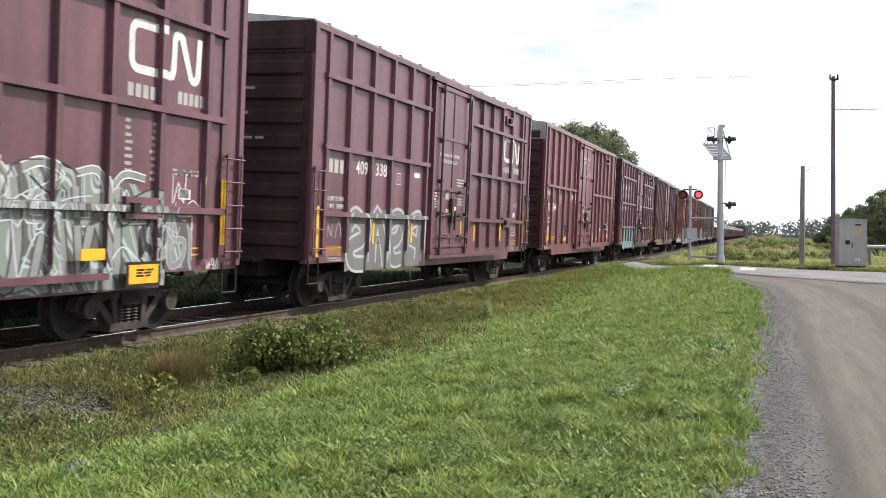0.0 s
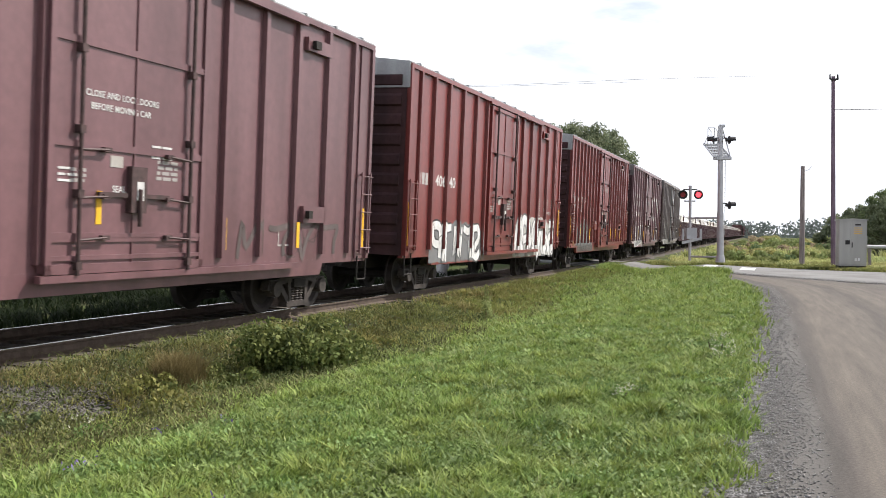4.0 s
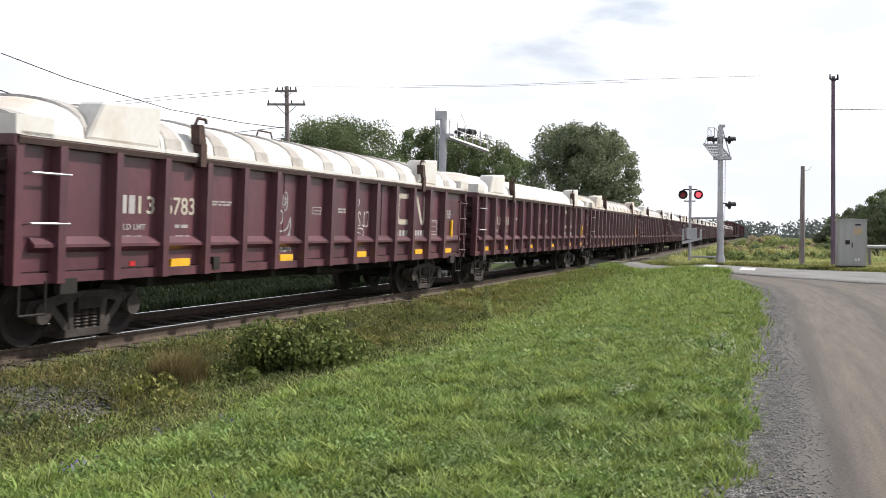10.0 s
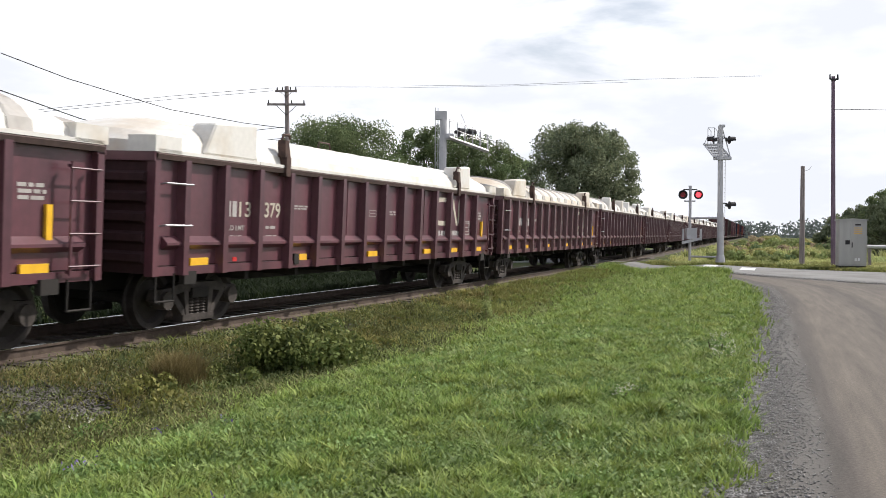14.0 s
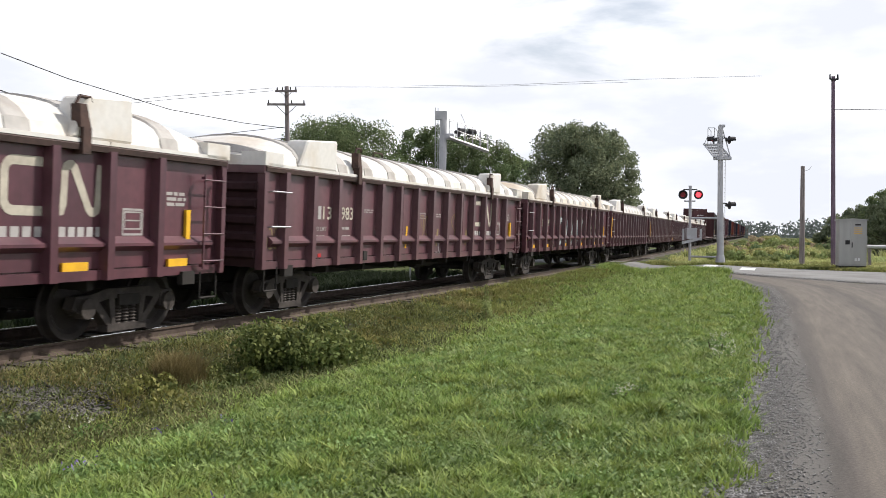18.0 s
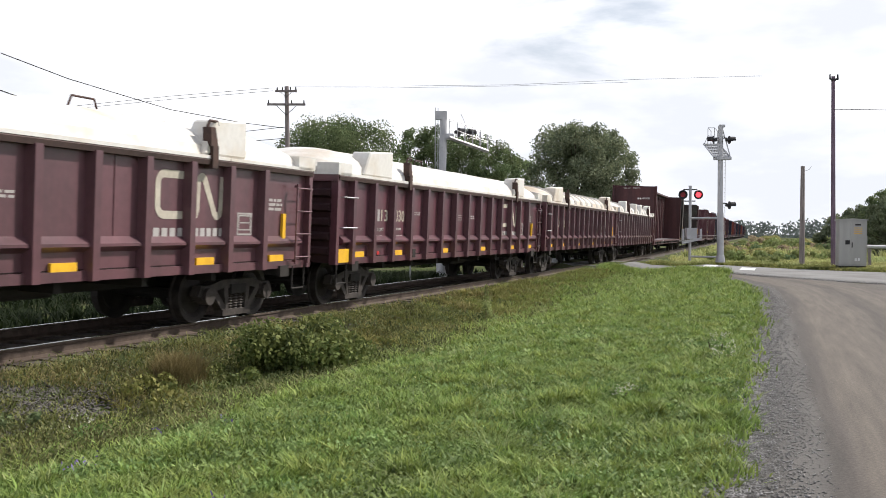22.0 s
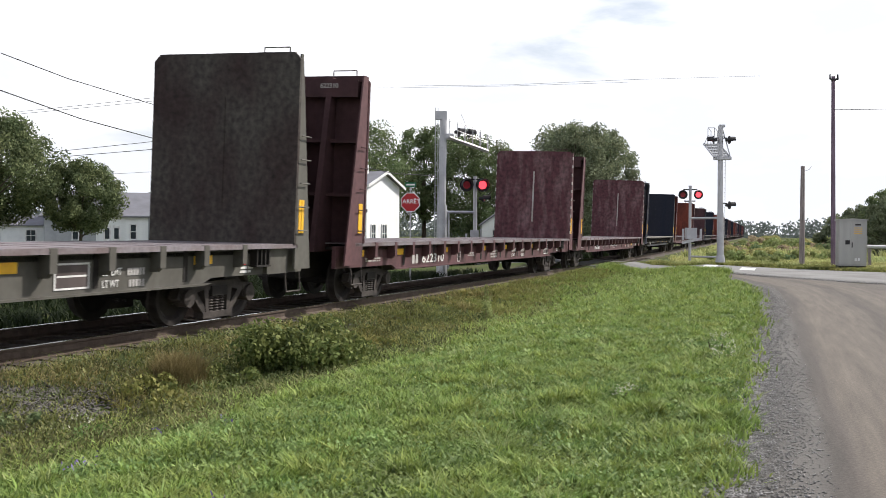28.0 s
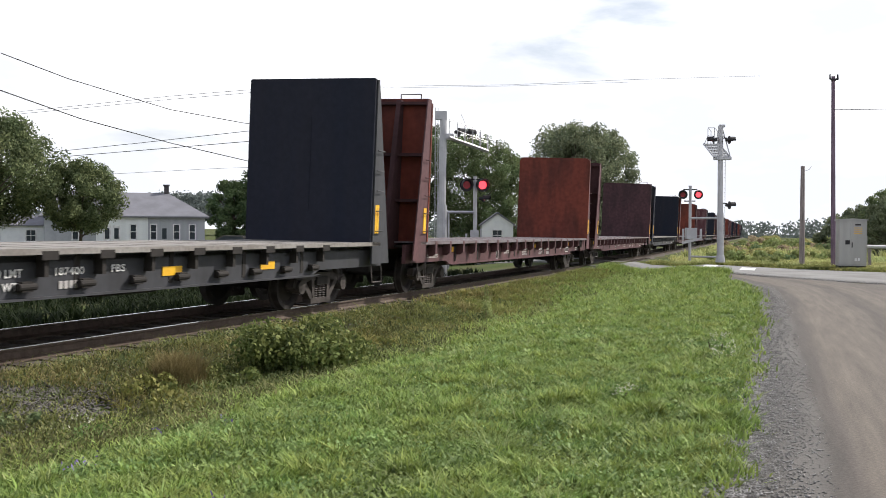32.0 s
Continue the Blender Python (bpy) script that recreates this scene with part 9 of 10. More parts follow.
def stop_sign():
    ob = thing("stop_sign", "red octagonal stop sign with white lettering under a green street sign", "road sign", at=Matrix.Translation((-1.27, 38.2, -0.55)))
    bm = bmesh.new()
    box(bm, -0.03, 0.03, 0, 0.04, 0, 3.75)
    part("post", bm, M["alu"], ob)
    r = 0.40
    for rr, y, m, n in ((r, -0.02, M["roadpaint"], "white_rim"), (r * 0.92, -0.026, M["sign_red"], "red_face")):
        bm = bmesh.new()
        prism(bm, [(rr * math.cos(math.pi / 8 + k * math.pi / 4), 3.03 + rr * math.sin(math.pi / 8 + k * math.pi / 4)) for k in range(8)], "y", y, 0)
        part(n, bm, m, ob)
    w = part("lettering", text_mesh("ARR\u00caT", 0.23, M["roadpaint"]), None, ob, "white word ARR\u00caT")
    w.matrix_local = Matrix.Translation((-0.31, -0.03, 2.94)) @ Euler((math.pi / 2, 0, 0)).to_matrix().to_4x4()
    bm = bmesh.new()
    box(bm, -0.22, 0.22, -0.01, 0.02, 3.62, 3.80)
    part("street_name_plate", bm, M["sign_green"], ob, "pale green street name plate")
    bm = bmesh.new()
    box(bm, -0.16, 0.16, -0.016, -0.008, 3.68, 3.74)
    part("name_bar", bm, M["roadpaint"], ob)


stop_sign()


def utility_pole(x, y, z0, top, r, lean, mat, label, arms=(), transformer=False):
    ob = thing("utility_pole", label, "utility pole", at=Matrix.Translation((x, y, z0)))
    h = top - z0
    bm = bmesh.new()
    tube(bm, (0, 0, -0.3), (lean * h, 0, h), r, r * 0.72, 12)
    part("pole", bm, mat, ob)
    for z, half, insul in arms:
        ax = lean * (z - z0)
        bm = bmesh.new()
        box(bm, ax - half, ax + half, -r - 0.12, -r, z - z0 - 0.06, z - z0 + 0.06)
        arm = part("crossarm", bm, mat, ob)
        for k in insul:
            bm = bmesh.new()
            tube(bm, (ax + k, -r - 0.06, z - z0 + 0.06), (ax + k, -r - 0.06, z - z0 + 0.24), 0.045, 0.03, 8)
            part("insulator", bm, M["dark"], arm)
        bm = bmesh.new()
        for sx in (-1, 1):
            tube(bm, (ax + sx * half * 0.55, -r - 0.03, z - z0 - 0.03), (ax, -r, z - z0 - half * 0.55), 0.018, n=5)
        part("brace", bm, M["dark"], ob)
    return ob


up = utility_pole(-8.75, 56, -0.6, 9.5, 0.165, -0.016, M["pole"], "weathered wooden utility pole with crossarms beside the road", ((9.2, 0.62, (-0.5, -0.2, 0.25, 0.55)), (8.45, 1.08, (-1.0, 0.3, 1.0))))
bm = bmesh.new()
box(bm, 0.0, 0.16, -0.3, -0.14, 4.6, 5.15)
part("marker_board", bm, M["trim"], up, "white board on the pole")
bm = bmesh.new()
tube(bm, (0.12, -0.2, 0.2), (0.1, -0.2, 6.6), 0.03, n=6)
part("cable_duct", bm, M["alu"], up)
tall = utility_pole(20.25, 51, -0.35, 9.4, 0.125, -0.012, M["pole_purple"], "tall dark utility pole in the field, tinted purple for lens fringing")
bm = bmesh.new()
for sx in (-1, 1):
    tube(bm, (-0.12, 0, 9.4), (-0.12 + sx * 0.2, -0.1, 9.68), 0.03, n=6)
    tube(bm, (-0.12 + sx * 0.2, -0.1, 9.6), (-0.12 + sx * 0.2, -0.1, 9.85), 0.055, 0.03, 8)
box(bm, -0.34, 0.1, -0.16, -0.1, 9.55, 9.62)
part("insulator_bracket", bm, M["dark"], tall)
short = utility_pole(18.98, 52, -0.35, 4.83, 0.145, 0.0, M["pole"], "short weathered grey wooden post in the field")
bm = bmesh.new()
rails(bm, [(0.05, 0, 4.9), (0.3, -0.1, 5.0), (0.42, -0.1, 5.15)], 0.012)
part("loose_wire", bm, M["wire"], short)


def wire(pts, r=0.019, sag=0.0):
    bm = bmesh.new()
    out = []
    for p, q in zip(pts, pts[1:]):
        for k in range(4):
            out.append(Vector(p).lerp(Vector(q), k / 4))
    out.append(Vector(pts[-1]))
    prev = None
    for i, p in enumerate(out):
        d = (out[min(i + 1, len(out) - 1)] - out[max(i - 1, 0)]).normalized()
        q = d.to_track_quat("Z", "Y")
        cur = [bm.verts.new(p + q @ Vector((r * math.cos(k * math.tau / 5), r * math.sin(k * math.tau / 5), 0))) for k in range(5)]
        if prev:
            for k in range(5):
                bm.faces.new((prev[k], prev[(k + 1) % 5], cur[(k + 1) % 5], cur[k]))
        prev = cur
    return tagged(new("overhead_wire", mesh_of("overhead_wire", bm, M["wire"])), "thin dark overhead wire strung between the poles", "wire", "overhead wires")


for row, r in (
    (((-15.25, 34.0, 7.45), (-15.21, 40.0, 7.48), (-13.31, 48.0, 7.21), (-10.96, 54.0, 7.21), (-9.02, 56.0, 7.14)), 0.016),
    (((-15.27, 34.0, 6.17), (-14.76, 40.0, 5.88), (-13.32, 48.0, 5.59), (-9.51, 56.0, 4.9)), 0.018),
    (((-25.74, 62.0, 6.08), (-17.76, 58.0, 6.45), (-9.02, 56.0, 7.2)), 0.014),
    (((-24.32, 62.0, 5.87), (-16.1, 58.0, 6.15), (-9.02, 56.0, 6.56)), 0.016),
    (((-25.39, 58.0, 8.07), (-15.8, 57.0, 8.87), (-9.69, 56.0, 9.25)), 0.011),
    (((-25.39, 58.0, 8.2), (-15.8, 57.0, 9.06), (-9.69, 56.0, 9.41)), 0.011),
    (((-8.53, 56.0, 9.51), (-2.79, 58.0, 9.83), (3.99, 60.0, 10.22), (11.57, 62.0, 10.86), (21.0, 65.0, 11.6)), 0.008),
    (((-8.53, 56.0, 9.41), (-2.79, 58.0, 9.73), (3.99, 60.0, 10.15), (11.57, 62.0, 10.7)), 0.007),
    (((-8.73, 56.0, 6.24), (-6.54, 62.0, 5.62), (-3.37, 70.0, 5.35), (-0.18, 78.0, 5.62)), 0.022),
    (((-8.74, 56.0, 5.15), (-7.39, 70.0, 5.19), (-6.61, 80.0, 5.36)), 0.014),
    (((-23.45, 70.0, 5.27), (-14.37, 62.0, 5.19), (-9.51, 56.0, 4.96)), 0.010),
    (((-8.7, 56.0, 5.6), (-7.3, 64.0, 5.0), (-5.6, 72.0, 5.2)), 0.014),
    (((20.12, 51.0, 7.71), (20.66, 46.0, 7.07), (21.5, 38.0, 6.6)), 0.014),
):
    wire(row, r * 1.2)


def signal_cabinet():
    ob = thing("signal_cabinet", "grey metal railway signal cabinet standing by the road", "cabinet", at=Matrix.Translation((19.58, 47.2, -0.32)) @ Euler((0, 0, -0.22)).to_matrix().to_4x4())
    bm = bmesh.new()
    box(bm, -0.62, 0.62, -0.5, 0.5, 0.08, 2.24)
    bmesh.ops.bevel(bm, geom=bm.edges[:], offset=0.02, segments=2, affect="EDGES")
    part("body", bm, M["cabinet"], ob)
    bm = bmesh.new()
    prism(bm, [(-0.67, 2.24), (0.67, 2.24), (0.67, 2.29), (0, 2.34), (-0.67, 2.29)], "y", -0.56, 0.56)
    part("lid", bm, M["cabinet"], ob)
    bm = bmesh.new()
    box(bm, -0.12, 0.57, -0.525, -0.495, 0.18, 2.17)
    d = part("door", bm, M["cabinet"], ob, "grey cabinet door")
    bm = bmesh.new()
    box(bm, -0.06, -0.02, -0.56, -0.52, 0.95, 1.2)
    part("handle", bm, M["dark"], d)
    bm = bmesh.new()
    box(bm, 0.08, 0.34, -0.53, -0.522, 2.0, 2.07)
    part("name_bar", bm, M["dark"], d)
    bm = bmesh.new()
    for k in range(4):
        box(bm, 0.04, 0.40, -0.531, -0.524, 1.6 + 0.09 * k, 1.63 + 0.09 * k)
    part("notice", bm, M["yellow"], d, "yellow notice lines")
    bm = bmesh.new()
    for k in range(2):
        box(bm, 0.08 + 0.14 * k, 0.18 + 0.14 * k, -0.531, -0.524, 0.32, 0.45)
    part("number_bar", bm, M["trim"], d)
    bm = bmesh.new()
    box(bm, -0.34, -0.14, -0.53, -0.495, 1.1, 1.3)
    part("lock_plate", bm, M["dark"], ob)
    bm = bmesh.new()
    box(bm, 0.62, 0.7, -0.2, 0.2, 0.9, 1.5)
    part("side_box", bm, M["cabinet"], ob)
    bm = bmesh.new()
    box(bm, -0.6, 0.6, -0.45, 0.45, -0.15, 0.08)
    part("plinth", bm, M["dark"], ob)


signal_cabinet()


def guard_rail():
    ob = thing("guard_rail", "pale metal guard rail along the roadside", "guard rail")
    for k in range(5):
        x = 22.6 + 2.2 * k
        bm = bmesh.new()
        box(bm, x - 0.07, x + 0.07, 52.02, 52.16, -0.5, 0.72)
        part("post", bm, M["pole"], ob)
    bm = bmesh.new()
    prism(bm, [(52.0, 0.48), (51.94, 0.54), (51.94, 0.62), (52.0, 0.68), (52.02, 0.68), (52.02, 0.48)], "x", 21.9, 33.0)
    part("beam", bm, M["alu"], ob)


guard_rail()


# ---- houses beyond the track ----
def window(parent, x, y, z, w, h, axis="y", frame_w=0.09, bars_n=1):
    """A sash window on a wall whose face is at y (facing -y), or at x (facing +x)."""
    def bx(bm, a0, a1, d0, d1, z0, z1):
        if axis == "y":
            box(bm, x + a0, x + a1, y + d0, y + d1, z0, z1)
        else:
            box(bm, x - d1, x - d0, y + a0, y + a1, z0, z1)
    bm = bmesh.new()
    bx(bm, 0.0, w, -0.01, 0.02, z, z + h)
    win = part("window", bm, M["pane"], parent, "dark glazed sash window")
    bm = bmesh.new()
    bx(bm, -frame_w, 0, -0.06, 0.0, z - frame_w, z + h + frame_w)
    bx(bm, w, w + frame_w, -0.06, 0.0, z - frame_w, z + h + frame_w)
    bx(bm, 0, w, -0.06, 0.0, z + h, z + h + frame_w)
    bx(bm, 0, w, -0.05, 0.0, z + h / 2 - 0.03, z + h / 2 + 0.03)
    for k in range(1, bars_n + 1):
        bx(bm, w * k / (bars_n + 1) - 0.02, w * k / (bars_n + 1) + 0.02, -0.04, 0.0, z, z + h)
    part("frame", bm, M["trim"], win)
    bm = bmesh.new()
    bx(bm, -frame_w - 0.04, w + frame_w + 0.04, -0.12, 0.0, z - frame_w - 0.05, z - frame_w)
    part("sill", bm, M["trim"], win)


def clapboards(parent, name, mat, x0, x1, y, z0, z1, step=0.2, axis="y"):
    """Overlapping boards on a wall face, each its own piece on one shared mesh."""
    bm = bmesh.new()
    if axis == "y":
        prism(bm, [(y, 0), (y - 0.012, 0), (y - 0.006, step), (y, step)], "x", x0, x1)
    else:
        prism(bm, [(y, 0), (y + 0.012, 0), (y + 0.006, step), (y, step)], "y", x0, x1)
    board = mesh_of(name, bm, mat)
    n = int((z1 - z0) / step)
    for k in range(n):
        part(name, board, None, parent).location = (0, 0, z0 + k * (z1 - z0 - step) / (n - 1))


def white_house():
    ob = thing("white_house", "white two-storey clapboard house with a grey roof and porch", "house", at=Matrix.Translation((-6.55, 84, -0.75)) @ Euler((0, 0, -0.38)).to_matrix().to_4x4())
    X0, D, E, R = -8.4, 6.8, 6.0, 7.08
    bm = bmesh.new()
    prism(bm, [(0, 0), (D, 0), (D, E), (D / 2, R), (0, E)], "x", X0, 0)
    part("wall", bm, M["siding"], ob)
    clapboards(ob, "clapboard", M["siding"], X0, 0, 0, 3.7, E)
    clapboards(ob, "clapboard", M["siding"], 0, D, 0, 0.3, E, axis="x")
    for k, (y0, z0, y1, z1) in enumerate(((-0.45, E - 0.18, D / 2, R + 0.08), (D / 2, R + 0.08, D + 0.45, E - 0.18))):
        bm = bmesh.new()
        prism(bm, [(y0, z0), (y1, z1), (y1, z1 + 0.12), (y0, z0 + 0.12)], "x", X0 - 0.35, 0.4)
        part("roof", bm, M["roof_grey"], ob, "grey shingled roof slope")
        bm = bmesh.new()
        prism(bm, [(y0, z0 - 0.12), (y1, z1 - 0.12), (y1, z1 + 0.13), (y0, z0 + 0.13)], "x", 0.4, 0.46)
        part("barge_board", bm, M["trim"], ob)
    bm = bmesh.new()
    box(bm, X0 - 0.35, 0.4, -0.5, -0.42, E - 0.26, E - 0.06)
    part("fascia", bm, M["trim"], ob)
    bm = bmesh.new()
    box(bm, -1.75, -1.4, 2.6, 2.95, R - 0.6, R + 0.35)
    ch = part("chimney", bm, M["brickred"], ob)
    bm = bmesh.new()
    box(bm, -1.42, -1.2, 2.62, 2.9, R - 0.2, R + 0.75)
    part("flue", bm, M["trim"], ch)
    for x in (-6.2, -2.35):
        window(ob, x, -0.04, 4.2, 0.62, 1.25, bars_n=0)
    # porch storey in front
    P = -1.9
    bm = bmesh.new()
    box(bm, -6.9, -0.3, P, 0, 0, 2.95)
    pw = part("porch_wall", bm, M["siding"], ob)
    clapboards(ob, "clapboard", M["siding"], -6.9, -0.3, P, 0.3, 2.95)
    bm = bmesh.new()
    prism(bm, [(P - 0.4, 2.95), (P - 0.4, 3.08), (0, 3.85), (0, 3.6)], "x", -8.6, 0.1)
    part("porch_roof", bm, M["roof_dark"], ob, "dark sloping porch roof")
    bm = bmesh.new()
    box(bm, -8.6, 0.1, P - 0.46, P - 0.4, 2.88, 3.1)
    part("porch_fascia", bm, M["trim"], ob)
    window(ob, -4.3, P - 0.03, 1.2, 0.65, 1.45)
    window(ob, -3.1, P - 0.03, 1.2, 1.25, 1.45, bars_n=1)
    window(ob, -1.55, P - 0.03, 1.2, 1.15, 1.45, bars_n=1)
    for x in (-8.4, -7.5, -6.95):
        bm = bmesh.new()
        box(bm, x, x + 0.12, P - 0.3, P - 0.18, 0, 2.9)
        part("porch_post", bm, M["trim"], ob)
    bm = bmesh.new()
    box(bm, -6.2, -5.2, P - 0.05, P - 0.03, 0.5, 2.6)
    part("porch_opening", bm, M["pane"], ob, "dark porch doorway")
    bm = bmesh.new()
    for k in range(9):
        box(bm, -8.4 + 0.16 * k, -8.36 + 0.16 * k, P - 0.26, P - 0.22, 0.4, 1.25)
    box(bm, -8.4, -6.9, P - 0.28, P - 0.2, 1.25, 1.32)
    part("porch_railing", bm, M["siding_grey"], ob)
    window(ob, 0.04, 0.9, 1.0, 0.7, 1.5, axis="x")
    window(ob, 0.04, 3.0, 1.0, 0.9, 1.5, axis="x")


white_house()


def grey_house():
    ob = thing("grey_house", "long low grey house with a hipped shingled roof", "house", at=Matrix.Translation((-20.6, 85, -0.65)) @ Euler((0, 0, 0.24)).to_matrix().to_4x4())
    X0, D, E, R = -13.0, 7.5, 3.0, 5.2
    bm = bmesh.new()
    box(bm, -4.7, 0, 0, D, 0, E)
    part("wall", bm, M["siding_grey"], ob, "grey clapboard wall")
    # white siding stands for the sunlit stretch of this wall
    bm = bmesh.new()
    box(bm, -8.9, -4.7, -0.06, D - 0.5, 0, E - 0.02)
    part("wall", bm, M["siding"], ob, "clapboard wall stretch, white to stand for sunlight on it")
    bm = bmesh.new()
    box(bm, X0, -8.9, 0.02, D, 0, E - 0.02)
    part("wall", bm, M["siding_grey"], ob, "grey clapboard wall")
    clapboards(ob, "clapboard", M["siding_grey"], -4.7, 0, 0, 0.3, E)
    clapboards(ob, "clapboard", M["siding"], -8.9, -4.7, -0.06, 0.3, E)
    bm = bmesh.new()
    o = 0.4
    a = [bm.verts.new(c) for c in ((X0 - o, -o, E - 0.05), (o, -o, E - 0.05), (o, D + o, E - 0.05), (X0 - o, D + o, E - 0.05), (X0 - o, -o, E + 0.08), (o, -o, E + 0.08), (o, D + o, E + 0.08), (X0 - o, D + o, E + 0.08), (X0 + 1.0, D / 2, R), (-3.2, D / 2, R))]
    for f in ((3, 2, 1, 0), (0, 1, 5, 4), (1, 2, 6, 5), (2, 3, 7, 6), (3, 0, 4, 7), (4, 5, 9, 8), (5, 6, 9), (6, 7, 8, 9), (7, 4, 8)):
        bm.faces.new([a[i] for i in f])
    part("roof", bm, M["roof_grey"], ob, "grey hipped shingled roof")
    bm = bmesh.new()
    box(bm, -3.5, -3.1, D / 2 - 0.2, D / 2 + 0.2, R - 0.4, R + 0.62)
    box(bm, -3.58, -3.02, D / 2 - 0.28, D / 2 + 0.28, R + 0.62, R + 0.74)
    part("chimney", bm, M["chimney_dark"], ob, "narrow dark chimney")
    for x, y in ((-1.25, 0.0), (-2.55, 0.0), (-4.45, 0.0), (-6.1, -0.06), (-10.75, 0.02)):
        window(ob, x, y - 0.03, 1.15, 0.42, 1.2, bars_n=0)
    for x, y, m in ((-3.65, 0.0, "siding_grey"), (-7.55, -0.06, "trim"), (-8.3, -0.06, "trim")):
        bm = bmesh.new()
        box(bm, x, x + 0.6, y - 0.06, y, 0.25, 2.3)
        d = part("door", bm, M[m], ob, "panelled outer door")
        bm = bmesh.new()
        box(bm, x + 0.12, x + 0.48, y - 0.075, y - 0.055, 1.15, 2.05)
        part("pane", bm, M["pane"], d)


grey_house()


def white_shed():
    ob = thing("white_shed", "low white outbuilding half hidden behind the maples", "shed", at=Matrix.Translation((-33.2, 84, -0.7)) @ Euler((0, 0, 0.3)).to_matrix().to_4x4())
    bm = bmesh.new()
    prism(bm, [(0, 0), (5, 0), (5, 2.3), (2.5, 3.0), (0, 2.3)], "x", -12, 0)
    part("wall", bm, M["siding"], ob)
    for y0, z0, y1, z1 in ((-0.3, 2.25, 2.5, 3.08), (2.5, 3.08, 5.3, 2.25)):
        bm = bmesh.new()
        prism(bm, [(y0, z0), (y1, z1), (y1, z1 + 0.1), (y0, z0 + 0.1)], "x", -12.3, 0.3)
        part("roof", bm, M["roof_grey"], ob)
    for x in (-2.2, -5.0, -7.6):
        window(ob, x, -0.03, 1.0, 0.7, 0.9)


white_shed()


def distant_house():
    ob = thing("distant_house", "pale distant house half hidden behind the trees", "house", at=Matrix.Translation((5.6, 101, -0.7)))
    bm = bmesh.new()
    prism(bm, [(-1.6, 0), (1.6, 0), (1.6, 2.6), (0, 3.7), (-1.6, 2.6)], "y", 0, 5)
    part("wall", bm, M["siding"], ob)
    bm = bmesh.new()
    for sx in (-1, 1):
        prism(bm, [(sx * 1.8, 2.45), (sx * 1.8, 2.6), (0, 3.9), (0, 3.75)][::sx], "y", -0.2, 5.2)
    part("roof", bm, M["roof_grey"], ob)
    window(ob, -0.5, -0.03, 1.0, 0.9, 1.0)


distant_house()


def parked_car():
    ob = thing("parked_car", "pale parked car beside the white house", "car", at=Matrix.Translation((-17.6, 84.0, -0.6)))
    bm = bmesh.new()
    prism(bm, [(-2.1, 0.35), (2.1, 0.35), (2.1, 0.75), (1.3, 0.9), (0.6, 1.4), (-1.1, 1.42), (-1.8, 0.95), (-2.1, 0.85)], "y", -0.85, 0.85)
    bmesh.ops.bevel(bm, geom=bm.edges[:], offset=0.06, segments=2, affect="EDGES")
    part("body", bm, M["flat_grey"], ob)
    bm = bmesh.new()
    prism(bm, [(0.95, 0.95), (0.5, 1.33), (-1.0, 1.35), (-1.55, 0.98)], "y", -0.87, 0.87)
    part("glazing", bm, M["pane"], ob)
    for x in (-1.35, 1.35):
        for y in (-0.86, 0.66):
            bm = bmesh.new()
            tube(bm, (x, y, 0.32), (x, y + 0.2, 0.32), 0.32, n=16)
            part("wheel", bm, M["dark"], ob)


parked_car()


def guy_wire_guard():
    ob = thing("guy_wire", "yellow guarded guy wire beside the maple", "guy wire")
    bm = bmesh.new()
    tube(bm, (-25.0, 55.5, -0.6), (-26.1, 56.0, 1.9), 0.06, n=8)
    part("yellow_guard", bm, M["yellow"], ob)
    bm = bmesh.new()
    tube(bm, (-26.1, 56.0, 1.9), (-28.5, 57.0, 8.0), 0.012, n=5)
    part("cable", bm, M["wire"], ob)


guy_wire_guard()


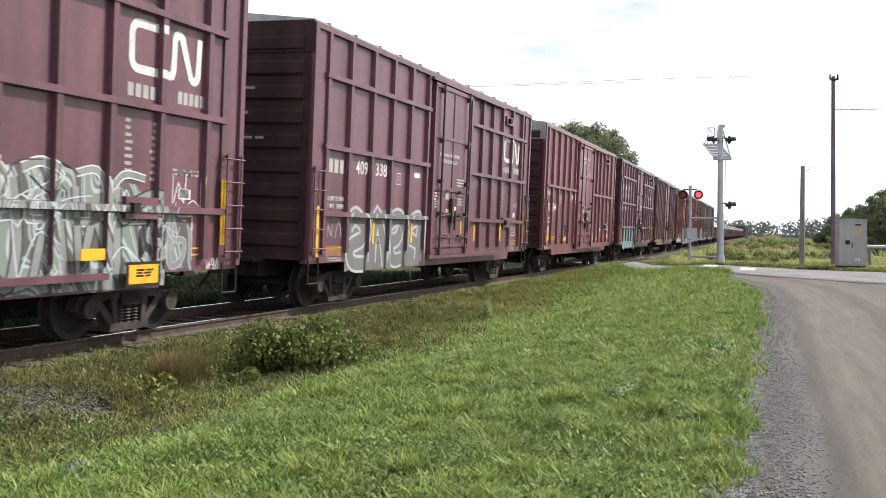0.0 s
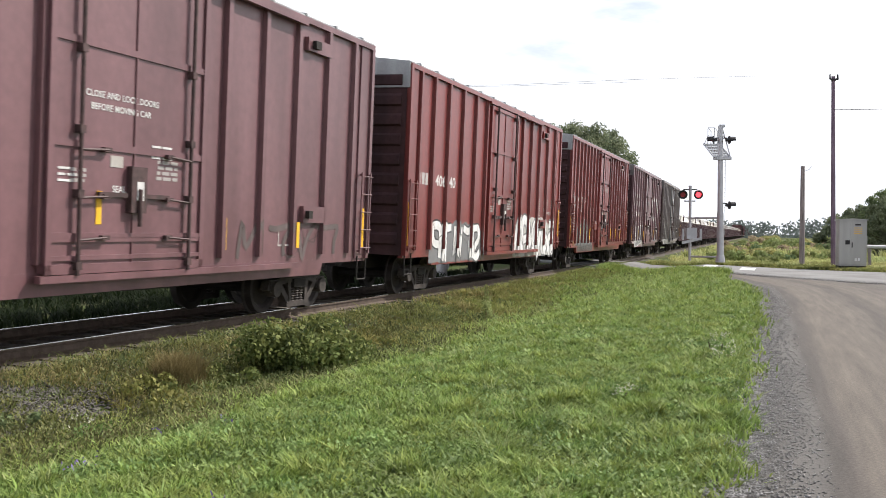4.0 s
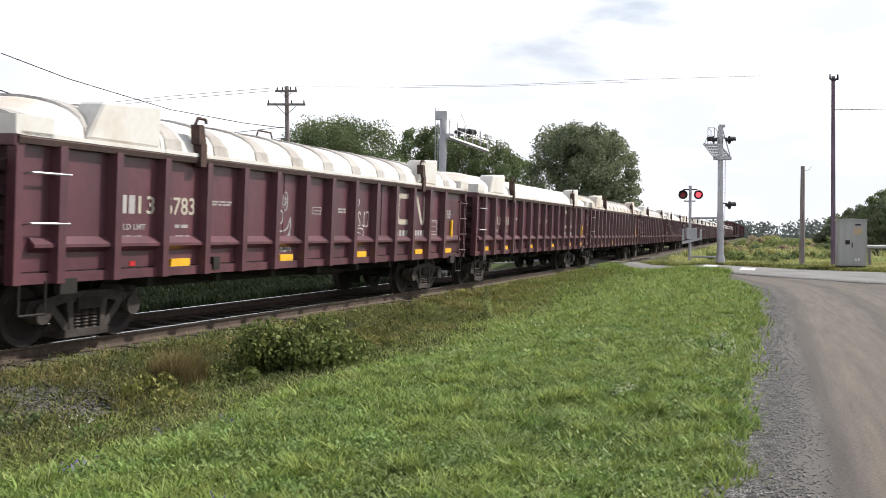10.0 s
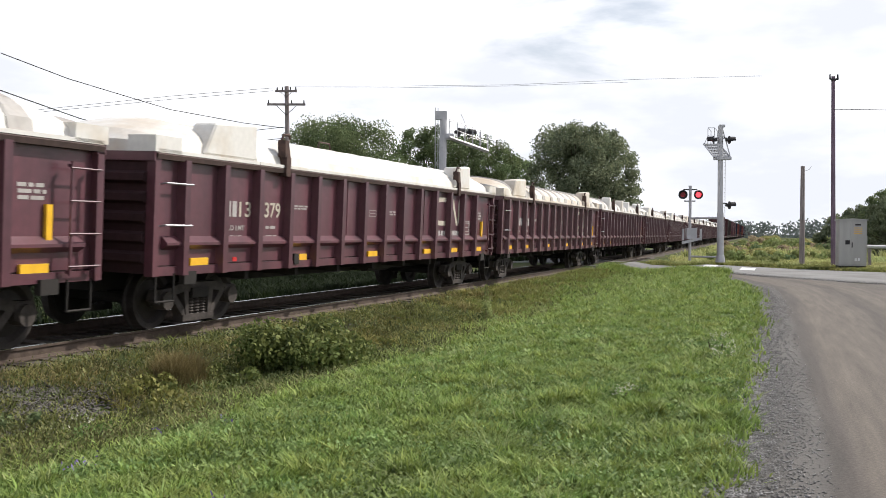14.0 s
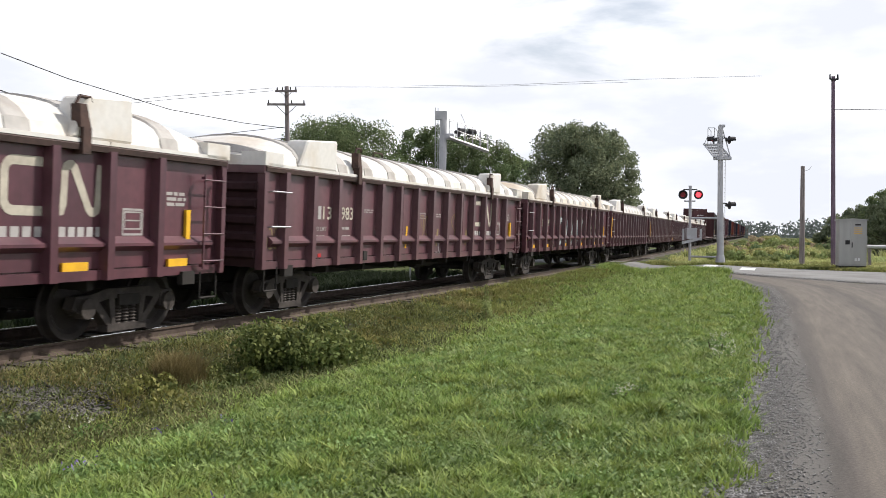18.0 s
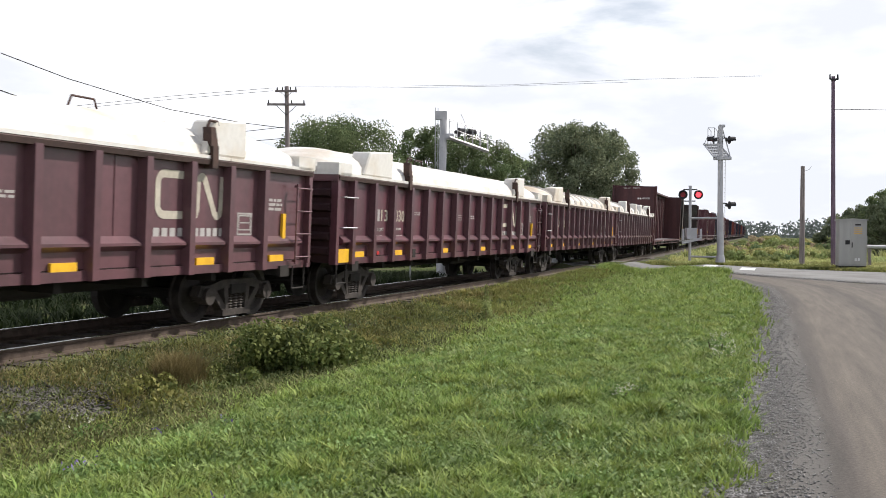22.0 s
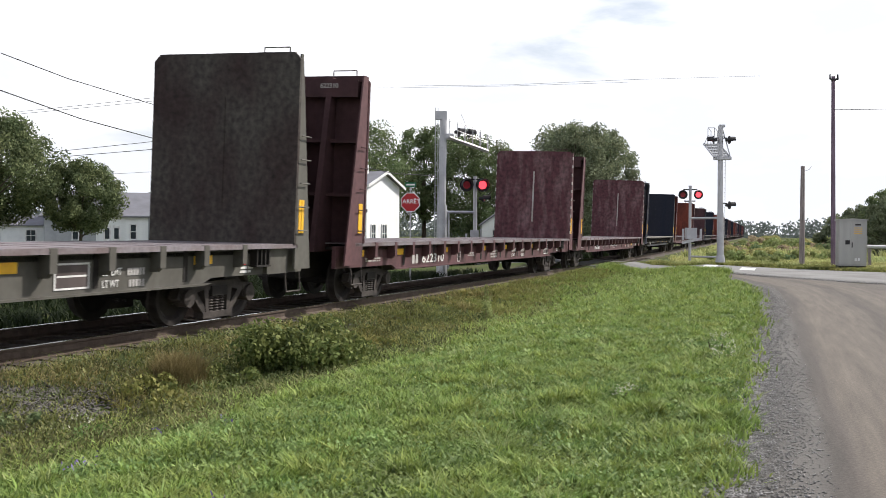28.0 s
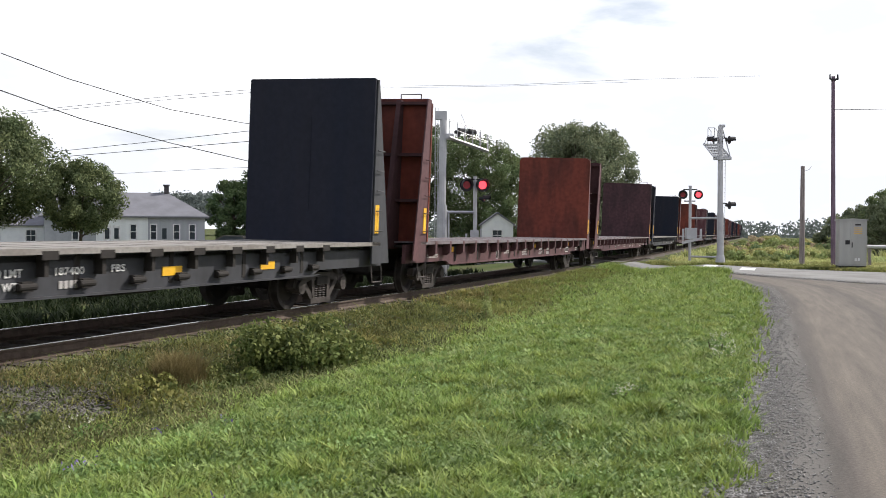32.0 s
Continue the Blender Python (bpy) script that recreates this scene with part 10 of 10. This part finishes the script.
# ---- the train's make-up: what each car looks like, and where its front end stands at the start ----
def make_train():
    cars = []
    BOX = 15.3
    BOX_AT = (-1.6, 16.0, 33.4, 50.8, 68.0, 85.3, 102.65, 120.1, 137.4)
    GON_AT = (154.2, 171.08, 188.0, 204.77, 221.7, 238.73, 255.6, 272.38, 289.53, 306.65, 323.5, 340.45, 357.1, 374.1, 390.9, 407.53)
    belted = (0.62, 1.62, 2.72, 3.78, 4.84, 5.92, 9.2, 10.2, 11.17, 12.15, 13.2, 14.33)
    plain = (0.72, 1.66, 2.74, 3.86, 4.97, 5.98, 9.1, 9.9, 11.03, 12.15, 13.3, 14.42)
    even = (0.51, 1.46, 2.48, 3.52, 4.52, 5.54, 9.38, 10.4, 11.3, 12.29, 13.28, 14.34)
    close = tuple(0.66 + 0.74 * k for k in range(8)) + tuple(9.15 + 0.765 * k for k in range(7)) + (14.4,)
    kinds = [
        dict(label="brown boxcar with grey spray paint along its foot", mat=M["brown"], ribs=belted, belts=(1.82, 3.23, 4.55)),
        dict(label="brown boxcar with grey spray paint below its number", mat=M["brown"], ribs=belted, belts=(1.86, 3.13, 4.46), cap=M["end_grime_shade"]),
        dict(label="red-brown boxcar with a pale end cap", mat=M["oxide"], ribs=even, belts=(3.22,), door=(-1.8, 1.58)),
        dict(label="brown boxcar with large white lettering and teal spray paint", mat=M["brown"], ribs=belted, belts=(1.86, 3.13, 4.5), cap=M["end_grime_shade"]),
        dict(label="faded brown boxcar with tall plain ribs", mat=M["brown_faded"], ribs=plain, door=(-1.65, 1.6), cap=M["cap_dull"]),
        dict(label="orange-red boxcar with white spray paint", mat=M["orange"], ribs=plain),
        dict(label="orange-red boxcar with close ribs and grey spray paint", mat=M["orange"], ribs=close, door=(-1.43, 1.38)),
        dict(label="brown boxcar with a big white emblem and spray paint", mat=M["brown_faded"], ribs=plain, door=(-1.9, 1.56), cap=M["cap_dull"]),
        dict(label="faded grey-brown boxcar with a dark grey plug door", mat=M["greybrown"], door_mat=M["door_grey"], ribs=plain, door=(-1.36, 1.22), cap=M["cap_dull"]),
    ]
    for k, kw in enumerate(kinds):
        kw["ribs"] = tuple(x - BOX / 2 for x in kw["ribs"])
        car = boxcar(body_len=BOX, **kw)
        box_marks(k, car, BOX / 2, kw["ribs"], kw.get("belts", ()), kw.get("door"))
        cars.append((car, BOX_AT[k] + BOX / 2))
    numbers = ["135240", "136783", "137856", "137245", "137141", "135379", "", "", "137745", "135983", "135099", "135325", "137452", "137030", "137762", "137003"]
    for k in range(16):
        car = gondola("maroon gondola car under white arched covers", M["gon"] if k % 3 else M["gon_b"], M["cover_tan"] if k in (3, 10, 14, 6) else M["cover"], numbers[k], body_len=15.95,
                      ribbed=k not in (0, 2, 5, 12, 13), blocks={7: (6.62, 8.95), 15: (6.75, 9.0), 3: (), 10: ()}.get(k, ()), ends=(k not in (7, 15), k not in (7, 10, 15)), loop=3.6 if k in (10, 12, 15) else 0.0,
                      plates={15: (1.1, 3.25, 4.1, 6.25, 8.55, 10.65, 12.8, 14.9), 5: (1.2, 4.4, 7.6, 10.85, 12.8, 14.85), 9: (), 3: (3.3, 6.5, 9.65, 12.8, 14.8), 1: (3.3, 6.45, 9.6, 12.8, 14.85)}.get(k, (1.2, 3.3, 6.42, 9.65, 12.7, 14.85)))
        gon_marks(k, car, 15.95 / 2)
        cars.append((car, GON_AT[k] + 15.95 / 2))
    cars.append((centrebeam("maroon centre-beam car with a pierced middle truss", M["beam"], 22.0), 424.6 + 11.0))
    flats = [
        dict(label="grey bulkhead flat car with a rusty dark end wall", mat=M["flat_grey"], inner=M["flat_dark"], deck_mat=M["deck_red"], inset=0.66, load_at=15.64, plates=(1.0, 3.3, 6.4, 9.55, 13.9, 17.95)),
        dict(label="maroon bulkhead flat car, empty", mat=M["flat_maroon"], inner=M["bulk_maroon"], deck_mat=M["deck_red"], number="622310", strip=M["cover_rib"], plates=(1.1, 3.3, 6.4, 9.74, 11.95, 15.2, 18.42)),
        dict(label="maroon bulkhead flat car, empty", mat=M["flat_maroon"], inner=M["bulk_maroon"], deck_mat=M["deck_red"], number="622403", strip=M["cover_rib"], inset=0.72, load_at=15.55, plates=(5.58, 9.93, 13.8, 17.4), posts=(1.88, 1.035)),
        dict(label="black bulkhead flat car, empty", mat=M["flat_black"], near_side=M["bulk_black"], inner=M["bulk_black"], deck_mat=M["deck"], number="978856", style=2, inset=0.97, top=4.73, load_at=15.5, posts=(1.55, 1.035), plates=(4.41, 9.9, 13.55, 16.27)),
        dict(label="rust-brown bulkhead flat car, empty", mat=M["flat_maroon"], inner=M["rust"], front_inner=M["rust"], deck_mat=M["deck_red"]),
        dict(label="dark maroon bulkhead flat car, empty", mat=M["flat_maroon"], inner=M["bulk_plum"], deck_mat=M["deck_red"]),
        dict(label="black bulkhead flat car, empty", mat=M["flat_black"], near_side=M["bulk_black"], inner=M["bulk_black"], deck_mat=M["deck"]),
    ]
    made = []
    for k, kw in enumerate(flats):
        car = flatcar(body_len=21.1, **kw)
        made.append(car)
        cars.append((car, 448.0 + 22.4 * k + 10.55 + (0.19, 0.2, -0.05, 0, 0, 0, 0)[k]))
    for k in range(7, 20):
        car = copy_thing(made[(5, 6, 4, 1, 6)[k % 5]], Matrix.Identity(4))
        cars.append((car, 448.0 + 22.4 * k + 10.55))
    return cars


TRAIN = make_train()


# ---- what moves ----
def motions():
    for car, s0 in TRAIN:
        rows = []
        for k in range(33):
            rows.append((float(k), track_pose(s0 - gone(float(k)))))
        walk(car, rows)


motions()
